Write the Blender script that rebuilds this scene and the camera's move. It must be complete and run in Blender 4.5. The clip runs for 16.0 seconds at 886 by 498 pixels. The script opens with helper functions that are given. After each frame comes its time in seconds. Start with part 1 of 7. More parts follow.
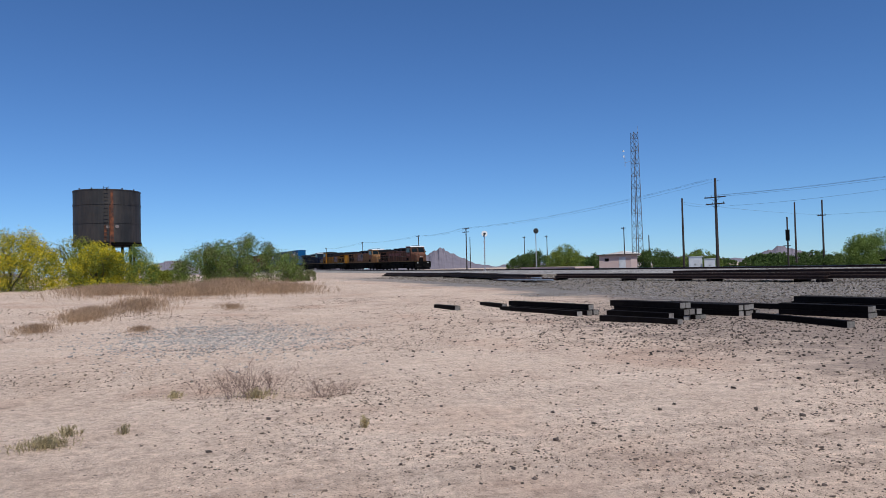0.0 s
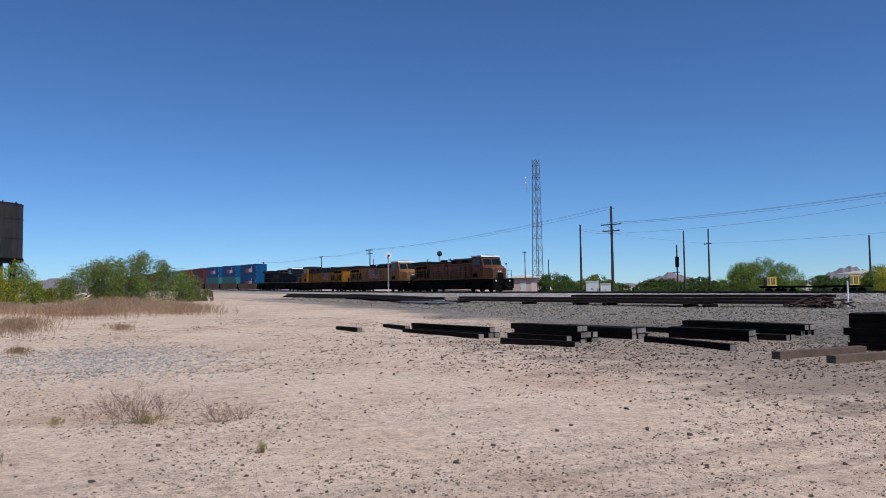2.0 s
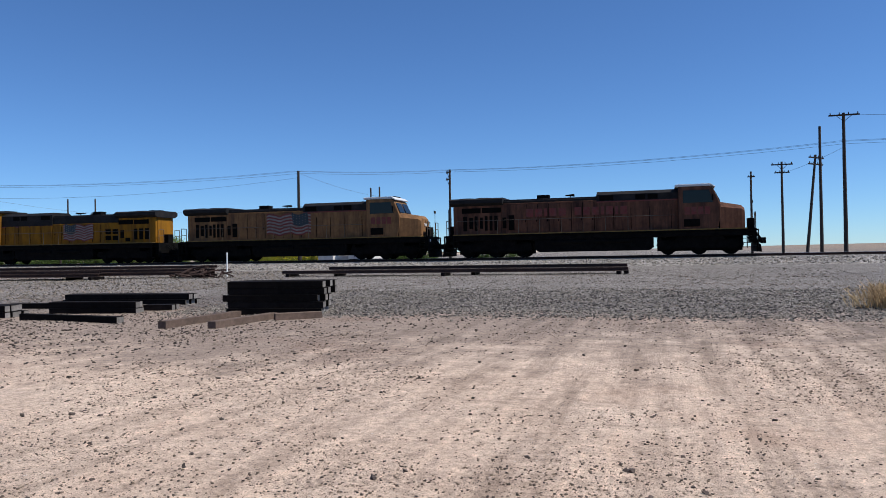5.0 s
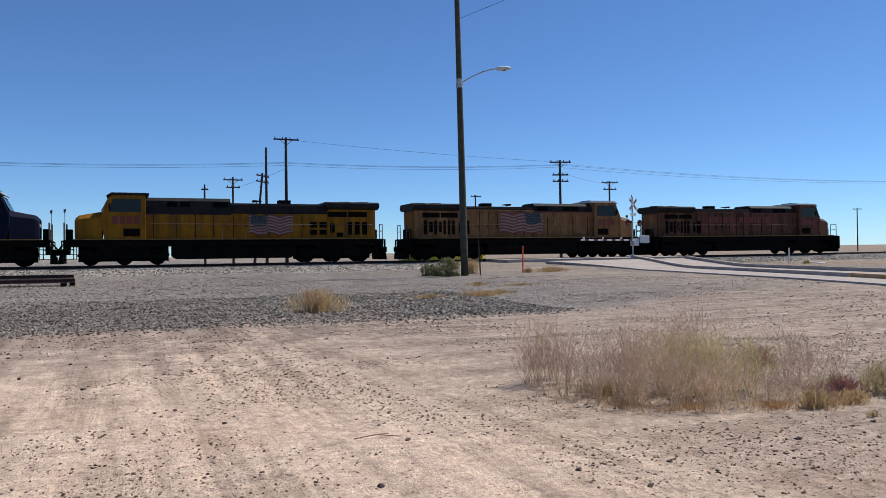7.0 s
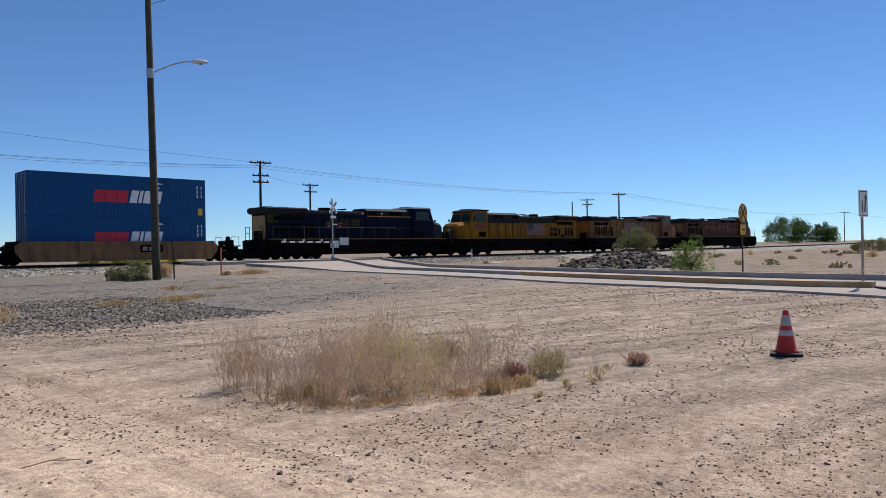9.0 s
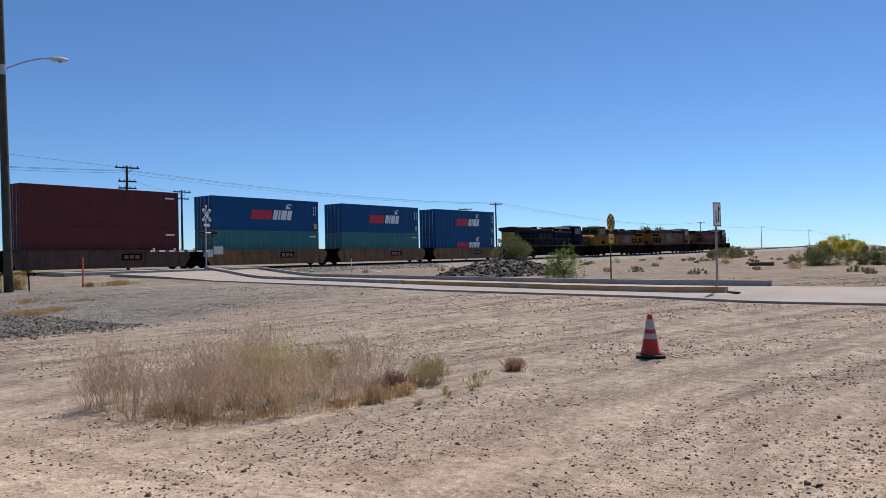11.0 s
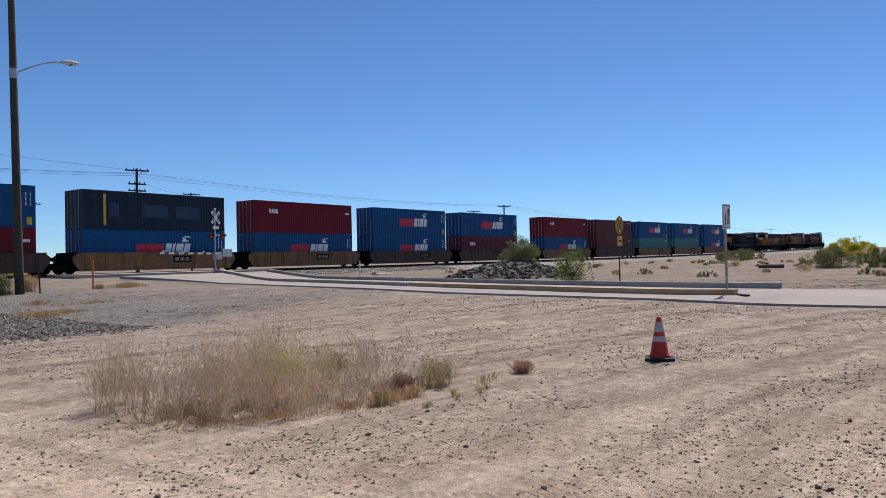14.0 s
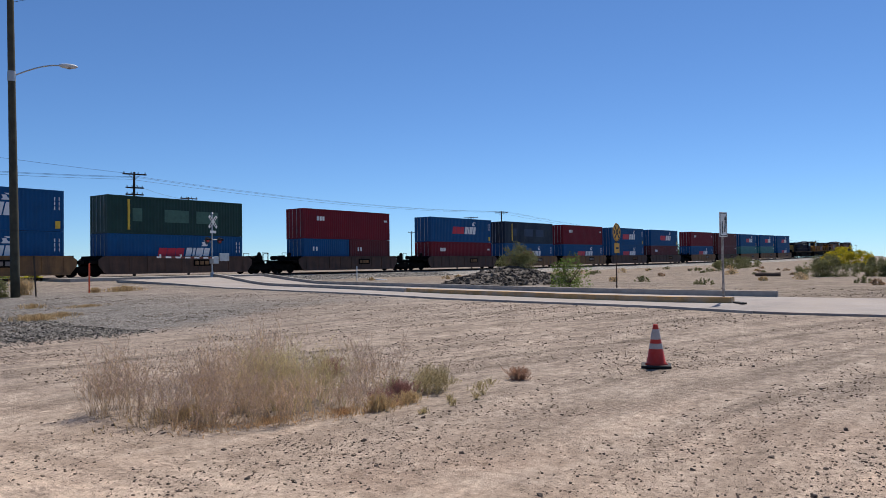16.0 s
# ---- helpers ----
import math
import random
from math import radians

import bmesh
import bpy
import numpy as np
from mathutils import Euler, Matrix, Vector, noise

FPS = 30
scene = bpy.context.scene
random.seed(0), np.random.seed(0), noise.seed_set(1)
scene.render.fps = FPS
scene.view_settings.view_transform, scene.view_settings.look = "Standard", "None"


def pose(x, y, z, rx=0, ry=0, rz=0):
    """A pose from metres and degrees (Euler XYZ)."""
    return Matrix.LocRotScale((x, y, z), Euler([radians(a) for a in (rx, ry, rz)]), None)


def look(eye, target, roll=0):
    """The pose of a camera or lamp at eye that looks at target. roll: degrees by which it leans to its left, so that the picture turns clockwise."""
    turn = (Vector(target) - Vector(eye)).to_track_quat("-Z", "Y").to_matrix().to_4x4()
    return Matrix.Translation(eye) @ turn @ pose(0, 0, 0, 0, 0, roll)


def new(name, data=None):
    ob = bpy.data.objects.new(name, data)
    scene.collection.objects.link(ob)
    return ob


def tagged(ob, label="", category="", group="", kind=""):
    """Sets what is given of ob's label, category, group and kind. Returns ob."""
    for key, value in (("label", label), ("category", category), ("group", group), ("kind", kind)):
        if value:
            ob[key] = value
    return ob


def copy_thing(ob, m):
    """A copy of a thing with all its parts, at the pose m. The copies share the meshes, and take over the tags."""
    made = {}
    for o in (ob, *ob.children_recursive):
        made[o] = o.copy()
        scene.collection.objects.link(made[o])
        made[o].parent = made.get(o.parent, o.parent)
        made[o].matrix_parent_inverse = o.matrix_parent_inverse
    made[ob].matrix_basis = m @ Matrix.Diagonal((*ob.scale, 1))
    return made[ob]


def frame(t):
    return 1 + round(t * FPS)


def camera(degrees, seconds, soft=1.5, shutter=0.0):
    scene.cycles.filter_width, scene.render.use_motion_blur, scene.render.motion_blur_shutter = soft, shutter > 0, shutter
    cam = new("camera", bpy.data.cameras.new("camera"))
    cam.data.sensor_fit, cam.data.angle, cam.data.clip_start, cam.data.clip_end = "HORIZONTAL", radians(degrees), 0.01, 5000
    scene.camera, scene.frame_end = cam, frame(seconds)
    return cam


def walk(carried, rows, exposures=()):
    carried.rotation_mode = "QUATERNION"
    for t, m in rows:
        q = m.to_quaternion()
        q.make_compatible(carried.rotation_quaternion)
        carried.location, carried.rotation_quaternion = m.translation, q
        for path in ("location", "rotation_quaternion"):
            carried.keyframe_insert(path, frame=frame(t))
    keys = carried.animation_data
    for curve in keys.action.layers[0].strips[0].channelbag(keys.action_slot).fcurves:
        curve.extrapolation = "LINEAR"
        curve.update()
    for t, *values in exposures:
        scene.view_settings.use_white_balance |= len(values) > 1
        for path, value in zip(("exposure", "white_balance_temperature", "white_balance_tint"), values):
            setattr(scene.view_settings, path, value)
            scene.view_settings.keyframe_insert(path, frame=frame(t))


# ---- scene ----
cam = camera(61.45, 16.0, soft=0.75)
EYE = 1.65
# seconds, yaw, pitch, roll of the panning camera, which stands in one spot
PAN = [
    (0.0, 69.02, 1.52, -1.35), (0.5, 68.26, 1.63, -1.03), (1.0, 66.83, 2.0, -0.91), (1.5, 64.46, 2.56, -0.8),
    (2.0, 61.61, 3.08, -0.66), (2.5, 57.17, 3.07, -0.12), (3.0, 49.94, 2.23, -0.28), (3.2, 46.86, 1.72, -0.54),
    (5.5, 7.05, 0.42, -0.85), (6.0, -3.74, 0.48, -0.62), (6.5, -14.0, 0.33, -0.28), (7.0, -23.22, 0.43, -0.64),
    (7.5, -28.74, 0.52, -1.26), (8.0, -34.42, 0.51, -1.47), (8.5, -40.08, 0.48, -1.3), (9.0, -45.91, 0.28, -0.86),
    (9.5, -51.37, 0.03, -0.73), (9.7, -53.07, -0.1, -0.79), (12.0, -55.32, 0.92, -1.14), (12.5, -55.18, 0.98, -1.29),
    (13.0, -54.97, 1.04, -1.17), (13.5, -54.7, 1.1, -1.11), (14.0, -54.5, 0.99, -1.08), (14.5, -54.38, 0.82, -0.98),
    (15.0, -54.3, 0.9, -0.96), (15.5, -54.48, 1.22, -0.89), (16.0, -54.72, 1.44, -0.68)]


def held(yaw, pitch, roll):
    """A camera pose from yaw, pitch and lean."""
    return pose(0, 0, EYE, 0, 0, yaw) @ pose(0, 0, 0, 90 + pitch) @ pose(0, 0, 0, 0, 0, roll)


walk(cam, [(t, held(w, p, r)) for t, w, p, r in PAN], [(0, 0.0, 6100, 10), (3.2, 0.03, 6150, 10), (5.5, 0.33, 6350, 10), (9, 0.24, 6750, 10), (16, 0.22, 6650, 10)])

# ---- light ----
SUN_AZ, SUN_EL = radians(84), radians(56)       # azimuth clockwise from +y
world = bpy.data.worlds.new("desert_sky")
scene.world = world
world.use_nodes = True
wn = world.node_tree
wn.nodes.clear()
sky = wn.nodes.new("ShaderNodeTexSky")
sky.sky_type, sky.sun_disc = "NISHITA", False
sky.sun_elevation, sky.sun_rotation = SUN_EL, SUN_AZ
sky.altitude, sky.air_density, sky.dust_density, sky.ozone_density = 1500, 0.9, 0.0, 4.0
bg = wn.nodes.new("ShaderNodeBackground")
bg.inputs[1].default_value = 0.085
wo = wn.nodes.new("ShaderNodeOutputWorld")
tint = wn.nodes.new("ShaderNodeMix")
tint.data_type, tint.blend_type = "RGBA", "MULTIPLY"
tint.inputs[0].default_value = 1.0
tint.inputs[7].default_value = (0.68, 0.92, 1.17, 1)
wn.links.new(sky.outputs[0], tint.inputs[6])
wn.links.new(tint.outputs[2], bg.inputs[0])
wn.links.new(bg.outputs[0], wo.inputs[0])
sun = new("sun", bpy.data.lights.new("sun", "SUN"))
sun.data.energy, sun.data.angle, sun.data.color = 4.4, radians(0.53), (1.0, 0.95, 0.88)
sun_way = Vector((math.sin(SUN_AZ) * math.cos(SUN_EL), math.cos(SUN_AZ) * math.cos(SUN_EL), math.sin(SUN_EL)))
sun.matrix_world = look(sun_way * 100, (0, 0, 0))

# ---- materials ----


def ramp(nt, stops):
    n = nt.nodes.new("ShaderNodeValToRGB")
    while len(n.color_ramp.elements) < len(stops):
        n.color_ramp.elements.new(0.5)
    for e, (p, c) in zip(n.color_ramp.elements, stops):
        e.position, e.color = p, (*c, 1) if len(c) == 3 else c
    return n


def tex(nt, scale, detail=4, rough=0.6, vec=None, kind="noise"):
    n = nt.nodes.new("ShaderNodeTexNoise" if kind == "noise" else "ShaderNodeTexVoronoi")
    n.inputs["Scale"].default_value = scale
    if kind == "noise":
        n.inputs["Detail"].default_value, n.inputs["Roughness"].default_value = detail, rough
    if vec:
        nt.links.new(vec, n.inputs["Vector"])
    return n


def mix(nt, fac, a, b, blend="MIX"):
    n = nt.nodes.new("ShaderNodeMix")
    n.data_type, n.blend_type = "RGBA", blend
    for sock, val in ((n.inputs[0], fac), (n.inputs[6], a), (n.inputs[7], b)):
        if isinstance(val, (int, float)):
            sock.default_value = val
        elif isinstance(val, tuple):
            sock.default_value = (*val, 1)
        else:
            nt.links.new(val, sock)
    return n.outputs[2]


def mat(name, colour, rough=0.7, metal=0.0, var=0.15, scale=3.0, bump=0.2, bump_scale=40.0, dirt=None, dirt_amount=0.4, dirt_scale=1.2, island=0.0, streak=False, each=0.0, spec=0.4):
    """A worn surface: base colour varied by broad and fine noise, with dirt patches and fine relief."""
    m = bpy.data.materials.new(name)
    m.use_nodes = True
    nt = m.node_tree
    b = nt.nodes["Principled BSDF"]
    co = nt.nodes.new("ShaderNodeTexCoord").outputs["Object"]
    n1 = tex(nt, scale, 5, 0.65, co)
    lo, hi = tuple(c * (1 - var) for c in colour), tuple(min(1, c * (1 + var)) for c in colour)
    r = ramp(nt, [(0.3, lo), (0.7, hi)])
    nt.links.new(n1.outputs["Fac"], r.inputs[0])
    out = r.outputs[0]
    if dirt:
        vec = co
        if streak:
            mp = nt.nodes.new("ShaderNodeMapping")
            mp.inputs["Scale"].default_value = (1.6, 1.6, 0.22)
            nt.links.new(co, mp.inputs[0])
            vec = mp.outputs[0]
        n2 = tex(nt, dirt_scale, 7, 0.7, vec)
        r2 = ramp(nt, [(0.42, (0, 0, 0)), (0.68, (dirt_amount,) * 3)])
        nt.links.new(n2.outputs["Fac"], r2.inputs[0])
        out = mix(nt, r2.outputs[0], out, dirt)
    if island:
        g = nt.nodes.new("ShaderNodeNewGeometry")
        r3 = ramp(nt, [(0, (1 - island,) * 3), (1, (1 + island * 0.6, 1 + island * 0.5, 1 + island * 0.3))])
        nt.links.new(g.outputs["Random Per Island"], r3.inputs[0])
        out = mix(nt, 1.0, out, r3.outputs[0], "MULTIPLY")
    if each:
        oi = nt.nodes.new("ShaderNodeObjectInfo")
        r4 = ramp(nt, [(0, (1 - each,) * 3), (1, (1 + each,) * 3)])
        nt.links.new(oi.outputs["Random"], r4.inputs[0])
        out = mix(nt, 1.0, out, r4.outputs[0], "MULTIPLY")
    nt.links.new(out, b.inputs["Base Color"])
    b.inputs["Roughness"].default_value, b.inputs["Metallic"].default_value = rough, metal
    b.inputs["Specular IOR Level"].default_value = spec
    if bump:
        n3 = tex(nt, bump_scale, 4, 0.6, co)
        bp = nt.nodes.new("ShaderNodeBump")
        bp.inputs["Strength"].default_value, bp.inputs["Distance"].default_value = bump, 0.02
        nt.links.new(n3.outputs["Fac"], bp.inputs["Height"])
        nt.links.new(bp.outputs[0], b.inputs["Normal"])
    return m


def leaf_mat(name, colour, var=0.35, light=0.42):
    """Leaves: each leaf its own shade, some light passing through."""
    m = bpy.data.materials.new(name)
    m.use_nodes = True
    nt = m.node_tree
    b = nt.nodes["Principled BSDF"]
    g = nt.nodes.new("ShaderNodeNewGeometry")
    r = ramp(nt, [(0, tuple(c * (1 - var) for c in colour)), (0.6, colour), (1, tuple(min(1, c * (1 + var)) for c in colour))])
    nt.links.new(g.outputs["Random Per Island"], r.inputs[0])
    co = nt.nodes.new("ShaderNodeTexCoord").outputs["Object"]
    n = tex(nt, 0.9, 3, 0.5, co)
    r2 = ramp(nt, [(0.3, (0.75, 0.75, 0.75)), (0.7, (1.2, 1.2, 1.1))])
    nt.links.new(n.outputs["Fac"], r2.inputs[0])
    out = mix(nt, 1.0, r.outputs[0], r2.outputs[0], "MULTIPLY")
    nt.links.new(out, b.inputs["Base Color"])
    b.inputs["Roughness"].default_value = 0.75
    b.inputs["Specular IOR Level"].default_value = 0.2
    tr = nt.nodes.new("ShaderNodeBsdfTranslucent")
    nt.links.new(out, tr.inputs[0])
    ms = nt.nodes.new("ShaderNodeMixShader")
    ms.inputs[0].default_value = light
    nt.links.new(b.outputs[0], ms.inputs[1])
    nt.links.new(tr.outputs[0], ms.inputs[2])
    nt.links.new(ms.outputs[0], nt.nodes["Material Output"].inputs[0])
    return m


TYRES = [(13.4, 8.3, 12.15, 0.12), (13.4, 8.3, 10.5, 0.12), (3.0, -14.0, 18.1, 0.13), (3.0, -14.0, 19.7, 0.13), (17.0, -19.0, 22.0, 0.15), (17.0, -19.0, 23.7, 0.15)]


def ground_mat():
    """Pinkish sand with scattered gravel; grey crushed rock towards the track, dark cinders round the timber."""
    m = bpy.data.materials.new("desert_ground")
    m.use_nodes = True
    nt = m.node_tree
    L = nt.links.new
    b = nt.nodes["Principled BSDF"]
    pos = nt.nodes.new("ShaderNodeNewGeometry").outputs["Position"]
    sep = nt.nodes.new("ShaderNodeSeparateXYZ")
    L(pos, sep.inputs[0])

    def math_(op, a, c=None, d=None):
        n = nt.nodes.new("ShaderNodeMath")
        n.operation = op
        for s, v in zip(n.inputs, (a, c, d)):
            if v is None:
                continue
            if isinstance(v, (int, float)):
                s.default_value = v
            else:
                L(v, s)
        return n.outputs[0]

    def band(v, lo, hi):
        n = nt.nodes.new("ShaderNodeMapRange")
        n.interpolation_type = "SMOOTHSTEP"
        n.inputs["From Min"].default_value, n.inputs["From Max"].default_value = lo, hi
        L(v, n.inputs["Value"])
        return n.outputs[0]
    big = tex(nt, 0.12, 6, 0.65, pos).outputs["Fac"]
    mid = tex(nt, 0.9, 6, 0.7, pos).outputs["Fac"]
    fine = tex(nt, 14, 5, 0.7, pos).outputs["Fac"]
    sand = ramp(nt, [(0.3, (0.45, 0.33, 0.25)), (0.5, (0.575, 0.445, 0.35)), (0.72, (0.67, 0.54, 0.435))])
    L(math_("ADD", math_("MULTIPLY", big, 0.5), math_("MULTIPLY", mid, 0.5)), sand.inputs[0])
    grain = ramp(nt, [(0.32, (0.50, 0.49, 0.48)), (0.5, (0.98, 0.97, 0.96)), (0.70, (1.36, 1.33, 1.30))])
    L(math_("ADD", math_("MULTIPLY", fine, 0.45), math_("MULTIPLY", tex(nt, 62, 3, 0.7, pos).outputs["Fac"], 0.55)), grain.inputs[0])
    col = mix(nt, 1.0, sand.outputs[0], grain.outputs[0], "MULTIPLY")
    # single grains and small clods
    grit = ramp(nt, [(0.30, (0.55, 0.54, 0.53)), (0.47, (0.97, 0.97, 0.96)), (0.70, (1.30, 1.29, 1.27))])
    L(tex(nt, 190, 3, 0.75, pos).outputs["Fac"], grit.inputs[0])
    col = mix(nt, 1.0, col, grit.outputs[0], "MULTIPLY")
    # reddish soil
    red = ramp(nt, [(0.54, (0, 0, 0)), (0.68, (0.45, 0.45, 0.45))])
    L(tex(nt, 0.21, 4, 0.6, pos).outputs["Fac"], red.inputs[0])
    col = mix(nt, red.outputs[0], col, (0.40, 0.24, 0.16))
    # loose gravel: single stones of two sizes, thicker in patches
    patch = ramp(nt, [(0.40, (0.08, 0.08, 0.08)), (0.60, (0.70, 0.70, 0.70))])
    L(tex(nt, 0.33, 5, 0.65, pos).outputs["Fac"], patch.inputs[0])
    dots = None
    for sc, keep in ((38, 0.75), (85, 0.95), (25, 0.26)):
        vor = tex(nt, sc, kind="voronoi", vec=pos)
        sp = nt.nodes.new("ShaderNodeSeparateColor")
        L(vor.outputs["Color"], sp.inputs[0])
        here = math_("LESS_THAN", sp.outputs[0], math_("MULTIPLY", patch.outputs[0], keep))
        one = math_("MULTIPLY", here, math_("LESS_THAN", vor.outputs["Distance"], math_("ADD", math_("MULTIPLY", sp.outputs[2], 0.30), 0.08)))
        stone = ramp(nt, [(0.0, (0.04, 0.031, 0.026)), (0.55, (0.13, 0.098, 0.08)), (0.82, (0.36, 0.285, 0.23)), (1.0, (0.78, 0.69, 0.60))])
        L(sp.outputs[1], stone.inputs[0])
        col = mix(nt, math_("MULTIPLY", one, 0.85), col, stone.outputs[0])
        dots = one if dots is None else math_("MAXIMUM", dots, one)
    # browner, greyer soil farther off on the side of the road
    dd = math_("ADD", math_("MULTIPLY", sep.outputs["X"], 0.75), math_("MULTIPLY", sep.outputs["Y"], 0.55))
    soil = math_("MULTIPLY", band(math_("ADD", dd, math_("MULTIPLY", math_("SUBTRACT", mid, 0.5), 5)), 1.5, 10), band(sep.outputs["X"], 0.0, 6))
    soilc = ramp(nt, [(0.36, (0.13, 0.10, 0.082)), (0.50, (0.285, 0.228, 0.185)), (0.64, (0.48, 0.395, 0.32))])
    L(math_("ADD", math_("MULTIPLY", fine, 0.35), math_("ADD", math_("MULTIPLY", mid, 0.3), math_("MULTIPLY", tex(nt, 3.6, 5, 0.75, pos).outputs["Fac"], 0.35))), soilc.inputs[0])
    col = mix(nt, math_("MULTIPLY", soil, 0.86), col, soilc.outputs[0])
    # brown gravelly desert on the other side of the road
    desert = ramp(nt, [(0.36, (0.125, 0.098, 0.076)), (0.62, (0.345, 0.275, 0.215))])
    L(math_("ADD", math_("MULTIPLY", mid, 0.5), math_("MULTIPLY", tex(nt, 2.2, 6, 0.75, pos).outputs["Fac"], 0.5)), desert.inputs[0])
    col = mix(nt, math_("MULTIPLY", band(sep.outputs["X"], 25.0, 29.0), 0.85), col, desert.outputs[0])
    # grey crushed rock between the sand and the track
    wob = math_("MULTIPLY", math_("SUBTRACT", big, 0.5), 14)
    edge = math_("ADD", sep.outputs["Y"], math_("ADD", wob, math_("MULTIPLY", math_("SUBTRACT", mid, 0.5), 4)))
    grey_y = band(edge, 17.5, 20.5)
    right = band(sep.outputs["X"], 34, 14)
    far_right = math_("MULTIPLY", band(edge, 9, 26), 0.55)
    left = band(sep.outputs["X"], -120, -50)
    greyness = math_("MULTIPLY", math_("MULTIPLY", grey_y, right), math_("ADD", math_("MULTIPLY", left, 0.80), 0.15))
    greyness = math_("MAXIMUM", greyness, math_("MULTIPLY", math_("MULTIPLY", far_right, 0.7), band(sep.outputs["X"], 4, 16)))
    greyness = math_("MULTIPLY", greyness, band(sep.outputs["X"], 62, 40))
    vr = tex(nt, 24, kind="voronoi", vec=pos)
    rock = ramp(nt, [(0.30, (0.035, 0.032, 0.030)), (0.5, (0.155, 0.140, 0.127)), (0.70, (0.43, 0.40, 0.37))])
    L(math_("ADD", math_("MULTIPLY", vr.outputs["Color"], 0.45), math_("ADD", math_("MULTIPLY", mid, 0.2), math_("MULTIPLY", tex(nt, 4.5, 5, 0.75, pos).outputs["Fac"], 0.35))), rock.inputs[0])
    col = mix(nt, greyness, col, rock.outputs[0])
    # dark cinders and oil round the timber stacks
    dx = math_("ADD", sep.outputs["X"], 11)
    dy = math_("SUBTRACT", sep.outputs["Y"], 18.5)
    rr = math_("SQRT", math_("ADD", math_("MULTIPLY", math_("MULTIPLY", dx, dx), 0.25), math_("MULTIPLY", dy, dy)))
    dark = math_("MULTIPLY", band(math_("ADD", rr, math_("MULTIPLY", math_("SUBTRACT", mid, 0.5), 14)), 11, 5), 0.6)
    ex = math_("ADD", sep.outputs["X"], 7.6)
    ey = math_("SUBTRACT", sep.outputs["Y"], 12.4)
    r3 = math_("SQRT", math_("ADD", math_("MULTIPLY", ex, ex), math_("MULTIPLY", ey, ey)))
    cinder = math_("MULTIPLY", band(math_("ADD", r3, math_("MULTIPLY", math_("SUBTRACT", mid, 0.5), 9)), 4.2, 1.6), 0.55)
    col = mix(nt, math_("MAXIMUM", dark, cinder), col, (0.11, 0.092, 0.085))
    # tyre tracks that curve over the sand: centre, radius, half width
    tread = None
    for cx, cy, rad, hw in TYRES:
        ux, uy = math_("SUBTRACT", sep.outputs["X"], cx), math_("SUBTRACT", sep.outputs["Y"], cy)
        rr2 = math_("SQRT", math_("ADD", math_("MULTIPLY", ux, ux), math_("MULTIPLY", uy, uy)))
        off = math_("ABSOLUTE", math_("SUBTRACT", rr2, rad))
        inside = band(off, hw, hw * 0.75)
        along = math_("MULTIPLY", math_("ARCTAN2", uy, ux), rad * 78.0)
        ribs = math_("ADD", math_("MULTIPLY", math_("SINE", math_("ADD", along, math_("MULTIPLY", off, 30.0))), 0.5), 0.5)
        worn = math_("MULTIPLY", inside, band(tex(nt, 0.5, 3, 0.6, pos).outputs["Fac"], 0.42, 0.62))
        one = math_("MULTIPLY", worn, ribs)
        tread = one if tread is None else math_("MAXIMUM", tread, one)
    col = mix(nt, math_("MULTIPLY", tread, 0.32), col, (0.22, 0.165, 0.13))
    # streaks of gravel and sand dragged along by turning wheels: wide arcs by the road, straight lanes towards the track
    def streaks(u, v, across, along):
        cv = nt.nodes.new("ShaderNodeCombineXYZ")
        L(math_("MULTIPLY", u, across), cv.inputs[0])
        L(math_("MULTIPLY", v, along), cv.inputs[1])
        return tex(nt, 1.0, 7, 0.68, cv.outputs[0]).outputs["Fac"]
    wx, wy = math_("SUBTRACT", sep.outputs["X"], 5.0), math_("ADD", sep.outputs["Y"], 24.0)
    wr = math_("SQRT", math_("ADD", math_("MULTIPLY", wx, wx), math_("MULTIPLY", wy, wy)))
    wa = math_("MULTIPLY", math_("ARCTAN2", wy, wx), 30.0)
    arcs = streaks(wr, wa, 1.5, 0.14)
    lanes = streaks(sep.outputs["X"], sep.outputs["Y"], 2.2, 0.13)
    to_road = band(math_("ADD", sep.outputs["X"], math_("MULTIPLY", math_("SUBTRACT", big, 0.5), 8)), 2.0, 6.5)
    drag = nt.nodes.new("ShaderNodeMix")
    L(to_road, drag.inputs[0])
    L(lanes, drag.inputs[2])
    L(arcs, drag.inputs[3])
    drag = drag.outputs[0]
    much = math_("MULTIPLY", band(math_("ADD", sep.outputs["X"], math_("MULTIPLY", mid, 3)), -9, 1), math_("SUBTRACT", 1.0, greyness))
    tone = ramp(nt, [(0.34, (0.50, 0.485, 0.475)), (0.44, (0.80, 0.79, 0.785)), (0.52, (1.0, 1.0, 1.0)), (0.66, (1.24, 1.22, 1.20))])
    L(drag, tone.inputs[0])
    col = mix(nt, math_("ADD", math_("MULTIPLY", much, 0.72), 0.12), col, mix(nt, 1.0, col, tone.outputs[0], "MULTIPLY"))
    # clods and hollows, with relief shading in the colour: hollows darker, tops lighter
    clod = tex(nt, 5.5, 9, 0.78, pos).outputs["Fac"]
    lump = ramp(nt, [(0.34, (0.58, 0.565, 0.55)), (0.46, (0.93, 0.925, 0.92)), (0.56, (1.06, 1.06, 1.05)), (0.70, (1.30, 1.28, 1.26))])
    L(clod, lump.inputs[0])
    col = mix(nt, 1.0, col, lump.outputs[0], "MULTIPLY")
    L(col, b.inputs["Base Color"])
    b.inputs["Roughness"].default_value = 0.95
    b.inputs["Specular IOR Level"].default_value = 0.15
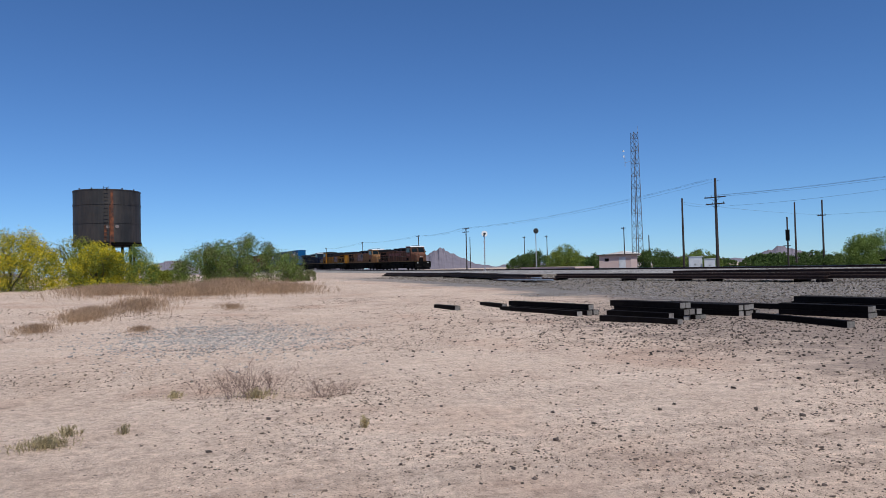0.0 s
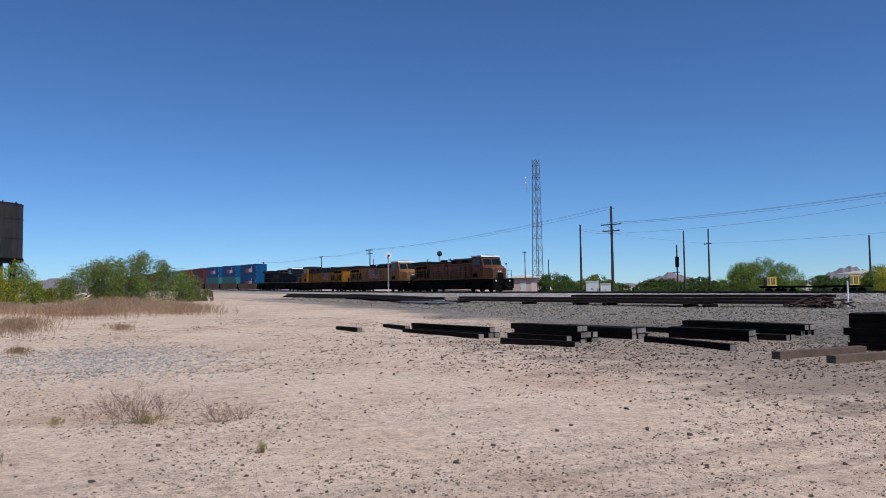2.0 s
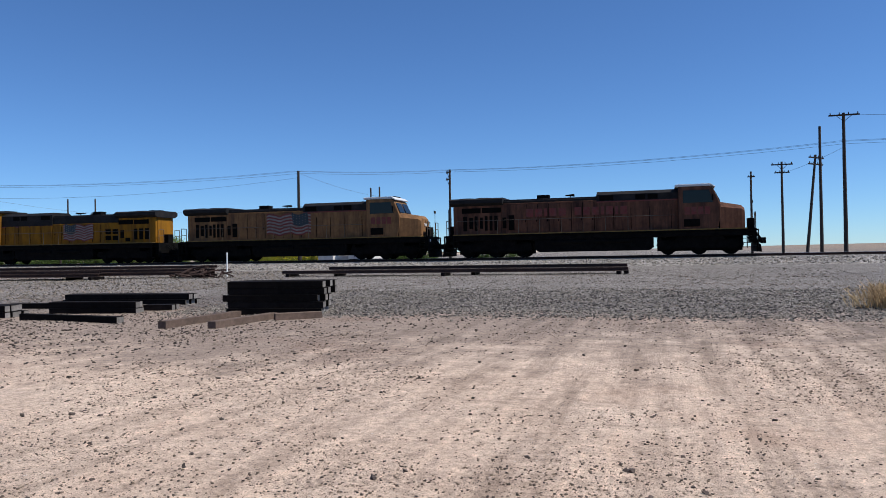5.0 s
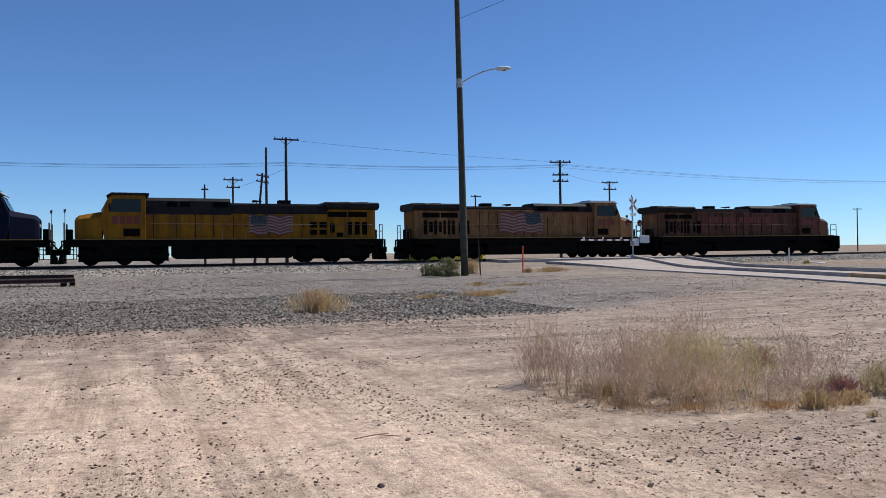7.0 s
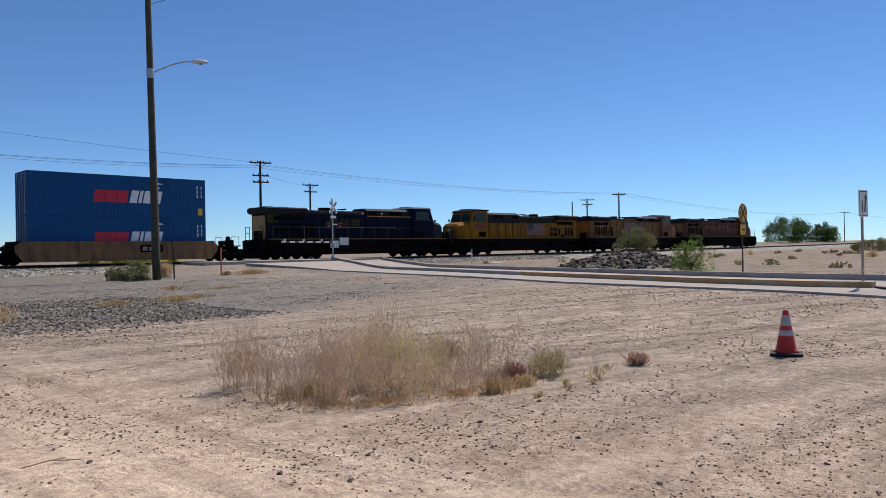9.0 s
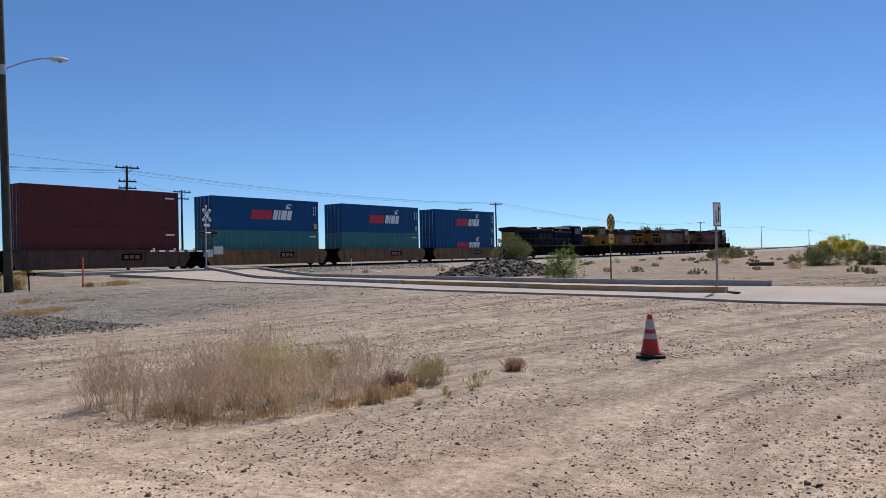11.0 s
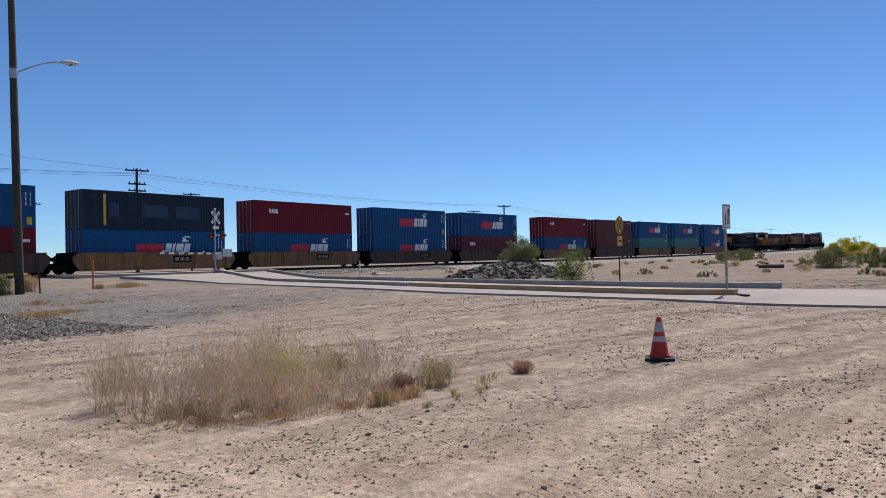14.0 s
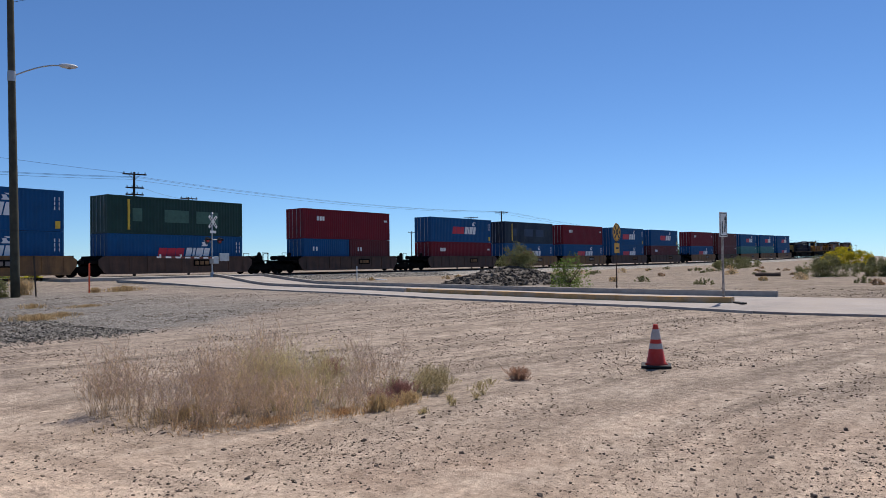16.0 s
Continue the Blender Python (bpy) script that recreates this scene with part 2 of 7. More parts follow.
    bp = nt.nodes.new("ShaderNodeBump")
    bp.inputs["Strength"].default_value, bp.inputs["Distance"].default_value = 0.75, 0.05
    h = math_("ADD", math_("MULTIPLY", fine, 0.6), math_("MULTIPLY", math_("MAXIMUM", dots, math_("MULTIPLY", greyness, math_("SUBTRACT", 1.0, vr.outputs["Distance"]))), 0.8))
    L(math_("SUBTRACT", math_("ADD", math_("ADD", h, math_("MULTIPLY", clod, 1.1)), math_("ADD", mid, math_("MULTIPLY", drag, 1.2))), math_("MULTIPLY", tread, 0.28)), bp.inputs["Height"])
    L(bp.outputs[0], b.inputs["Normal"])
    return m


def stone_mat(name, dark, pale, scale):
    """Crushed rock: every stone its own grey."""
    m = bpy.data.materials.new(name)
    m.use_nodes = True
    nt = m.node_tree
    b = nt.nodes["Principled BSDF"]
    pos = nt.nodes.new("ShaderNodeNewGeometry").outputs["Position"]
    v = tex(nt, scale, kind="voronoi", vec=pos)
    r = ramp(nt, [(0, dark), (0.5, tuple((a + c) / 2 for a, c in zip(dark, pale))), (1, pale)])
    nt.links.new(v.outputs["Color"], r.inputs[0])
    n = tex(nt, 0.25, 4, 0.6, pos)
    r2 = ramp(nt, [(0.3, (0.75, 0.74, 0.72)), (0.7, (1.15, 1.13, 1.1))])
    nt.links.new(n.outputs["Fac"], r2.inputs[0])
    nt.links.new(mix(nt, 1.0, r.outputs[0], r2.outputs[0], "MULTIPLY"), b.inputs["Base Color"])
    b.inputs["Roughness"].default_value = 0.9
    bp = nt.nodes.new("ShaderNodeBump")
    bp.invert = True
    bp.inputs["Strength"].default_value, bp.inputs["Distance"].default_value = 1.0, 0.08
    nt.links.new(v.outputs["Distance"], bp.inputs["Height"])
    nt.links.new(bp.outputs[0], b.inputs["Normal"])
    return m


GROUND = ground_mat()
BALLAST = stone_mat("ballast_stone", (0.07, 0.064, 0.06), (0.46, 0.43, 0.405), 9)
RUBBLE = stone_mat("dark_rubble", (0.035, 0.029, 0.025), (0.13, 0.105, 0.088), 5)
STONE = mat("loose_stone", (0.17, 0.13, 0.105), 0.9, island=0.8, var=0.3)
ASPHALT = mat("worn_asphalt", (0.30, 0.262, 0.24), 0.9, var=0.18, scale=0.5, bump=0.5, bump_scale=60, dirt=(0.36, 0.295, 0.245), dirt_amount=0.6, dirt_scale=0.4)
CONCRETE = mat("weathered_concrete", (0.36, 0.325, 0.29), 0.9, var=0.2, scale=1.5, bump=0.4, dirt=(0.2, 0.17, 0.15), dirt_scale=0.8)
KERB_YELLOW = mat("faded_yellow_kerb_paint", (0.46, 0.27, 0.11), 0.85, var=0.25, scale=2.5, dirt=(0.4, 0.35, 0.3), dirt_amount=0.7, dirt_scale=1.6)
RUST = mat("rusted_rail_steel", (0.052, 0.029, 0.022), 0.8, 0.3, var=0.35, scale=4, bump=0.4)
RAILTOP = mat("polished_rail_head", (0.45, 0.44, 0.43), 0.3, 1.0, var=0.1)
GALV = mat("galvanised_steel", (0.42, 0.43, 0.44), 0.5, 0.7, var=0.15)
MAST = mat("weathered_mast_steel", (0.10, 0.10, 0.105), 0.7, 0.0, var=0.2)
CREOSOTE = mat("creosoted_timber", (0.008, 0.0065, 0.006), 0.85, var=0.4, scale=5, bump=0.6, bump_scale=30, dirt=(0.022, 0.018, 0.016), dirt_scale=3, each=0.3, spec=0.06)
TIE_END = mat("weathered_sleeper_end", (0.17, 0.155, 0.14), 0.9, var=0.35, scale=12, bump=0.5, each=0.35)
OLD_TIE = mat("old_brown_timber", (0.115, 0.078, 0.058), 0.9, var=0.35, scale=5, bump=0.6, each=0.3)
SLEEPER = mat("sleeper_timber", (0.09, 0.07, 0.058), 0.9, var=0.35, scale=4, bump=0.5, each=0.3)
POLE_WOOD = mat("dark_pole_wood", (0.040, 0.031, 0.026), 0.9, var=0.35, scale=2.5, bump=0.5, bump_scale=25, each=0.2)
POLE_GREEN = mat("aged_lamp_pole_wood", (0.055, 0.052, 0.036), 0.9, var=0.35, scale=2, bump=0.5, bump_scale=25)
WIRE = mat("black_cable", (0.04, 0.04, 0.045), 0.6, bump=0)
# black steel taken almost to zero: the undergear's shade is in the colour
BLACK = mat("shade_darkened_steel", (0.004, 0.004, 0.004), 0.9, 0.0, var=0.4, scale=3, spec=0.06, dirt=(0.012, 0.010, 0.009), dirt_amount=0.5, dirt_scale=1.5)
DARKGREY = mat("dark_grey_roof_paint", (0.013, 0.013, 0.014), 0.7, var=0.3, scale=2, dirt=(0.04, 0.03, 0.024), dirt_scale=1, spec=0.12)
# loco paints darkened beyond their dirt, so the colour carries the sides' shade
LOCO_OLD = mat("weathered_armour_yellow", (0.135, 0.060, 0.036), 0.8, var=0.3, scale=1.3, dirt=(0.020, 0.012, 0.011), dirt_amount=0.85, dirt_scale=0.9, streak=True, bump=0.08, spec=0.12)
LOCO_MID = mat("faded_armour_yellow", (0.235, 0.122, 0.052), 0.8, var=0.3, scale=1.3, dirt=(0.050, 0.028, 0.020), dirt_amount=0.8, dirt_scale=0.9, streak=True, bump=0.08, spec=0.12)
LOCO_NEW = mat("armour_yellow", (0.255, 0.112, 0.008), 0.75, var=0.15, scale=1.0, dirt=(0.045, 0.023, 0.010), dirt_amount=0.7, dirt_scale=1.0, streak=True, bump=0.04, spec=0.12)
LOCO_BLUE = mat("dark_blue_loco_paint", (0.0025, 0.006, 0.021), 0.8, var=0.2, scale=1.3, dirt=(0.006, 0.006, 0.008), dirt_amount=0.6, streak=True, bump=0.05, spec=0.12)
# dim copy of the marking yellow, with the side's shade painted in
SILL_YELLOW = mat("shaded_sill_stripe", (0.16, 0.095, 0.02), 0.7, var=0.3)
# shaded copy of LOCO_GOLD for the sides, darkness in the colour plus dirt
SHADED_GOLD = mat("shaded_gold_paint", (0.040, 0.034, 0.012), 0.8, var=0.4, scale=3, dirt=(0.008, 0.009, 0.014), dirt_amount=0.8, dirt_scale=2, spec=0.1)
LOCO_GOLD = mat("gold_loco_paint", (0.36, 0.20, 0.03), 0.5, var=0.2, dirt=(0.15, 0.1, 0.05), dirt_amount=0.5)
# stripe red and flag white also lowered to imitate shade on the loco sides
STRIPE_RED = mat("faded_dimmed_red_paint", (0.15, 0.022, 0.016), 0.6, var=0.25, scale=4, dirt=(0.10, 0.05, 0.035), dirt_amount=0.6, dirt_scale=3)
FLAG_WHITE = mat("dusty_dimmed_white_paint", (0.21, 0.175, 0.16), 0.6, var=0.2, scale=4, dirt=(0.12, 0.08, 0.06), dirt_amount=0.6, dirt_scale=3)
FLAG_BLUE = mat("faded_blue_green_paint", (0.018, 0.030, 0.036), 0.6, var=0.25, scale=4)
HANDRAIL = mat("handrail_paint", (0.07, 0.055, 0.04), 0.6, var=0.2)
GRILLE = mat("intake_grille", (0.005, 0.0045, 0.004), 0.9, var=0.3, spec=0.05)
GLASS = mat("dark_cab_glass", (0.006, 0.010, 0.010), 0.12, var=0.1, bump=0, spec=0.25)
WELL_TAN = mat("tan_well_car_paint", (0.19, 0.10, 0.038), 0.7, var=0.3, scale=1.5, dirt=(0.065, 0.038, 0.026), dirt_amount=0.8, streak=True)
WELL_BROWN = mat("brown_well_car_paint", (0.075, 0.041, 0.030), 0.75, var=0.3, scale=1.5, dirt=(0.030, 0.022, 0.019), dirt_amount=0.8, streak=True)
BOX = {
    "blue": mat("blue_container_paint", (0.002, 0.070, 0.195), 0.6, var=0.12, scale=0.8, dirt=(0.008, 0.052, 0.125), dirt_amount=0.4, streak=True, bump=0.03, spec=0.2),
    "teal": mat("teal_container_paint", (0.03, 0.17, 0.17), 0.5, var=0.15, scale=0.8, dirt=(0.06, 0.1, 0.1), dirt_amount=0.4, streak=True, bump=0.03, spec=0.2),
    "brown": mat("oxide_brown_container_paint", (0.105, 0.02, 0.019), 0.55, var=0.15, scale=0.8, dirt=(0.06, 0.02, 0.018), dirt_amount=0.5, streak=True, bump=0.03, spec=0.2),
    "maroon": mat("maroon_container_paint", (0.105, 0.014, 0.018), 0.55, var=0.15, scale=0.8, dirt=(0.055, 0.015, 0.016), dirt_amount=0.5, streak=True, bump=0.03, spec=0.2),
    "red": mat("red_container_paint", (0.155, 0.006, 0.015), 0.6, var=0.12, scale=0.8, dirt=(0.10, 0.012, 0.018), dirt_amount=0.4, streak=True, bump=0.03, spec=0.2),
    "navy": mat("navy_container_paint", (0.008, 0.017, 0.036), 0.5, var=0.2, scale=0.8, dirt=(0.03, 0.04, 0.05), dirt_amount=0.5, streak=True, bump=0.03, spec=0.2),
    "green": mat("dark_green_container_paint", (0.012, 0.042, 0.034), 0.5, var=0.2, scale=0.8, dirt=(0.022, 0.05, 0.042), dirt_amount=0.5, streak=True, bump=0.03, spec=0.2)}
MARK_WHITE = mat("white_lettering", (0.72, 0.72, 0.72), 0.55, var=0.12, scale=3)
MARK_RED = mat("red_lettering", (0.52, 0.02, 0.045), 0.55, var=0.12, scale=3)
MARK_YELLOW = mat("yellow_marking", (0.60, 0.40, 0.04), 0.55, var=0.15)
CONE_ORANGE = mat("orange_cone_plastic", (0.56, 0.032, 0.016), 0.5, var=0.12, scale=6, dirt=(0.35, 0.08, 0.05), dirt_amount=0.4, dirt_scale=6, bump=0.05)
CONE_WHITE = mat("grey_white_reflective_collar", (0.42, 0.37, 0.34), 0.45, var=0.15, scale=10)
RUBBER = mat("black_rubber", (0.02, 0.02, 0.02), 0.8, var=0.2)
SIGN_YELLOW = mat("sign_yellow", (0.68, 0.36, 0.03), 0.5, var=0.1, scale=4)
SIGN_WHITE = mat("sign_white", (0.70, 0.70, 0.68), 0.5, var=0.1, scale=4)
WEATHERED_POST = mat("peeling_white_post", (0.40, 0.36, 0.32), 0.8, var=0.4, scale=5, dirt=(0.09, 0.06, 0.045), dirt_amount=0.9, dirt_scale=3)
SIGN_BLACK = mat("sign_black", (0.02, 0.02, 0.02), 0.6, bump=0)
STAKE_ORANGE = mat("orange_marker", (0.70, 0.10, 0.04), 0.6, var=0.15)
SIGNAL_RED = mat("red_signal_lens", (0.5, 0.02, 0.02), 0.3, bump=0)
TANK = mat("black_tank_steel", (0.022, 0.021, 0.021), 0.6, 0.1, var=0.25, scale=0.9, dirt=(0.065, 0.05, 0.042), dirt_amount=0.7, dirt_scale=0.7, streak=True, bump=0.15, bump_scale=6)
TANK_RUST = mat("orange_rust_streak", (0.15, 0.048, 0.020), 0.85, var=0.5, scale=2.5, dirt=(0.025, 0.021, 0.020), dirt_amount=1.0, dirt_scale=1.3)
WALL_PINK = mat("pink_grey_render", (0.50, 0.38, 0.34), 0.9, var=0.12, scale=0.9, dirt=(0.32, 0.24, 0.21), dirt_scale=0.9)
WALL_WHITE = mat("white_sheet_metal", (0.72, 0.69, 0.64), 0.6, var=0.1, scale=0.8, dirt=(0.45, 0.36, 0.28), dirt_amount=0.4, streak=True)
CABINET = mat("grey_cabinet_paint", (0.55, 0.56, 0.56), 0.5, var=0.08, dirt=(0.35, 0.32, 0.3), dirt_amount=0.3)
ROOF = mat("dark_flat_roof", (0.09, 0.065, 0.055), 0.85, var=0.25)
# distance haze is painted into the rock colour as a pale mauve cast
MOUNTAIN = mat("hazy_mountain_rock", (0.155, 0.135, 0.155), 1.0, var=0.2, scale=0.02, bump=0.0, dirt=(0.20, 0.17, 0.18), dirt_scale=0.006)
BARK = mat("grey_green_bark", (0.09, 0.075, 0.045), 0.9, var=0.3, scale=6, bump=0.5)
LEAF_GREEN = leaf_mat("mesquite_leaf", (0.165, 0.225, 0.05), light=0.33)
LEAF_YELLOW = leaf_mat("palo_verde_bloom", (0.60, 0.49, 0.025), light=0.33)
LEAF_OLIVE = leaf_mat("palo_verde_leaf", (0.225, 0.245, 0.035), light=0.33)
LEAF_DARK = leaf_mat("dark_desert_leaf", (0.075, 0.118, 0.03), light=0.3)
LEAF_GREY = leaf_mat("grey_green_scrub_leaf", (0.185, 0.185, 0.085), light=0.33)
STRAW = leaf_mat("dry_straw", (0.56, 0.41, 0.24), 0.35, 0.4)
STRAW_PINK = leaf_mat("dry_pinkish_weed", (0.43, 0.295, 0.195), 0.4, 0.4)
STRAW_MAUVE = leaf_mat("mauve_seed_heads", (0.50, 0.375, 0.335), 0.4, 0.42)
STRAW_GREEN = leaf_mat("greenish_dry_weed", (0.50, 0.41, 0.235), 0.4, 0.42)
TWIG = mat("grey_brown_twig", (0.26, 0.18, 0.14), 0.9, bump=0)

# ---- mesh helpers ----


class Mesh:
    """Collects faces of one mesh."""

    def __init__(self):
        self.v, self.f = [], []

    def add(self, verts, faces):
        n = len(self.v)
        self.v += [tuple(p) for p in verts]
        self.f += [tuple(n + i for i in f) for f in faces]
        return self

    def box(self, x0, x1, y0, y1, z0, z1, m=None):
        p = [(x0, y0, z0), (x1, y0, z0), (x1, y1, z0), (x0, y1, z0), (x0, y0, z1), (x1, y0, z1), (x1, y1, z1), (x0, y1, z1)]
        if m:
            p = [m @ Vector(q) for q in p]
        return self.add(p, [(0, 3, 2, 1), (4, 5, 6, 7), (0, 1, 5, 4), (1, 2, 6, 5), (2, 3, 7, 6), (3, 0, 4, 7)])

    def tube(self, a, b, r0, r1=None, n=8, caps=True):
        a, b = Vector(a), Vector(b)
        r1 = r0 if r1 is None else r1
        q = (b - a).to_track_quat("Z", "Y")
        ring = [q @ Vector((math.cos(2 * math.pi * i / n), math.sin(2 * math.pi * i / n), 0)) for i in range(n)]
        f = [(i, (i + 1) % n, n + (i + 1) % n, n + i) for i in range(n)]
        if caps:
            f += [tuple(reversed(range(n))), tuple(range(n, 2 * n))]
        return self.add([a + d * r0 for d in ring] + [b + d * r1 for d in ring], f)

    def prism(self, pts, y0, y1):
        """A profile of (x, z), counter-clockwise seen from -y, drawn out from y0 to y1."""
        n = len(pts)
        f = [tuple(range(n)), tuple(reversed(range(n, 2 * n)))]
        f += [(i, n + i, n + (i + 1) % n, (i + 1) % n) for i in range(n)]
        return self.add([(x, y0, z) for x, z in pts] + [(x, y1, z) for x, z in pts], f)

    def loft(self, rings, closed=True, caps=False):
        n = len(rings[0])
        v = [p for r in rings for p in r]
        f = []
        for j in range(len(rings) - 1):
            for i in range(n if closed else n - 1):
                k = (i + 1) % n
                f.append((j * n + i, j * n + k, (j + 1) * n + k, (j + 1) * n + i))
        if caps:
            f += [tuple(reversed(range(n))), tuple(range((len(rings) - 1) * n, len(rings) * n))]
        return self.add(v, f)

    def data(self, name, material, bevel=0.0, smooth=False):
        me = bpy.data.meshes.new(name)
        me.from_pydata(self.v, [], self.f)
        if bevel:
            bm = bmesh.new()
            bm.from_mesh(me)
            bmesh.ops.recalc_face_normals(bm, faces=bm.faces)
            es = [e for e in bm.edges if len(e.link_faces) == 2 and e.calc_face_angle(0) > 0.6]
            bmesh.ops.bevel(bm, geom=es, offset=bevel, segments=2, affect="EDGES", profile=0.6, clamp_overlap=True)
            bm.to_mesh(me)
            bm.free()
        if smooth:
            me.shade_smooth()
        me.materials.append(material)
        me.update()
        return me


def part(name, m, material, parent, label="", bevel=0.0, smooth=False):
    ob = new(name, m.data(name, material, bevel, smooth))
    ob.parent = parent
    return tagged(ob, label)


def thing(name, label, category, m=None, group="", kind=""):
    ob = new(name)
    if m is not None:
        ob.matrix_basis = m
    return tagged(ob, label, category, group, kind)


def solid(name, me, material, label, category, m=None, group="", kind="", bevel=0.0, smooth=False):
    ob = new(name, me.data(name, material, bevel, smooth))
    if m is not None:
        ob.matrix_basis = m
    return tagged(ob, label, category, group, kind)


rng = random.Random(7)

# ---- the lie of the land ----
TRACK_Y, BEND = 53.3, 0.000667


def track_y(x):
    if x > 110:
        return TRACK_Y - BEND * 6050 - BEND * 110 * (x - 110) + 0.000075 * (x - 110) ** 2
    if x < -105:
        return TRACK_Y - BEND * 5512.5 + BEND * 105 * (x + 105)
    return TRACK_Y - BEND * x * x / 2


def rail_z(x):
    x = max(-210.0, min(x, 300.0))
    return 1.187 + 0.00159 * x + 3.24e-5 * x * x


def low_z(x):
    if x < -25:
        return 0.8 * min(1, (-25 - x) / 50)
    return 0.45 * min(1, max(0, (x - 14) / 12)) + min(0.95, 0.007 * max(0, x - 60))


def bank(x, y):
    """Height of the ground without the road: flat by the camera, climbing gently to the railway."""
    q = track_y(max(-500, min(500, x))) - y
    u = max(0.0, min(1.0, (36 - q) / 32))
    a = low_z(x)
    return a + (rail_z(x) - 0.65 - a) * u


ROAD_NEAR = [(-120, 20.0), (0, 21.8), (4.6, 21.9), (8, 23.0), (17.6, 24.6), (30.5, 27.9), (36, 29.5), (39.5, 30.0), (42, 29.6), (46, 27.7), (53, 25.2), (66, 27.5), (120, 34)]
ROAD_FAR = [(-120, 27.0), (3.5, 28.0), (9.4, 29.0), (15.2, 31.0), (24.6, 34.4), (40, 38.8), (50, 41.0), (66, 44), (120, 50)]


def curve_x(table, y):
    return float(np.interp(y, [p[0] for p in table], [p[1] for p in table]))


def ramp_u(x, y):
    """How far the road has climbed towards the rails."""
    u = max(0.0, min(1.0, (16 - abs(track_y(x) - y)) / 13))
    return u * u * (3 - 2 * u)


def land(x, y):
    """Height of the ground, with gravel banked up beside the climbing road."""
    z = bank(x, y)
    if 25 < y < 75 and 20 < x < 56:
        d = max(curve_x(ROAD_NEAR, y) - x, x - curve_x(ROAD_FAR, y), 0.0)
        w = max(0.0, 1 - d / 6.5)
        z += max(0.0, rail_z(x) - 0.2 - z) * ramp_u(x, y) * w * w * (3 - 2 * w)
    return z


def lumps(x, y):
    d = math.hypot(x, y)
    return 0.05 * noise.noise((x * 0.22, y * 0.22, 0)) + (0.018 * noise.noise((x * 1.3, y * 1.3, 4)) if d < 45 else 0)


def ground_z(x, y):
    k = 1.0
    if 15 < x < 56 and -120 < y < 120:      # smooth under and beside the road
        k = min(1.0, max(curve_x(ROAD_NEAR, y) - x, x - curve_x(ROAD_FAR, y), 0.0) / 3)
    return land(x, y) + lumps(x, y) * k - 0.03 * (1 - k)


def make_ground():
    """One sheet to the horizon: rings round the camera, close together near it."""
    rings, r = [], 0.0
    radii = [0.6]
    while radii[-1] < 4600:
        radii.append(radii[-1] + max(0.16, min(radii[-1] * 0.035, radii[-1] * 0.035 if radii[-1] < 400 else radii[-1] * 0.2)))
    n = 300
    v, f = [(0, 0, 0)], []
    for r in radii:
        for i in range(n):
            a = 2 * math.pi * i / n
            x, y = r * math.sin(a), r * math.cos(a)
            v.append((x, y, ground_z(x, y)))
    f += [(0, 1 + (i + 1) % n, 1 + i) for i in range(n)]
    for j in range(len(radii) - 1):
        o = 1 + j * n
        f += [(o + i, o + (i + 1) % n, o + n + (i + 1) % n, o + n + i) for i in range(n)]
    m = Mesh()
    m.v, m.f = v, f
    solid("ground", m, GROUND, "pale pinkish desert sand strewn with gravel", "ground", kind="structure", smooth=True)


make_ground()

# ---- railway ----
STEP = 0.5
_xs = np.arange(-760.0, 480.0, STEP)
_ys = np.array([track_y(x) for x in _xs])
_zs = np.array([rail_z(x) for x in _xs])
_s = np.concatenate([[0], np.cumsum(np.hypot(np.diff(_xs), np.diff(_ys)))])
_s -= np.interp(0.0, _xs, _s)


def on_track(s):
    """Place on the track s metres along it from the point abreast of the camera."""
    return Vector((float(np.interp(s, _s, _xs)), float(np.interp(s, _s, _ys)), float(np.interp(s, _s, _zs))))


def track_pose(s, half=6.5):
    a, b = on_track(s - half), on_track(s + half)
    d = b - a
    c = (a + b) / 2
    return pose(c.x, c.y, c.z, 0, -math.degrees(math.atan2(d.z, d.xy.length)), math.degrees(math.atan2(d.y, d.x)))


def sweep(profile, x0, x1, step, off=0.0, lift=0.0):
    """Rings of a profile (across, up) along the track."""
    rings = []
    for x in np.arange(x0, x1 + step / 2, step):
        sl = (track_y(x + 1) - track_y(x - 1)) / 2
        nx, ny = -sl / math.hypot(1, sl), 1 / math.hypot(1, sl)
        rings.append([(x + nx * (a + off), track_y(x) + ny * (a + off), rail_z(x) + h + lift) for a, h in profile])
    return rings


ballast = solid("ballast", Mesh().loft(sweep([(-4.6, -0.75), (-3.6, -0.62), (-1.7, -0.2), (-1.4, -0.17), (1.4, -0.17), (1.7, -0.2), (3.6, -0.62), (4.6, -0.75)], -420, 400, 2.0), closed=False), BALLAST, "pale grey crushed rock ballast under the railway track", "ballast", kind="structure")
track = thing("railway_track", "steel rails on dark timber sleepers in ballast", "railway track", kind="structure")
RAIL_PROFILE = [(-0.07, -0.165), (0.07, -0.165), (0.07, -0.15), (0.012, -0.135), (0.012, -0.05), (0.037, -0.035), (0.037, -0.002), (-0.037, -0.002), (-0.037, -0.035), (-0.012, -0.05), (-0.012, -0.135), (-0.07, -0.15)]
for off in (-0.755, 0.755):
    r = part("rail", Mesh().loft(sweep(RAIL_PROFILE, -420, 400, 2.0, off)), RUST, track)
    part("rail_head", Mesh().loft(sweep([(-0.034, -0.002), (0.034, -0.002), (0.03, 0.004), (-0.03, 0.004)], -420, 400, 2.0, off)), RAILTOP, track)
# ---- train ----
PASS_T = (0, 3, 5.5, 9, 9.5, 12.5, 14.5, 16)          # about 28 metres a second throughout
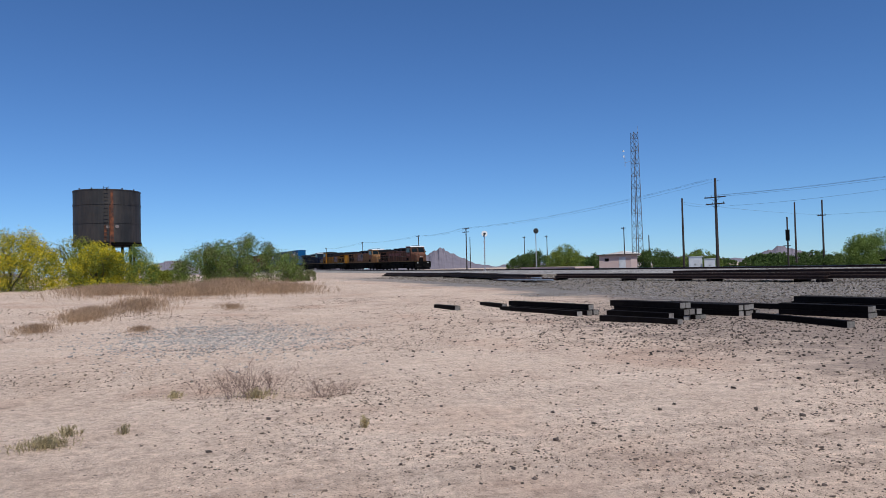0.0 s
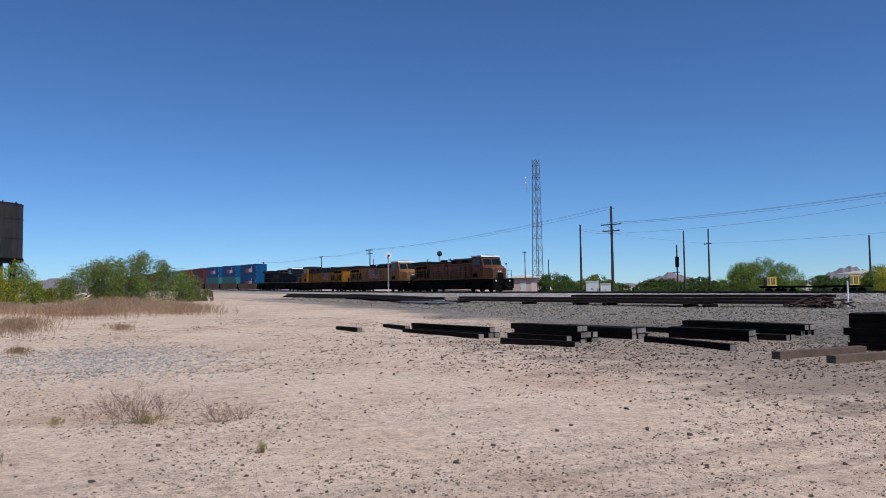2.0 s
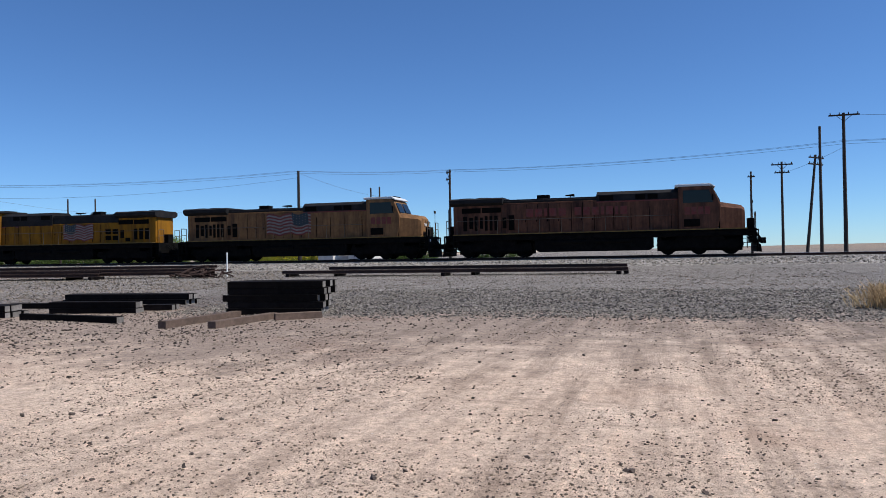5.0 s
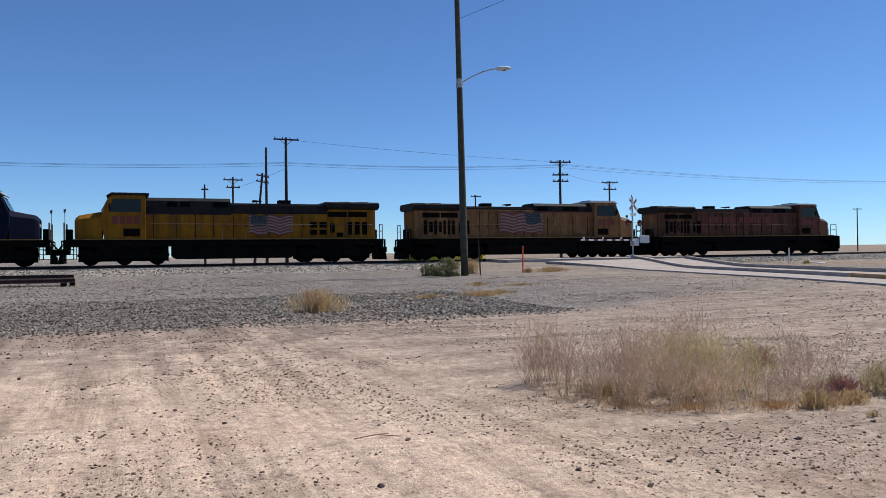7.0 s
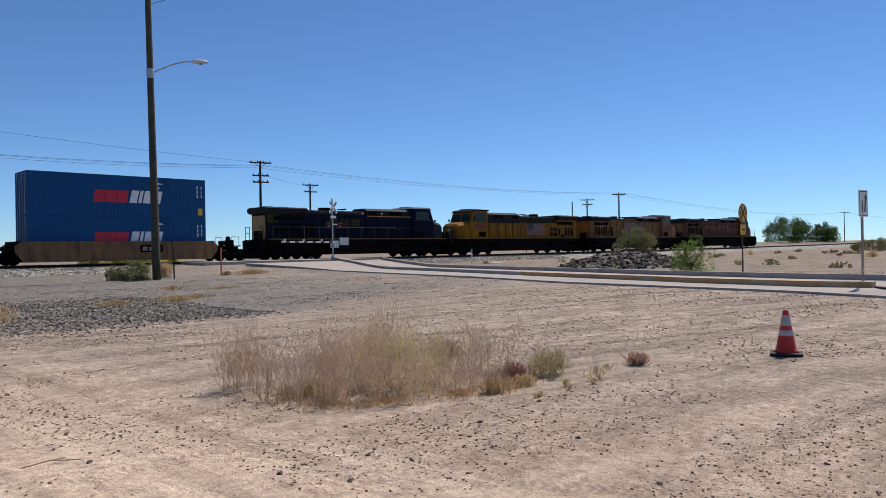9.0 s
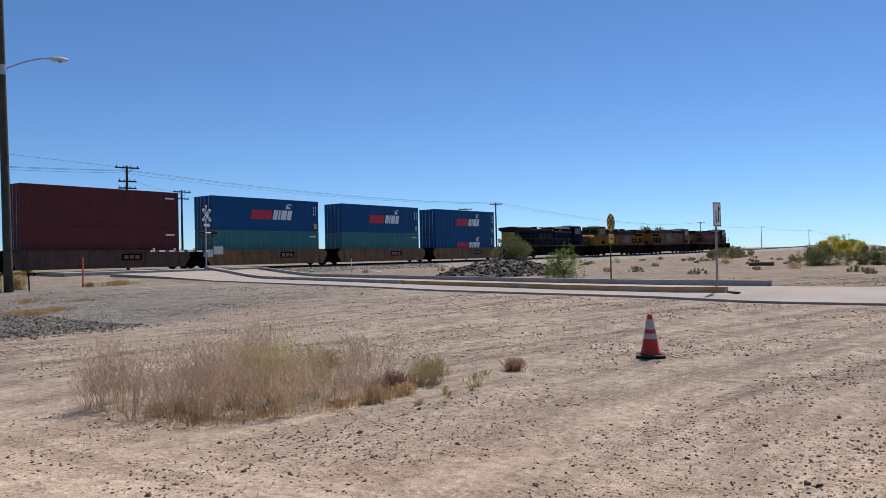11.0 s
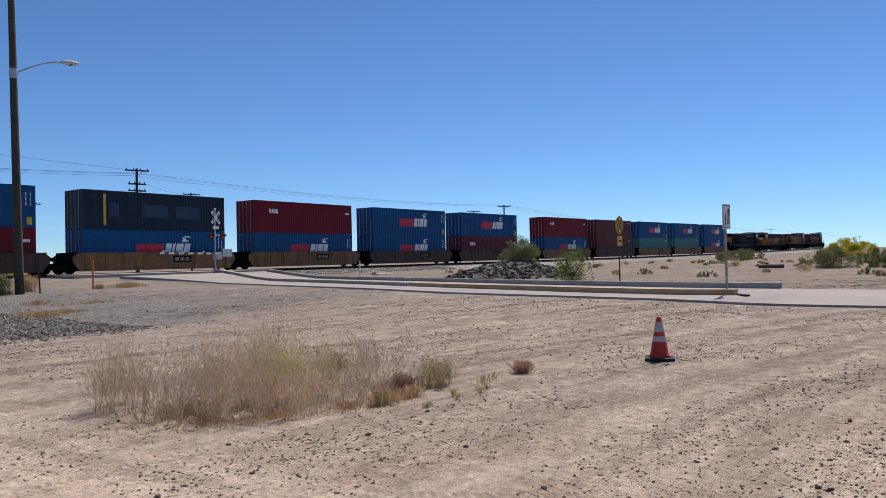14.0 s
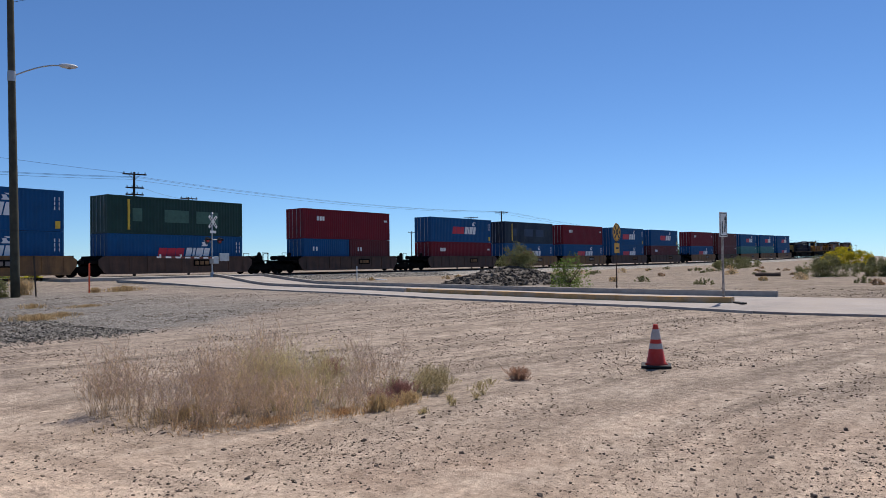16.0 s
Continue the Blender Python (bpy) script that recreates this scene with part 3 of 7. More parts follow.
PASS_S = (-223.6, -139.6, -69.1, 32.0, 45.8, 128.9, 185.8, 227.7)


def tail_s(t):
    """Where the coupling between the last locomotive and the first car is."""
    return float(np.interp(t, PASS_T, PASS_S))


def wheelset(m, x, r=0.53, y=0.78):
    for s in (-1, 1):
        m.tube((x, s * y - 0.07, r), (x, s * y + 0.07, r), r, n=20)
    m.tube((x, -y, r), (x, y, r), 0.09, n=8)


def locomotive(label, paint, end_paint, style):
    """A six-axle diesel: cab towards +x, rail top at z 0, 22.3 m over the couplers."""
    L = thing("locomotive", label, "locomotive", group="locomotives of the train")
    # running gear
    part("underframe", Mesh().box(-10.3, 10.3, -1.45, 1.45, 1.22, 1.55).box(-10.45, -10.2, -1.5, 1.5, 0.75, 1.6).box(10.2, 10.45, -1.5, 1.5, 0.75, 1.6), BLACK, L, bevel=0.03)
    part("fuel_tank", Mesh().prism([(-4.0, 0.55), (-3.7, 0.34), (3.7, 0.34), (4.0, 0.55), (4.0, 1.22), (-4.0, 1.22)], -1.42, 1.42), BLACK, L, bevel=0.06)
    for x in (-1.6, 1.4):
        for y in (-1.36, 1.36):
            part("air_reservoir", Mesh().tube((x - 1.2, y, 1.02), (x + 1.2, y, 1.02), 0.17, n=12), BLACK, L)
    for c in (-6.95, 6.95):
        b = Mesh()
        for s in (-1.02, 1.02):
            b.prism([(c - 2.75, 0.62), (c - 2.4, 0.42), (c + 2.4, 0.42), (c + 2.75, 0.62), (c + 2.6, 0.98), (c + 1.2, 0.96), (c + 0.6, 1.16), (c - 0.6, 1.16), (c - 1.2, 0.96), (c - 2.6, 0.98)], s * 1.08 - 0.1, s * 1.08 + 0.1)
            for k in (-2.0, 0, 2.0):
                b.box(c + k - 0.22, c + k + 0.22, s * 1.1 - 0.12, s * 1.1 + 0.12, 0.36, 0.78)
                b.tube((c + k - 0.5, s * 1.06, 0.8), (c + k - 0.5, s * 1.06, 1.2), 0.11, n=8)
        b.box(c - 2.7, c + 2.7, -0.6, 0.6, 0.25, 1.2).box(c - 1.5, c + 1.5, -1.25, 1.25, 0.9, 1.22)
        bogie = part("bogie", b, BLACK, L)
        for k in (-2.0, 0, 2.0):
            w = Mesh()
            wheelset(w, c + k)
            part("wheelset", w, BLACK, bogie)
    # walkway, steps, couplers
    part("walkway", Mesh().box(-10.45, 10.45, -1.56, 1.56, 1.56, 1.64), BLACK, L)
    part("sill_stripe", Mesh().box(-9.9, 9.9, -1.575, 1.575, 1.63, 1.70), SILL_YELLOW, L)
    for x in (-10.2, 10.2):
        for s in (-1, 1):
            st = Mesh()
            st.prism([(x - 0.36, 0.4), (x - 0.32, 0.4), (x - 0.32, 1.5), (x + 0.32, 1.5), (x + 0.32, 0.4), (x + 0.36, 0.4), (x + 0.36, 1.6), (x - 0.36, 1.6)], s * 1.5 - 0.15, s * 1.5 + 0.15)
            stair = part("step_frame", st, BLACK, L)
            for k in range(4):
                part("tread", Mesh().box(x - 0.31, x + 0.31, s * 1.52 - 0.14, s * 1.52 + 0.14, 0.42 + k * 0.3, 0.46 + k * 0.3), BLACK, stair)
        sg = 1 if x > 0 else -1
        part("coupler", Mesh().box(min(sg * 10.4, sg * 11.1), max(sg * 10.4, sg * 11.1), -0.16, 0.16, 0.72, 1.0).box(sg * 10.98 - 0.16, sg * 10.98 + 0.16, -0.24, 0.24, 0.66, 1.06), BLACK, L, bevel=0.03)
        part("plough", Mesh().prism([(sg * 10.45, 0.15), (sg * 10.75, 0.12), (sg * 10.7, 0.6), (sg * 10.45, 0.75)][::sg], -1.35, 1.35), BLACK, L)
        for y in (-1.4, 0.75):
            rail = Mesh().tube((sg * 10.4, y, 1.62), (sg * 10.4, y, 2.7), 0.03, n=6).tube((sg * 10.4, y + 0.65, 1.62), (sg * 10.4, y + 0.65, 2.7), 0.03, n=6)
            rail.tube((sg * 10.4, y, 2.7), (sg * 10.4, y + 0.65, 2.7), 0.03, n=6)
            rail.tube((sg * 10.4, y, 2.2), (sg * 10.4, y + 0.65, 2.2), 0.03, n=6)
            part("end_railing", rail, HANDRAIL, L)
        for y in (-0.45, -0.25, 0.25, 0.45):
            part("brake_hose", Mesh().tube((sg * 10.45, y, 1.5), (sg * 10.75, y, 1.1), 0.035, n=6).tube((sg * 10.75, y, 1.1), (sg * 10.95, y, 0.75), 0.035, n=6), BLACK, L)
        part("end_equipment", Mesh().box(sg * 10.2 - 0.2, sg * 10.2 + 0.2, -0.55, 0.15, 1.64, 2.35), BLACK, L, bevel=0.03)
    # hood in three heights, with a flared radiator at the back
    top = 3.4 if style == "new" else 3.85
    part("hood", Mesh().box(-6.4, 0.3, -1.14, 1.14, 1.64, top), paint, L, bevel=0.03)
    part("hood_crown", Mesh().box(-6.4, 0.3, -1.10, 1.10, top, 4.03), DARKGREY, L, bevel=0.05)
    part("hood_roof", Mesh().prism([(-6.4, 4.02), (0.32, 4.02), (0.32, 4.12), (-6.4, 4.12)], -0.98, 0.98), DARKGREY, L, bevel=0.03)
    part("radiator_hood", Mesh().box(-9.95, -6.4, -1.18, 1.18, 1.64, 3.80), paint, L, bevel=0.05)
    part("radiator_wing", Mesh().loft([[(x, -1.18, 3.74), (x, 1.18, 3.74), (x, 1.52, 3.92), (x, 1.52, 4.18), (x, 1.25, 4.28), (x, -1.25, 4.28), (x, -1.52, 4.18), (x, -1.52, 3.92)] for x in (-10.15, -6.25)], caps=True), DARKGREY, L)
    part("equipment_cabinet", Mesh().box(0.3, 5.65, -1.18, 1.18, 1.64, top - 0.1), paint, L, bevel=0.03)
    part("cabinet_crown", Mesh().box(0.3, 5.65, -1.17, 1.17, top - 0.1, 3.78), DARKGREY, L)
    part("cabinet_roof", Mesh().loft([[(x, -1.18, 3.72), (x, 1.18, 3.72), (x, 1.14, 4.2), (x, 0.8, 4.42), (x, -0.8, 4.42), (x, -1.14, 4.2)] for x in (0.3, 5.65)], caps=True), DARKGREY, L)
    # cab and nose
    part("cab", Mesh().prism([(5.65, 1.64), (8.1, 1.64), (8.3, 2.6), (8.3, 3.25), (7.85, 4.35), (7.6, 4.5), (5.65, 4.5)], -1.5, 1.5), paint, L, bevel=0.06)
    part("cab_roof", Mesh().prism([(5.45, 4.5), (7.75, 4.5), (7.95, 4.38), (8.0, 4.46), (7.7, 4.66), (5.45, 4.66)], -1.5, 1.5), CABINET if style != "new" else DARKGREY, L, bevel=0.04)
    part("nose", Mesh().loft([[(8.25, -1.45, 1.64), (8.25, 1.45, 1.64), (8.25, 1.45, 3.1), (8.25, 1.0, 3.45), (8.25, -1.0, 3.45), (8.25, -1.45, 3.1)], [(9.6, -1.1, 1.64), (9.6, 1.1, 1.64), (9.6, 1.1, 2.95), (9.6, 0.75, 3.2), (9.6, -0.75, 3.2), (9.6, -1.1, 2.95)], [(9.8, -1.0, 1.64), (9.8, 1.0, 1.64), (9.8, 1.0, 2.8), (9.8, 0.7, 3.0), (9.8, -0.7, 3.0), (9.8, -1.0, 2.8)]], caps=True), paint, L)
    part("nose_door", Mesh().box(9.8, 9.84, 0.1, 0.75, 1.75, 2.9), paint, L)
    for s in (-1, 1):
        w = Mesh().prism([(5.95, 3.42), (7.85, 3.42), (7.6, 4.25), (5.95, 4.25)], s * 1.505 - 0.01, s * 1.505 + 0.01)
        part("cab_window", w, GLASS, L)
        part("windscreen", Mesh().add([(8.3, s * 0.12, 3.48), (8.3, s * 1.3, 3.48), (7.95, s * 1.25, 4.2), (7.95, s * 0.12, 4.2)], [(0, 1, 2, 3)] if s > 0 else [(3, 2, 1, 0)]), GLASS, L)
        part("mirror", Mesh().box(7.75, 7.85, s * 1.62 - 0.03, s * 1.62 + 0.03, 3.55, 3.95), BLACK, L)
        # intake grilles of the radiator, in upright bays
        for x in (-9.3, -7.8):
            part("intake_screen", Mesh().box(x, x + 1.4, s * 1.19 - 0.02, s * 1.19 + 0.02, 3.22, 3.58), GRILLE, L)
        bays = [(-9.2, 0.28, 1.95, 3.0), (-8.75, 0.28, 2.1, 2.9), (-8.35, 0.22, 1.95, 3.0), (-7.95, 0.2, 2.1, 2.9), (-7.6, 0.2, 1.95, 3.0), (-7.25, 0.2, 1.95, 3.0), (-6.9, 0.24, 1.95, 3.0), (-6.3, 0.26, 2.1, 2.85), (-5.85, 0.4, 1.95, 3.0)]
        if style == "new":
            bays = [(-9.3, 0.36, 1.95, 2.85), (-8.75, 0.36, 1.95, 2.85), (-8.2, 0.3, 1.95, 2.85), (-7.5, 0.45, 1.8, 2.1), (-6.9, 0.34, 2.1, 2.75), (-6.3, 0.5, 2.45, 2.85), (-6.3, 0.5, 1.95, 2.3), (-5.6, 0.5, 2.45, 2.85), (-5.6, 0.5, 1.95, 2.3)]
        for x, w, za, zb in bays:
            part("intake_grille", Mesh().box(x, x + w, s * 1.19 - 0.02, s * 1.19 + 0.02, za, zb), GRILLE, L)
        # hood doors, each with a dark joint beside it
        for k in range(7):
            x = -5.3 + k * 0.78
            part("hood_door", Mesh().box(x, x + 0.72, s * 1.15 - 0.012, s * 1.15 + 0.012, 1.8, top - 0.12), paint, L)
            part("door_seam", Mesh().box(x + 0.735, x + 0.765, s * 1.15 - 0.008, s * 1.15 + 0.008, 1.8, top - 0.12), GRILLE, L)
            part("door_latch", Mesh().box(x + 0.62, x + 0.68, s * 1.165 - 0.012, s * 1.165 + 0.012, 2.5, 2.62), BLACK, L)
        for x in (0.35, 1.5, 2.7, 4.1):
            part("cabinet_door", Mesh().box(x, x + 1.05, s * 1.19 - 0.012, s * 1.19 + 0.012, 1.8, 3.3), paint, L)
            part("door_seam", Mesh().box(x + 1.08, x + 1.11, s * 1.19 - 0.016, s * 1.19 + 0.016, 1.8, 3.3), GRILLE, L)
        for x in (0.5, 2.9, 3.7):
            part("air_filter_opening", Mesh().box(x, x + (0.95 if x < 1 else 0.65), s * 1.165 - 0.03, s * 1.165 + 0.03, 3.80, 4.14), GRILLE, L)
        part("battery_box", Mesh().box(6.0, 7.0, s * 1.52 - 0.02, s * 1.52 + 0.02, 1.85, 2.35), GRILLE, L)
        part("roof_stripe", Mesh().box(0.3, 5.6, s * 1.195 - 0.004, s * 1.195 + 0.004, top - 0.2, top - 0.1) if style == "new" else Mesh().box(0.3, 5.6, s * 1.195 - 0.004, s * 1.195 + 0.004, top - 0.18, top - 0.1), STRIPE_RED if style != "blue" else LOCO_GOLD, L)
        # handrail along the walkway
        hr = Mesh()
        for x in np.arange(-9.6, 5.4, 1.5):
            hr.tube((x, s * 1.5, 1.64), (x, s * 1.5, 2.66), 0.018, n=5)
        hr.tube((-9.6, s * 1.5, 2.66), (5.4, s * 1.5, 2.66), 0.018, n=5)
        part("handrail", hr, HANDRAIL, L)
        # painted marks: wavy flag stripes, or blocks of lettering
        if style in ("mid", "new"):
            x0, dx, zt = (-2.8, 0.27, 3.62) if style == "mid" else (-3.9, 0.215, 3.30)
            dz = 0.245 if style == "mid" else 0.205
            for k in range(7):
                fl = []
                for i in range(29):
                    x = x0 + i * dx / 2
                    z = zt - k * dz + 0.085 * math.sin(i * 0.52 + 0.4) + 0.02 * math.sin(i * 1.3)
                    fl.append([(x, s * 1.216, z), (x, s * 1.216, z - dz / 2)])
                part("flag_stripe", Mesh().loft(fl, closed=False), STRIPE_RED, L)
                if k < 6:
                    part("flag_stripe", Mesh().loft([[(a[0], a[1], a[2] - dz / 2), (b[0], b[1], b[2] - dz / 2)] for a, b in fl], closed=False), FLAG_WHITE, L)
            rows = []
            for i in range(16, 27):
                x = x0 + i * dx / 2
                z = zt + 0.085 * math.sin(i * 0.52 + 0.4)
                rows.append([(x, s * 1.222, z + 0.03), (x + 0.1, s * 1.222, z - dz * 3.5)])
            field = part("flag_field", Mesh().loft(rows, closed=False), FLAG_BLUE, L)
            for j in range(4):
                for i in range(5):
                    xx = x0 + (17.2 + i * 1.9) * dx / 2
                    zz = zt - 0.1 - j * dz * 0.8 + 0.085 * math.sin((17.2 + i * 1.9) * 0.52 + 0.4)
                    part("star", Mesh().add([(xx - 0.04, s * 1.226, zz), (xx, s * 1.226, zz - 0.04), (xx + 0.04, s * 1.226, zz), (xx, s * 1.226, zz + 0.04)], [(0, 1, 2, 3)]), FLAG_WHITE, field)
            for k in range(4):
                part("lettering_bar", Mesh().box(6.05 + k * 0.42, 6.38 + k * 0.42, s * 1.508 - 0.004, s * 1.508 + 0.004, 2.65, 3.15), STRIPE_RED, L)
        elif style == "old":
            for x, w in ((-4.6, 0.5), (-3.95, 0.5), (-3.3, 0.2), (-2.95, 0.5), (-2.3, 0.5), (-1.2, 0.45), (-0.6, 0.45), (0.0, 0.45), (0.6, 0.2), (0.95, 0.45), (1.55, 0.2), (1.9, 0.45)):
                part("lettering_bar", Mesh().box(x, x + w, s * 1.216 - 0.004, s * 1.216 + 0.004, 2.85, 3.4), STRIPE_RED, L)
            for k in range(4):
                part("lettering_bar", Mesh().box(6.05 + k * 0.42, 6.38 + k * 0.42, s * 1.508 - 0.004, s * 1.508 + 0.004, 2.65, 3.15), STRIPE_RED, L)
        else:
            for x, w in ((-3.9, 1.0), (-2.7, 1.0), (-1.5, 1.0)):
                part("lettering_bar", Mesh().box(x, x + w, s * 1.18 - 0.004, s * 1.18 + 0.004, 2.75, 3.45), SHADED_GOLD, L)
            part("gold_panel", Mesh().box(-9.9, -8.9, s * 1.187 - 0.003, s * 1.187 + 0.003, 3.0, 3.7), SHADED_GOLD, L)
            for k in range(5):
                part("porthole", Mesh().tube((-0.2 + k * 1.1, s * 1.17, 3.95), (-0.2 + k * 1.1, s * 1.19, 3.95), 0.09, n=10), CABINET, L)
    if style == "blue":
        part("end_panel", Mesh().box(-9.99, -9.955, -0.98, 0.98, 1.64, 3.6), LOCO_GOLD, L)
    else:
        part("end_panel", Mesh().box(-9.99, -9.955, -0.98, 0.98, 1.64, 3.6), end_paint, L)
    # roof fittings
    part("exhaust_stack", Mesh().box(-3.95, -3.1, -0.35, 0.35, 4.12, 4.42), BLACK, L, bevel=0.03)
    horn = Mesh().tube((-1.6, 0, 4.12), (-1.6, 0, 4.3), 0.03, n=6)
    for y in (-0.2, 0, 0.2):
        horn.tube((-1.95, y, 4.33), (-1.35, y, 4.33), 0.03, 0.08, n=8)
    part("horn", horn, BLACK, L)
    fit = Mesh()
    for k in range(6):
        fit.box(5.7 + k * 0.35, 5.92 + k * 0.35, -0.6, 0.6, 4.66, 4.74)
    part("roof_antenna", fit, DARKGREY, L)
    fan = Mesh()
    for x in (-9.2, -7.9):
        fan.tube((x, 0, 4.28), (x, 0, 4.36), 0.6, n=18)
    part("radiator_fan", fan, BLACK, L)
    for y in (-0.35, 0.35):
        part("headlight", Mesh().tube((9.8, y * 0.4, 2.55), (9.86, y * 0.4, 2.55), 0.1, n=12), CABINET, L)
        part("ditch_light", Mesh().tube((10.45, y * 3, 1.35), (10.52, y * 3, 1.35), 0.1, n=12), CABINET, L)
    part("bell_post", Mesh().tube((10.4, 0.6, 1.6), (10.4, 0.6, 3.6), 0.02, n=5).box(10.34, 10.46, 0.5, 0.7, 3.4, 3.6), HANDRAIL, L)
    return L


PATCH = {"green": mat("faded_green_patch", (0.05, 0.12, 0.09), 0.6, var=0.2), "navy": mat("faded_navy_patch", (0.02, 0.04, 0.085), 0.6, var=0.2)}
TRAIN = []      # thing, metres behind the coupling, turned round or not, lift


def container(colour, mark, l):
    """A steel box with corrugated sides, l metres to either end, its base at z 0."""
    C = thing("shipping_container", {
        "blue": "blue corrugated steel shipping container with pale lettering blocks", "teal": "teal corrugated steel shipping container in a well car",
        "brown": "plain oxide brown corrugated steel shipping container", "maroon": "maroon corrugated steel shipping container in a well car",
        "red": "bright red corrugated steel shipping container", "navy": "dark navy corrugated steel shipping container with patched sides",
        "green": "dark green corrugated steel shipping container with faded panels"}[colour], "container", group="containers of the train")
    P = BOX[colour]
    w, h = 1.219, 2.86
    fr = Mesh()
    for x in (-l, l - 0.16):
        for y in (-w, w - 0.16):
            fr.box(x, x + 0.16, y, y + 0.16, 0, h)
    for y in (-w, w - 0.1):
        fr.box(-l + 0.16, l - 0.16, y, y + 0.1, 0, 0.16).box(-l + 0.16, l - 0.16, y, y + 0.1, h - 0.1, h)
    for x in (-l, l - 0.1):
        fr.box(x, x + 0.1, -w + 0.16, w - 0.16, 0, 0.16).box(x, x + 0.1, -w + 0.16, w - 0.16, h - 0.12, h)
    part("frame", fr, P, C)
    for s in (-1, 1):
        pts, x = [], -l + 0.16
        while x < l - 0.4:
            pts += [(x, 0), (x + 0.07, 0), (x + 0.14, 1), (x + 0.21, 1)]
            x += 0.28
        pts.append((l - 0.16, 0))
        part("side_panel", Mesh().loft([[(x, s * (w - 0.02 - 0.022 * d), 0.16), (x, s * (w - 0.02 - 0.022 * d), h - 0.1)] for x, d in pts], closed=False), P, C)
    pts = []
    for k in range(11):
        y = -w + 0.16 + k * 0.19
        pts += [(y, 0), (y + 0.06, 0), (y + 0.095, 1), (y + 0.155, 1)]
    part("end_panel", Mesh().loft([[(l - 0.02 - 0.04 * d, min(y, w - 0.16), 0.16), (l - 0.02 - 0.04 * d, min(y, w - 0.16), h - 0.12)] for y, d in pts], closed=False), P, C)
    part("roof", Mesh().box(-l + 0.1, l - 0.1, -w + 0.1, w - 0.1, h - 0.06, h - 0.02), P, C)
    part("floor", Mesh().box(-l + 0.1, l - 0.1, -w + 0.1, w - 0.1, 0.06, 0.12), RUBBER, C)
    for y in (-w + 0.16, 0.01):
        d = part("door", Mesh().box(-l + 0.02, -l + 0.07, y, y + w - 0.17, 0.16, h - 0.12), P, C)
        for k in (0.28, 0.78):
            part("lock_rod", Mesh().tube((-l - 0.01, y + k, 0.1), (-l - 0.01, y + k, h - 0.1), 0.02, n=6), GALV, d)
    for x in (-l, l - 0.18):
        for y in (-w, w - 0.17):
            for z in (0, h - 0.12):
                part("corner_casting", Mesh().box(x - 0.004, x + 0.184, y - 0.004, y + 0.174, z - 0.002, z + 0.122), P, C)
    for s in (-1, 1):
        yy = s * (w + 0.001)

        def bar(x0, x1, z0, z1, m, name="lettering_bar", lean=0.0):
            if s > 0:
                x0, x1 = -x1, -x0
            part(name, Mesh().add([(x0, yy, z0), (x1, yy, z0), (x1 - s * lean, yy, z1), (x0 - s * lean, yy, z1)], [(0, 1, 2, 3)]), m, C)
        if mark == "line":
            for k in range(3):
                bar(-2.05 + k * 0.77, -1.32 + k * 0.77, 0.98, 1.82, MARK_RED, lean=0.16)
            for x, wd in ((0.40, 0.52), (1.02, 0.22), (1.34, 0.64), (2.08, 0.52)):
                bar(x, x + wd, 0.98, 1.86, MARK_WHITE, lean=0.2)
            bar(1.95, 2.5, 2.0, 2.14, MARK_WHITE, "emblem", 0.12)
            bar(2.1, 2.4, 2.14, 2.34, MARK_WHITE, "emblem", -0.1)
            bar(2.35, 2.85, 2.36, 2.46, MARK_WHITE, "emblem", -0.2)
            bar(5.5, 5.85, 0.2, 0.72, MARK_YELLOW, "marking_panel")
            for k in range(3):
                bar(5.42, 5.50, 1.5 + k * 0.32, 1.74 + k * 0.32, MARK_WHITE)
                bar(5.74, 5.80, 1.5 + k * 0.32, 1.74 + k * 0.32, MARK_WHITE)
        elif mark == "short":
            for k in range(3):
                bar(-4.4 + k * 0.36, -4.12 + k * 0.36, 1.75, 2.15, MARK_WHITE)
            bar(5.2, 5.7, 1.9, 2.1, MARK_WHITE)
        elif mark == "patch":
            for x0, x1 in ((-4.1, -3.3), (-1.4, 0.8), (1.5, 3.6)):
                bar(x0, x1, 0.95, 1.95, PATCH[colour], "faded_patch")
            bar(-4.5, -4.3, 0.3, 2.6, MARK_YELLOW, "marking_panel")
        elif l > 5:
            bar(4.9, 5.7, 2.3, 2.42, MARK_WHITE)
        else:
            bar(-1.9, -1.7, 1.7, 2.1, MARK_WHITE)
            bar(-1.5, -1.3, 1.7, 2.1, MARK_WHITE)
    return C


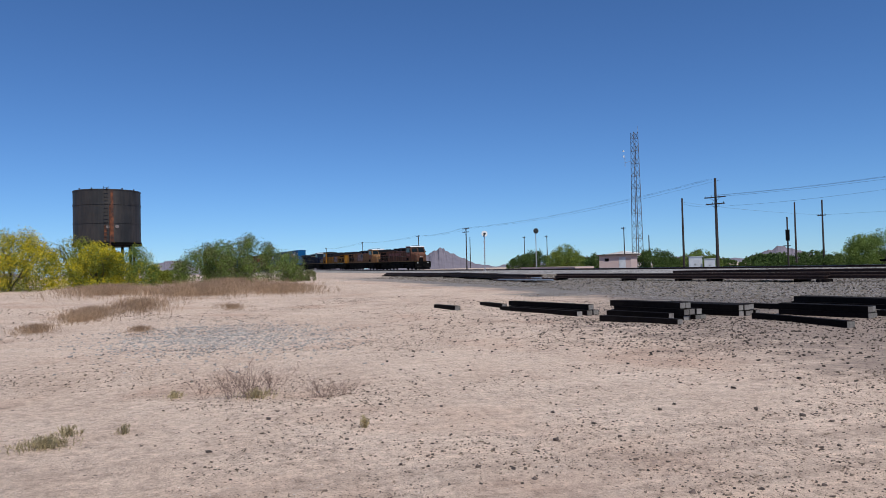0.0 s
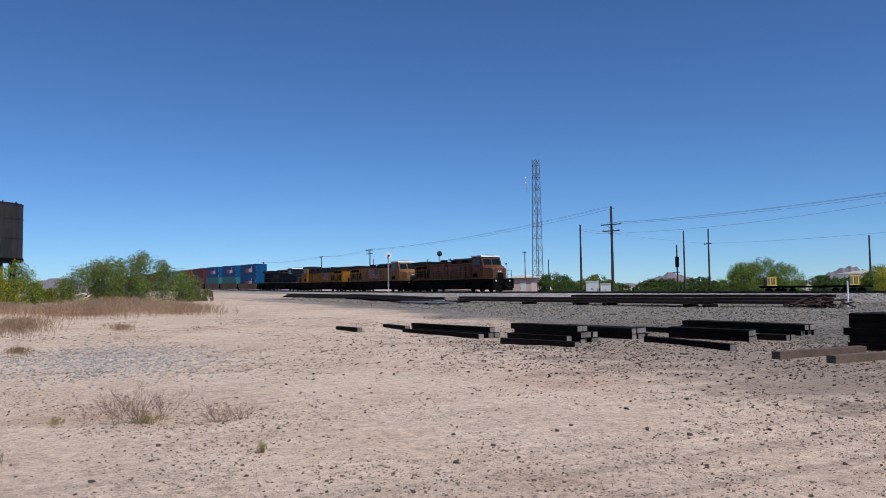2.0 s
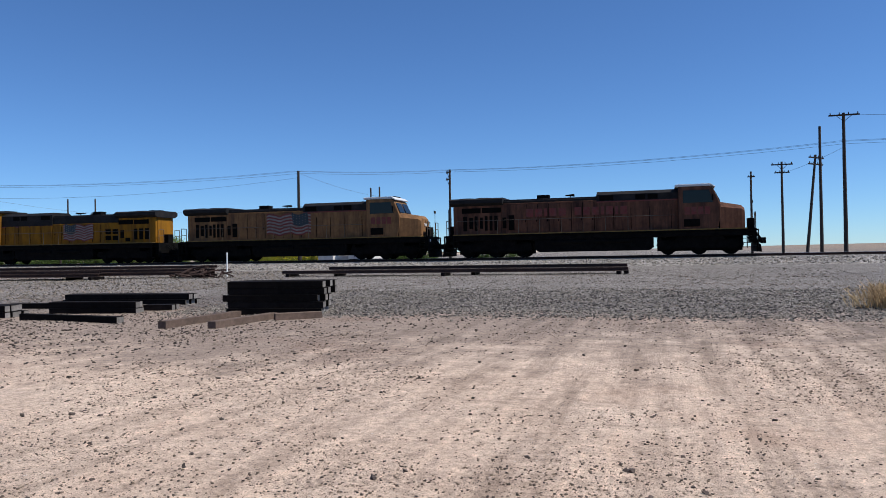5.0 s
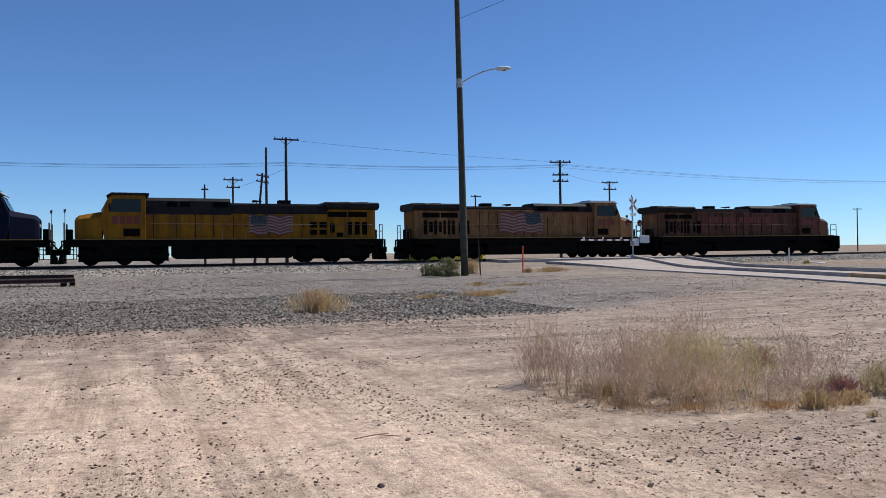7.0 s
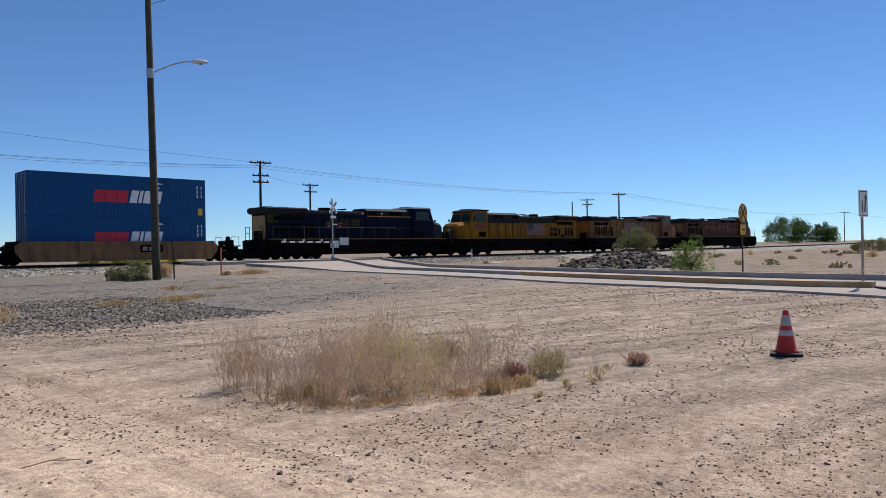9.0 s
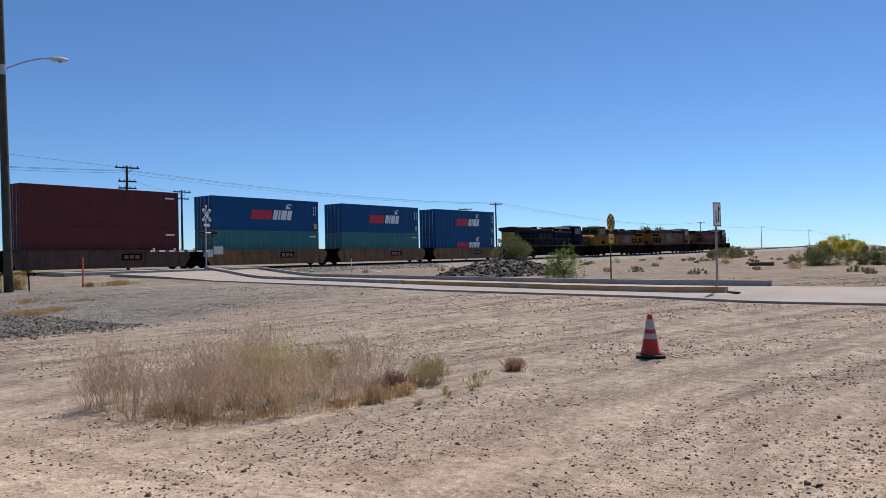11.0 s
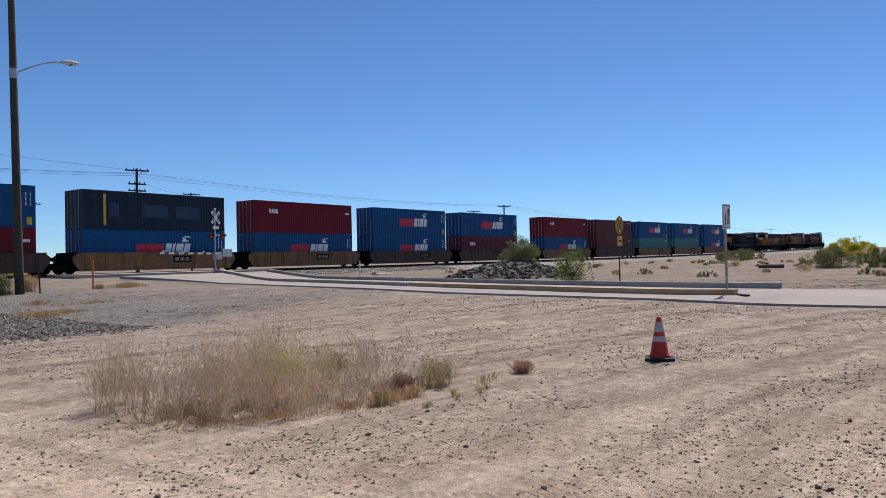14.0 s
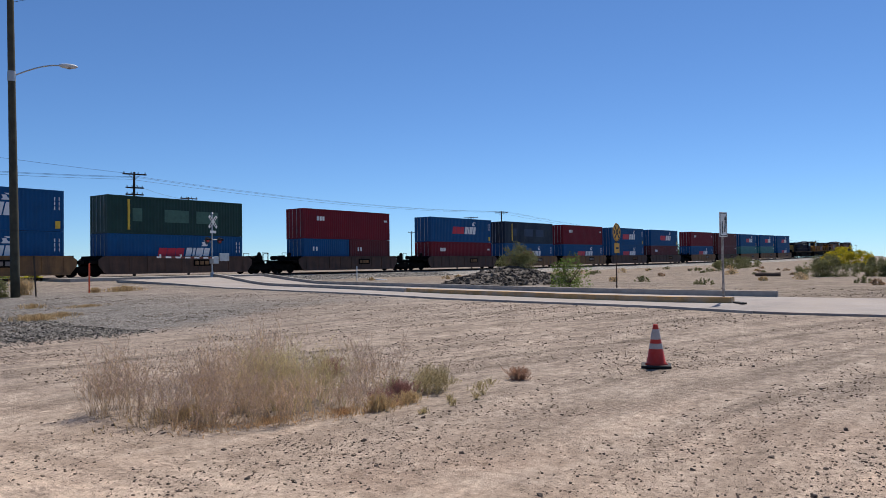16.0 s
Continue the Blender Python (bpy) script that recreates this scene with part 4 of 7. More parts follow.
def well_car(paint, first, last):
    """One well of an articulated set: side sills, end platforms, shared bogies at its ends."""
    W = thing("well_car", "grimy tan articulated well car carrying stacked containers" if paint is WELL_TAN else "dirty brown articulated well car carrying stacked containers", "well car", group="well cars of the train")
    for s in (-1, 1):
        sill = Mesh().prism([(-6.9, 0.85), (-6.4, 0.2), (6.4, 0.2), (6.9, 0.85), (6.9, 1.25), (6.55, 1.5), (-6.55, 1.5), (-6.9, 1.25)], s * 1.42 - 0.05, s * 1.42 + 0.05)
        sl = part("side_sill", sill, paint, W)
        rb = Mesh()
        for k in range(9):
            x = -6.0 + k * 1.5
            rb.box(x - 0.05, x + 0.05, s * 1.49 - 0.03, s * 1.49 + 0.03, 0.36, 1.46)
        rb.box(-6.5, 6.5, s * 1.5 - 0.04, s * 1.5 + 0.04, 1.43, 1.53).box(-6.4, 6.4, s * 1.5 - 0.04, s * 1.5 + 0.04, 0.19, 0.3)
        part("sill_rib", rb, paint, sl)
        part("lettering_bar", Mesh().box(1.0, 2.6, s * 1.535 - 0.004, s * 1.535 + 0.004, 0.75, 1.25), BLACK, W)
        for k in range(3):
            part("lettering_bar", Mesh().box(1.15 + k * 0.46, 1.5 + k * 0.46, s * 1.545 - 0.003, s * 1.545 + 0.003, 0.85, 1.15), WELL_TAN if paint is WELL_BROWN else FLAG_WHITE, W)
    part("well_floor", Mesh().box(-6.4, 6.4, -1.4, 1.4, 0.28, 0.35), BLACK, W)
    for sg in (-1, 1):
        part("end_platform", Mesh().box(min(sg * 6.6, sg * 7.5), max(sg * 6.6, sg * 7.5), -1.3, 1.3, 0.95, 1.2).box(min(sg * 6.55, sg * 6.7), max(sg * 6.55, sg * 6.7), -1.4, 1.4, 0.35, 1.55), BLACK, W)
    for sg, is_end in ((1, first), (-1, last)):
        out = 9.1 if is_end else 7.7
        if is_end:
            part("draft_sill", Mesh().box(min(sg * 7.4, sg * 9.3), max(sg * 7.4, sg * 9.3), -0.3, 0.3, 0.8, 1.1).box(min(sg * 7.4, sg * 8.9), max(sg * 7.4, sg * 8.9), -1.4, 1.4, 1.1, 1.18), BLACK, W)
            hr = Mesh()
            for y in (-1.3, 1.3):
                hr.tube((sg * 8.8, y, 1.15), (sg * 8.8, y, 1.85), 0.02, n=5).tube((sg * 8.2, y, 1.15), (sg * 8.2, y, 1.85), 0.02, n=5).tube((sg * 8.8, y, 1.85), (sg * 8.2, y, 1.85), 0.02, n=5)
            part("end_railing", hr, BLACK, W)
            stand = part("brake_stand", Mesh().box(sg * 7.9 - 0.06, sg * 7.9 + 0.06, -1.2, -1.0, 1.18, 1.75), BLACK, W)
            part("brake_wheel", Mesh().tube((sg * 7.9, -1.28, 1.7), (sg * 7.9, -1.22, 1.7), 0.2, n=14), BLACK, stand)
            part("air_tank", Mesh().tube((sg * 8.0, 0.3, 1.4), (sg * 8.7, 0.3, 1.4), 0.2, n=10), BLACK, W)
            part("valve_box", Mesh().box(sg * 8.35 - 0.25, sg * 8.35 + 0.25, -0.9, -0.4, 1.18, 1.62), BLACK, W, bevel=0.03)
            out = 8.3
        if is_end or sg < 0:
            c = sg * out
            b = Mesh()
            for s in (-1, 1):
                b.prism([(c - 1.25, 0.5), (c - 0.3, 0.3), (c + 0.3, 0.3), (c + 1.25, 0.5), (c + 1.15, 0.72), (c + 0.3, 0.8), (c - 0.3, 0.8), (c - 1.15, 0.72)], s * 1.0 - 0.08, s * 1.0 + 0.08)
            b.box(c - 0.3, c + 0.3, -1.0, 1.0, 0.4, 0.75)
            bg_ = part("bogie", b, BLACK, W)
            for k in (-0.88, 0.88):
                w = Mesh()
                wheelset(w, c + k, 0.46)
                part("wheelset", w, BLACK, bg_)
    return W


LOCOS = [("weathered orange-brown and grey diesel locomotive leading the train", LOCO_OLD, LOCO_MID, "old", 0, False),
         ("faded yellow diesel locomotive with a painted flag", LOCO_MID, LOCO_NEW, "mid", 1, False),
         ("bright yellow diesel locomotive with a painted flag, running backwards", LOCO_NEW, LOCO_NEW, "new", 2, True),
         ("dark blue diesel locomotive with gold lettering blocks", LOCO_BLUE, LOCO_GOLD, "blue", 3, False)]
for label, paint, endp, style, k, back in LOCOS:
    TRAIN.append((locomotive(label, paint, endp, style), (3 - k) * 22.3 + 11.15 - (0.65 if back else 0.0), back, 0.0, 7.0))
# middle of each box behind the coupling, upper and lower colours with their marks
CARS = [(-10.2, "blue line", "blue line", WELL_TAN), (-25.6, "blue line", "teal plain", WELL_TAN), (-41.0, "blue line", "teal plain", WELL_TAN),
        (-56.4, "brown plain", "brown plain", WELL_BROWN), (-71.8, "red short", "blue line", WELL_TAN),
        (-91.0, "blue line", "maroon short", WELL_BROWN), (-106.4, "blue line", "blue line", WELL_BROWN), (-121.8, "red short", "blue line", WELL_TAN),
        (-137.1, "navy patch", "blue line", WELL_TAN), (-152.5, "blue line", "red short", WELL_BROWN),
        (-171.8, "red short", "blue plain+maroon plain", WELL_BROWN), (-191.1, "green patch", "blue line", WELL_BROWN), (-206.5, "blue line", "blue line", WELL_TAN)]
FIRST, LAST = (0, 5, 10, 11), (4, 9, 10, 12)
_made = {}


def place_box(what, off, lift):
    """One box, or two half-length ones end to end where two kinds are named."""
    kinds = what.split("+")
    for k, one in enumerate(kinds):
        colour, mark = one.split()
        key = (one, len(kinds))
        if key in _made:
            ob = copy_thing(_made[key], Matrix())
        else:
            ob = _made[key] = container(colour, mark, 6.095 / len(kinds) - (0.04 if len(kinds) > 1 else 0))
        TRAIN.append((ob, off + (0 if len(kinds) == 1 else (k - 0.5) * 6.12), False, lift, 6.5))


for i, (off, up, down, paint) in enumerate(CARS):
    key = (paint.name, i in FIRST, i in LAST)
    if key in _made:
        w = copy_thing(_made[key], Matrix())
    else:
        w = _made[key] = well_car(paint, i in FIRST, i in LAST)
    TRAIN.append((w, off, False, 0.0, 6.5))
    place_box(down, off, 0.36)
    place_box(up, off, 3.24)


def motions():
    """Everything on the rails rolls past at one steady speed."""
    for ob, off, back, lift, half in TRAIN:
        rows = []
        for t in range(17):
            m = track_pose(tail_s(t) + off, half) @ pose(0, 0, lift, 0, 0, 180 if back else 0)
            rows.append((float(t), m))
        walk(ob, rows)

# ---- road over the crossing ----


ROAD_MID = [(6, 24.7), (8, 24.6), (12.5, 25.4), (20, 27.7), (30, 31.2), (44, 35.6), (50, 37.2)]


def road_z(x, y):
    a = bank(x, y) + 0.035
    return a + (max(a, rail_z(x) - 0.005) - a) * ramp_u(x, y)


def strip(y0, y1, step, left, right, cols, lift=0.0, thick=0.25):
    """A paved strip between two lines, with a skirt down into the ground."""
    rings = []
    for y in np.arange(y0, y1 + step / 2, step):
        a, b = left(y), right(y)
        row = [(a + (b - a) * k / cols, y, road_z(a + (b - a) * k / cols, y) + lift) for k in range(cols + 1)]
        row = [(a, y, row[0][2] - thick)] + row + [(b, y, row[-1][2] - thick)]
        rings.append(row)
    return Mesh().loft(rings, closed=False)


tracks_gap = 1.75
for lo, hi in ((-118, 46), (56.5, 118)):
    solid("road", strip(lo, hi, 1.0, lambda y: curve_x(ROAD_NEAR, y), lambda y: curve_x(ROAD_FAR, y), 6), ASPHALT, "sun-bleached grey asphalt road leading over the crossing", "road", kind="structure", smooth=False)
for off in (-4.5, -0.62, 0.88):
    w = {-4.5: 3.65, -0.62: 1.24, 0.88: 4.4}[off]
    m = Mesh()
    rings = []
    for x in np.arange(26.0, 42.6, 0.5):
        a, b = track_y(x) + off, track_y(x) + off + w
        rings.append([(x, a, rail_z(x) - 0.3), (x, a, road_z(x, a)), (x, b, road_z(x, b)), (x, b, rail_z(x) - 0.3)])
    solid("crossing_panel", m.loft(rings, closed=False, caps=True), CONCRETE, "grey concrete panel between the rails of the crossing", "crossing panel", kind="structure")


def kerb(name, table, y0, y1, width, high, material, label):
    rings = []
    for y in np.arange(y0, y1 + 0.4, 0.8):
        x = curve_x(table, y)
        z = road_z(x, y)
        rings.append([(x - width / 2, y, z - 0.15), (x - width / 2 + 0.02, y, z + high), (x + width / 2 - 0.02, y, z + high), (x + width / 2, y, z - 0.15)])
    K = solid(name, Mesh().loft(rings, closed=False, caps=True), material, label, "kerb", kind="structure")
    return K


kerb("median_kerb", ROAD_MID, 6.2, 22.0, 0.42, 0.17, KERB_YELLOW, "low median kerb with faded yellow paint")
kerb("median_kerb", ROAD_MID, 22.4, 47.0, 0.42, 0.17, CONCRETE, "low grey concrete median kerb")
kerb("kerb", ROAD_FAR, 5.6, 46.0, 0.3, 0.2, CONCRETE, "grey concrete kerb along the far edge of the road")
kerb("kerb", ROAD_NEAR, 5.0, 46.0, 0.16, 0.006, CONCRETE, "pale concrete edging flush with the road")

# ---- timber stacks and rails on the ground ----


def timber(length, wide=0.23, high=0.18, old=False):
    """One squared timber along x from 0, its ends paler."""
    m = Mesh().box(0, length, -wide / 2, wide / 2, 0, high)
    body = m.data("railway_sleeper", OLD_TIE if old else CREOSOTE, bevel=0.012)
    ends = []
    for x, n in ((-0.003, -1), (length + 0.003, 1)):
        p = [(x, -wide / 2 + 0.012, 0.012), (x, wide / 2 - 0.012, 0.012), (x, wide / 2 - 0.012, high - 0.012), (x, -wide / 2 + 0.012, high - 0.012)]
        ends.append(Mesh().add(p, [(0, 1, 2, 3) if n > 0 else (3, 2, 1, 0)]).data("end_grain", OLD_TIE if old else TIE_END))
    return body, ends


_timber = {}


def lay(length, m, label, old=False):
    key = (round(length, 1), old)
    if key not in _timber:
        _timber[key] = timber(length, old=old)
    ob = new("railway_sleeper", _timber[key][0])
    ob.matrix_basis = m
    tagged(ob, label, "sleeper", "timber stacks")
    for me in _timber[key][1]:
        new("end_grain", me).parent = ob
    return ob


def stack(x, y, angle, length, wide, rows, label="black creosoted railway sleeper in a stack", old=False, skew=0.06, lift=0.0):
    """Timbers side by side and in layers; x, y: the near left corner."""
    base = pose(x, y, 0, 0, 0, angle)
    z0 = min(ground_z(x, y), ground_z(x + length * math.cos(radians(angle)), y + length * math.sin(radians(angle)))) - 0.01 + lift
    for r in range(rows):
        n = wide if isinstance(wide, int) else wide[r]
        for k in range(n):
            m = base @ pose(rng.uniform(-skew, skew) * 2, 0.12 + k * 0.245 + rng.uniform(-0.01, 0.01), z0 + r * 0.185, 0, 0, rng.uniform(-0.6, 0.6))
            lay(length, m, label, old)


LOOSE = "black creosoted sleeper lying loose on gravel"
stack(-28.8, 10.6, 5, 1.9, 1, 1, LOOSE)
stack(-29.3, 12.9, -2, 2.4, 1, 1, LOOSE)
stack(-26.0, 12.3, 7, 4.8, 1, 1)
stack(-26.2, 12.75, 7, 4.8, (2, 1), 2)
stack(-21.3, 14.0, 12, 3.0, 2, 1)
stack(-18.9, 12.2, 15, 2.75, 1, 1, LOOSE)
stack(-19.8, 12.9, 12, 2.4, 1, 1, LOOSE, lift=0.1)
stack(-20.45, 13.6, 9, 2.9, (4, 3, 2), 3)
stack(-21.3, 15.9, 10, 3.3, (4, 4), 2)
stack(-20.4, 18.9, 8, 2.6, 1, 1, LOOSE)
stack(-16.9, 16.0, -9, 3.75, 1, 1, LOOSE)
stack(-17.85, 17.8, 5, 2.9, (2, 2), 2)
stack(-15.2, 18.9, 12, 0.9, 2, 1, LOOSE)
stack(-19.9, 20.6, 4, 4.7, (3, 3), 2)
stack(-11.85, 18.0, 8, 2.75, (4, 4, 4, 5, 5), 5, skew=0.05)
stack(-11.25, 14.7, 88, 3.0, 1, 1, "weathered brown sleeper lying loose on gravel", True)
stack(-9.95, 14.8, 86, 2.5, 1, 1, "weathered brown sleeper lying loose on gravel", True)
stack(-9.6, 16.6, 40, 1.2, 1, 1, "weathered brown sleeper lying loose on gravel", True)


def rail_piece(length):
    prof = [(-0.07, 0), (0.07, 0), (0.07, 0.015), (0.012, 0.03), (0.012, 0.125), (0.036, 0.14), (0.036, 0.17), (-0.036, 0.17), (-0.036, 0.14), (-0.012, 0.125), (-0.012, 0.03), (-0.07, 0.015)]
    return Mesh().loft([[(x, a, h) for a, h in prof] for x in (0, length)], caps=True).data("steel_rail", RUST)


def rail_stack(x, y, x1, y1, count, layers, label):
    """Rails laid side by side on cross timbers."""
    S = thing("rail_stack", label, "rail stack", group="stacks of spare rails")
    d = Vector((x1 - x, y1 - y))
    L, a = d.length, math.degrees(math.atan2(d.y, d.x))
    piece = rail_piece(L * 0.97)
    z0, z1 = ground_z(x, y), ground_z(x1, y1)
    base = pose(x, y, z0, 0, -math.degrees(math.atan2(z1 - z0, L)), a)
    up = 0.17
    for r in range(layers):
        for k in range(count - (r > 0)):
            ob = new("rail", piece)
            ob.parent = S
            ob.matrix_basis = base @ pose(rng.uniform(0, 0.03) * L, k * 0.19 + r * 0.1, up + r * 0.19, 0, 0, rng.uniform(-0.15, 0.15))
    n = max(3, int(L / 5))
    bear = Mesh().box(-0.11, 0.11, -0.3, count * 0.19 + 0.2, -0.12, 0.17).data("bearer", CREOSOTE)
    for k in range(n):
        ob = new("bearer", bear)
        ob.parent = S
        ob.matrix_basis = base @ pose(0.6 + (L * 0.95) * k / (n - 1), 0, 0.0)
    return S


RL = "long rusty steel rails stacked on timber bearers"
rail_stack(-104, 30.5, -62, 28.2, 6, 2, RL)
rail_stack(-74, 28.5, -51, 26.5, 8, 2, RL)
rail_stack(-55, 30.8, -32, 36.0, 5, 2, RL)
rail_stack(-43, 33.5, -26.5, 39.0, 7, 3, RL)
rail_stack(-21.6, 38.4, -2.2, 38.9, 4, 1, RL)
rail_stack(-19.0, 39.3, -2.0, 39.8, 4, 2, RL)
# tangled scrap at the end of one stack
scrap = thing("scrap_heap", "tangled heap of rusty track scrap and plates", "scrap heap")
for k in range(46):
    x, y = -27.2 + rng.gauss(0, 0.9), 38.6 + rng.gauss(0, 0.45)
    a = rng.uniform(0, 180)
    part("scrap_bar", Mesh().box(-rng.uniform(0.2, 0.6), rng.uniform(0.2, 0.6), -0.05, 0.05, -0.04, 0.04, pose(x, y, ground_z(x, y) + 0.04 + max(0, rng.gauss(0.18, 0.14)), rng.uniform(-20, 20), rng.uniform(-25, 25), a)), RUST, scrap)
for k in range(14):
    x, y = -52.5 + rng.gauss(0, 1.6), 26.6 + rng.gauss(0, 0.5)
    if k == 0:
        pipes = thing("pipe_heap", "loose heap of grey steel pipes and rails", "pipe heap")
    p = Vector((x, y, ground_z(x, y) + 0.1 + 0.05 * (k % 5)))
    d = Vector((rng.uniform(2, 3.4), rng.uniform(-0.6, 0.5), rng.uniform(-0.04, 0.05)))
    part("pipe", Mesh().tube(p - d, p + d, 0.06, n=8), GALV if k % 2 else RUST, pipes)

# ---- posts, poles and wires ----


def marker(x, y, high, material, label, name):
    z = ground_z(x, y)
    P = thing(name, label, "marker post")
    part("post", Mesh().tube((x, y, z - 0.1), (x, y, z + high), 0.045, n=8), material, P)
    part("cap", Mesh().tube((x, y, z + high), (x, y, z + high + 0.03), 0.05, 0.03, n=8), material, P)


marker(-25.7, 39.3, 1.45, SIGN_WHITE, "white plastic marker post beside the rails", "marker_post")
marker(22.3, 39.7, 1.6, STAKE_ORANGE, "orange plastic utility marker post in gravel", "marker_post")
marker(47.5, 42.6, 1.2, SIGN_WHITE, "white plastic marker post beside the track", "marker_post")


stake = thing("timber_stake", "thin dark leaning timber stake beside the lamp pole", "stake", pose(18.75, 38.3, ground_z(18.75, 38.3) - 0.1, 0, -3, 0))
part("shaft", Mesh().box(-0.03, 0.03, -0.03, 0.03, 0, 2.15), POLE_WOOD, stake, bevel=0.006)
fallen = thing("fallen_marker_post", "white plastic marker post lying on the ballast shoulder", "marker post", pose(48.6, 41.3, ground_z(48.6, 41.3) + 0.06, 0, 4, -38))
part("post", Mesh().tube((-0.8, 0, 0), (0.8, 0, 0), 0.055, n=10), SIGN_WHITE, fallen)
part("cap", Mesh().tube((0.8, 0, 0), (0.84, 0, 0), 0.06, 0.04, n=10), SIGN_WHITE, fallen)


def utility_pole(x, y, high, arms=(), label="dark weathered timber utility pole", lean=0.0, along=0.0, r=0.15):
    """A tapered wooden pole with cross arms (height below top, half length)."""
    z = ground_z(x, y)
    P = thing("utility_pole", label, "utility pole", pose(x, y, z - 0.2, 0, lean, along), group="utility poles")
    h = high + 0.2
    rings = []
    for k in range(7):
        u = k / 6
        rr = r * (1 - 0.35 * u)
        rings.append([(rr * math.cos(a * math.pi / 5) + 0.01 * math.sin(k), rr * math.sin(a * math.pi / 5), h * u) for a in range(10)])
    part("pole", Mesh().loft(rings, caps=True), POLE_WOOD, P)
    for down, half in arms:
        zz = h - down
        arm = part("cross_arm", Mesh().box(-half, half, -0.19, -0.09, zz - 0.06, zz + 0.06), POLE_WOOD, P)
        for k in range(4):
            xx = -half + 0.12 + k * (2 * half - 0.24) / 3
            part("insulator", Mesh().tube((xx, -0.14, zz + 0.06), (xx, -0.14, zz + 0.22), 0.045, 0.03, n=6), POLE_WOOD, arm)
        if half > 0.8:
            part("brace", Mesh().tube((-half * 0.5, -0.14, zz - 0.04), (0, -0.14, zz - 0.5), 0.02, n=4), POLE_WOOD, P)
            part("brace", Mesh().tube((half * 0.5, -0.14, zz - 0.04), (0, -0.14, zz - 0.5), 0.02, n=4), POLE_WOOD, P)
    return Vector((x, y, z + high))


ARM = ((0.25, 1.35),)
TWO = ((0.25, 1.35), (1.0, 1.2))
BARE = "bare dark timber pole without cross arms"
ROUTE = [utility_pole(-299, 64.0, 9.6, ARM), utility_pole(-241, 63.8, 9.5, ARM), utility_pole(-193, 66.9, 9.5, ARM), utility_pole(-150, 63, 9.5, TWO, along=10)]
ROUTE.append(utility_pole(-72, 63, 11.2, ((2.3, 1.4), (3.1, 1.2)), "tall dark timber pole with two cross arms", along=20, r=0.2))
ROUTE.append(utility_pole(-36, 68, 9.6, (), BARE, r=0.19))
ROUTE.append(utility_pole(-21.5, 72.9, 9.5, ((0.3, 0.9), (1.0, 0.9)), along=-60, lean=1.5))
ROUTE.append(utility_pole(13.2, 65.5, 11.5, ((0.2, 1.1),), "tall dark timber pole with one cross arm", r=0.17))
ROUTE.append(utility_pole(38, 60.3, 9.5, ((0.2, 1.0), (1.4, 0.75), (2.0, 0.75)), "dark timber pole with three cross arms", along=-20))
ROUTE.append(utility_pole(102, 60.7, 9.5, ((0.3, 1.0),), along=-50))
ROUTE.append(utility_pole(255, 72, 9.5, ARM, along=-60))
ROUTE.append(utility_pole(347, 72, 9.5, ARM, along=-70))
ROUTE.append(utility_pole(426, 65.2, 9.5, ARM, along=-70))
ROUTE.append(utility_pole(550, 60.5, 9.5, ARM, along=-75))
utility_pole(-83.5, 67.3, 9.9, (), BARE, r=0.17)
utility_pole(-82.5, 86.4, 9.5, (), BARE)
utility_pole(-78.8, 87.6, 9.5, ((2.2, 0.7),))
utility_pole(-149, 103, 9.5, ((0.3, 0.8),))
utility_pole(-130, 96, 6.8, (), BARE)
utility_pole(-199, 110, 9.5, ((0.3, 1.0),))
utility_pole(-208, 107, 9.5, ((0.3, 1.0),))
utility_pole(-209, 89, 9.5, (), BARE)
utility_pole(-36.8, 89, 9.5, (), BARE)
utility_pole(-35.2, 88, 9.5, ((1.6, 0.5),))
utility_pole(-62, 100, 7.8, (), BARE)
utility_pole(12.0, 68.5, 11.0, (), BARE, lean=0)
utility_pole(11.9, 75.2, 9.5, ((0.3, 0.7), (0.9, 0.7)), lean=6, along=20)
utility_pole(10.7, 81, 9.5, ((0.3, 1.0), (1.1, 0.7)))
utility_pole(8.7, 90, 9.5, ((0.6, 0.4),))
utility_pole(53.5, 74, 9.5, ((0.2, 1.0), (1.0, 0.8)), along=-15)
utility_pole(110, 71.7, 9.5, ((0.2, 1.2), (1.0, 0.9)), along=-50)
utility_pole(114.6, 77.9, 9.5, (), BARE)
utility_pole(149.5, 115.5, 9.5, ((0.3, 0.9),), along=-40)
utility_pole(264, 125, 9.5, ((0.3, 1.0),), along=-50)
utility_pole(46.7, 96.8, 9.5, ((0.2, 0.8),))
utility_pole(-32, 108, 7.5, (), BARE)


def wire(points, sag, off, down, name="overhead_wire"):
    W = thing(name, "thin black sagging overhead wire between poles", "wire", group="overhead wires")
    for a, b in zip(points, points[1:]):
        d = (b - a).xy.normalized()
        side = Vector((-d.y, d.x, 0)) * off
        rings, n = [], 12
        for k in range(n + 1):
            u = k / n
            p = a.lerp(b, u) + side - Vector((0, 0, down + sag * (b - a).length / 60 * 4 * u * (1 - u)))
            rings.append([p + Vector((0, 0, 0.013)), p + Vector((0.011, -0.007, -0.006)), p + Vector((-0.011, 0.007, -0.006))])
        part("wire_span", Mesh().loft(rings), WIRE, W)


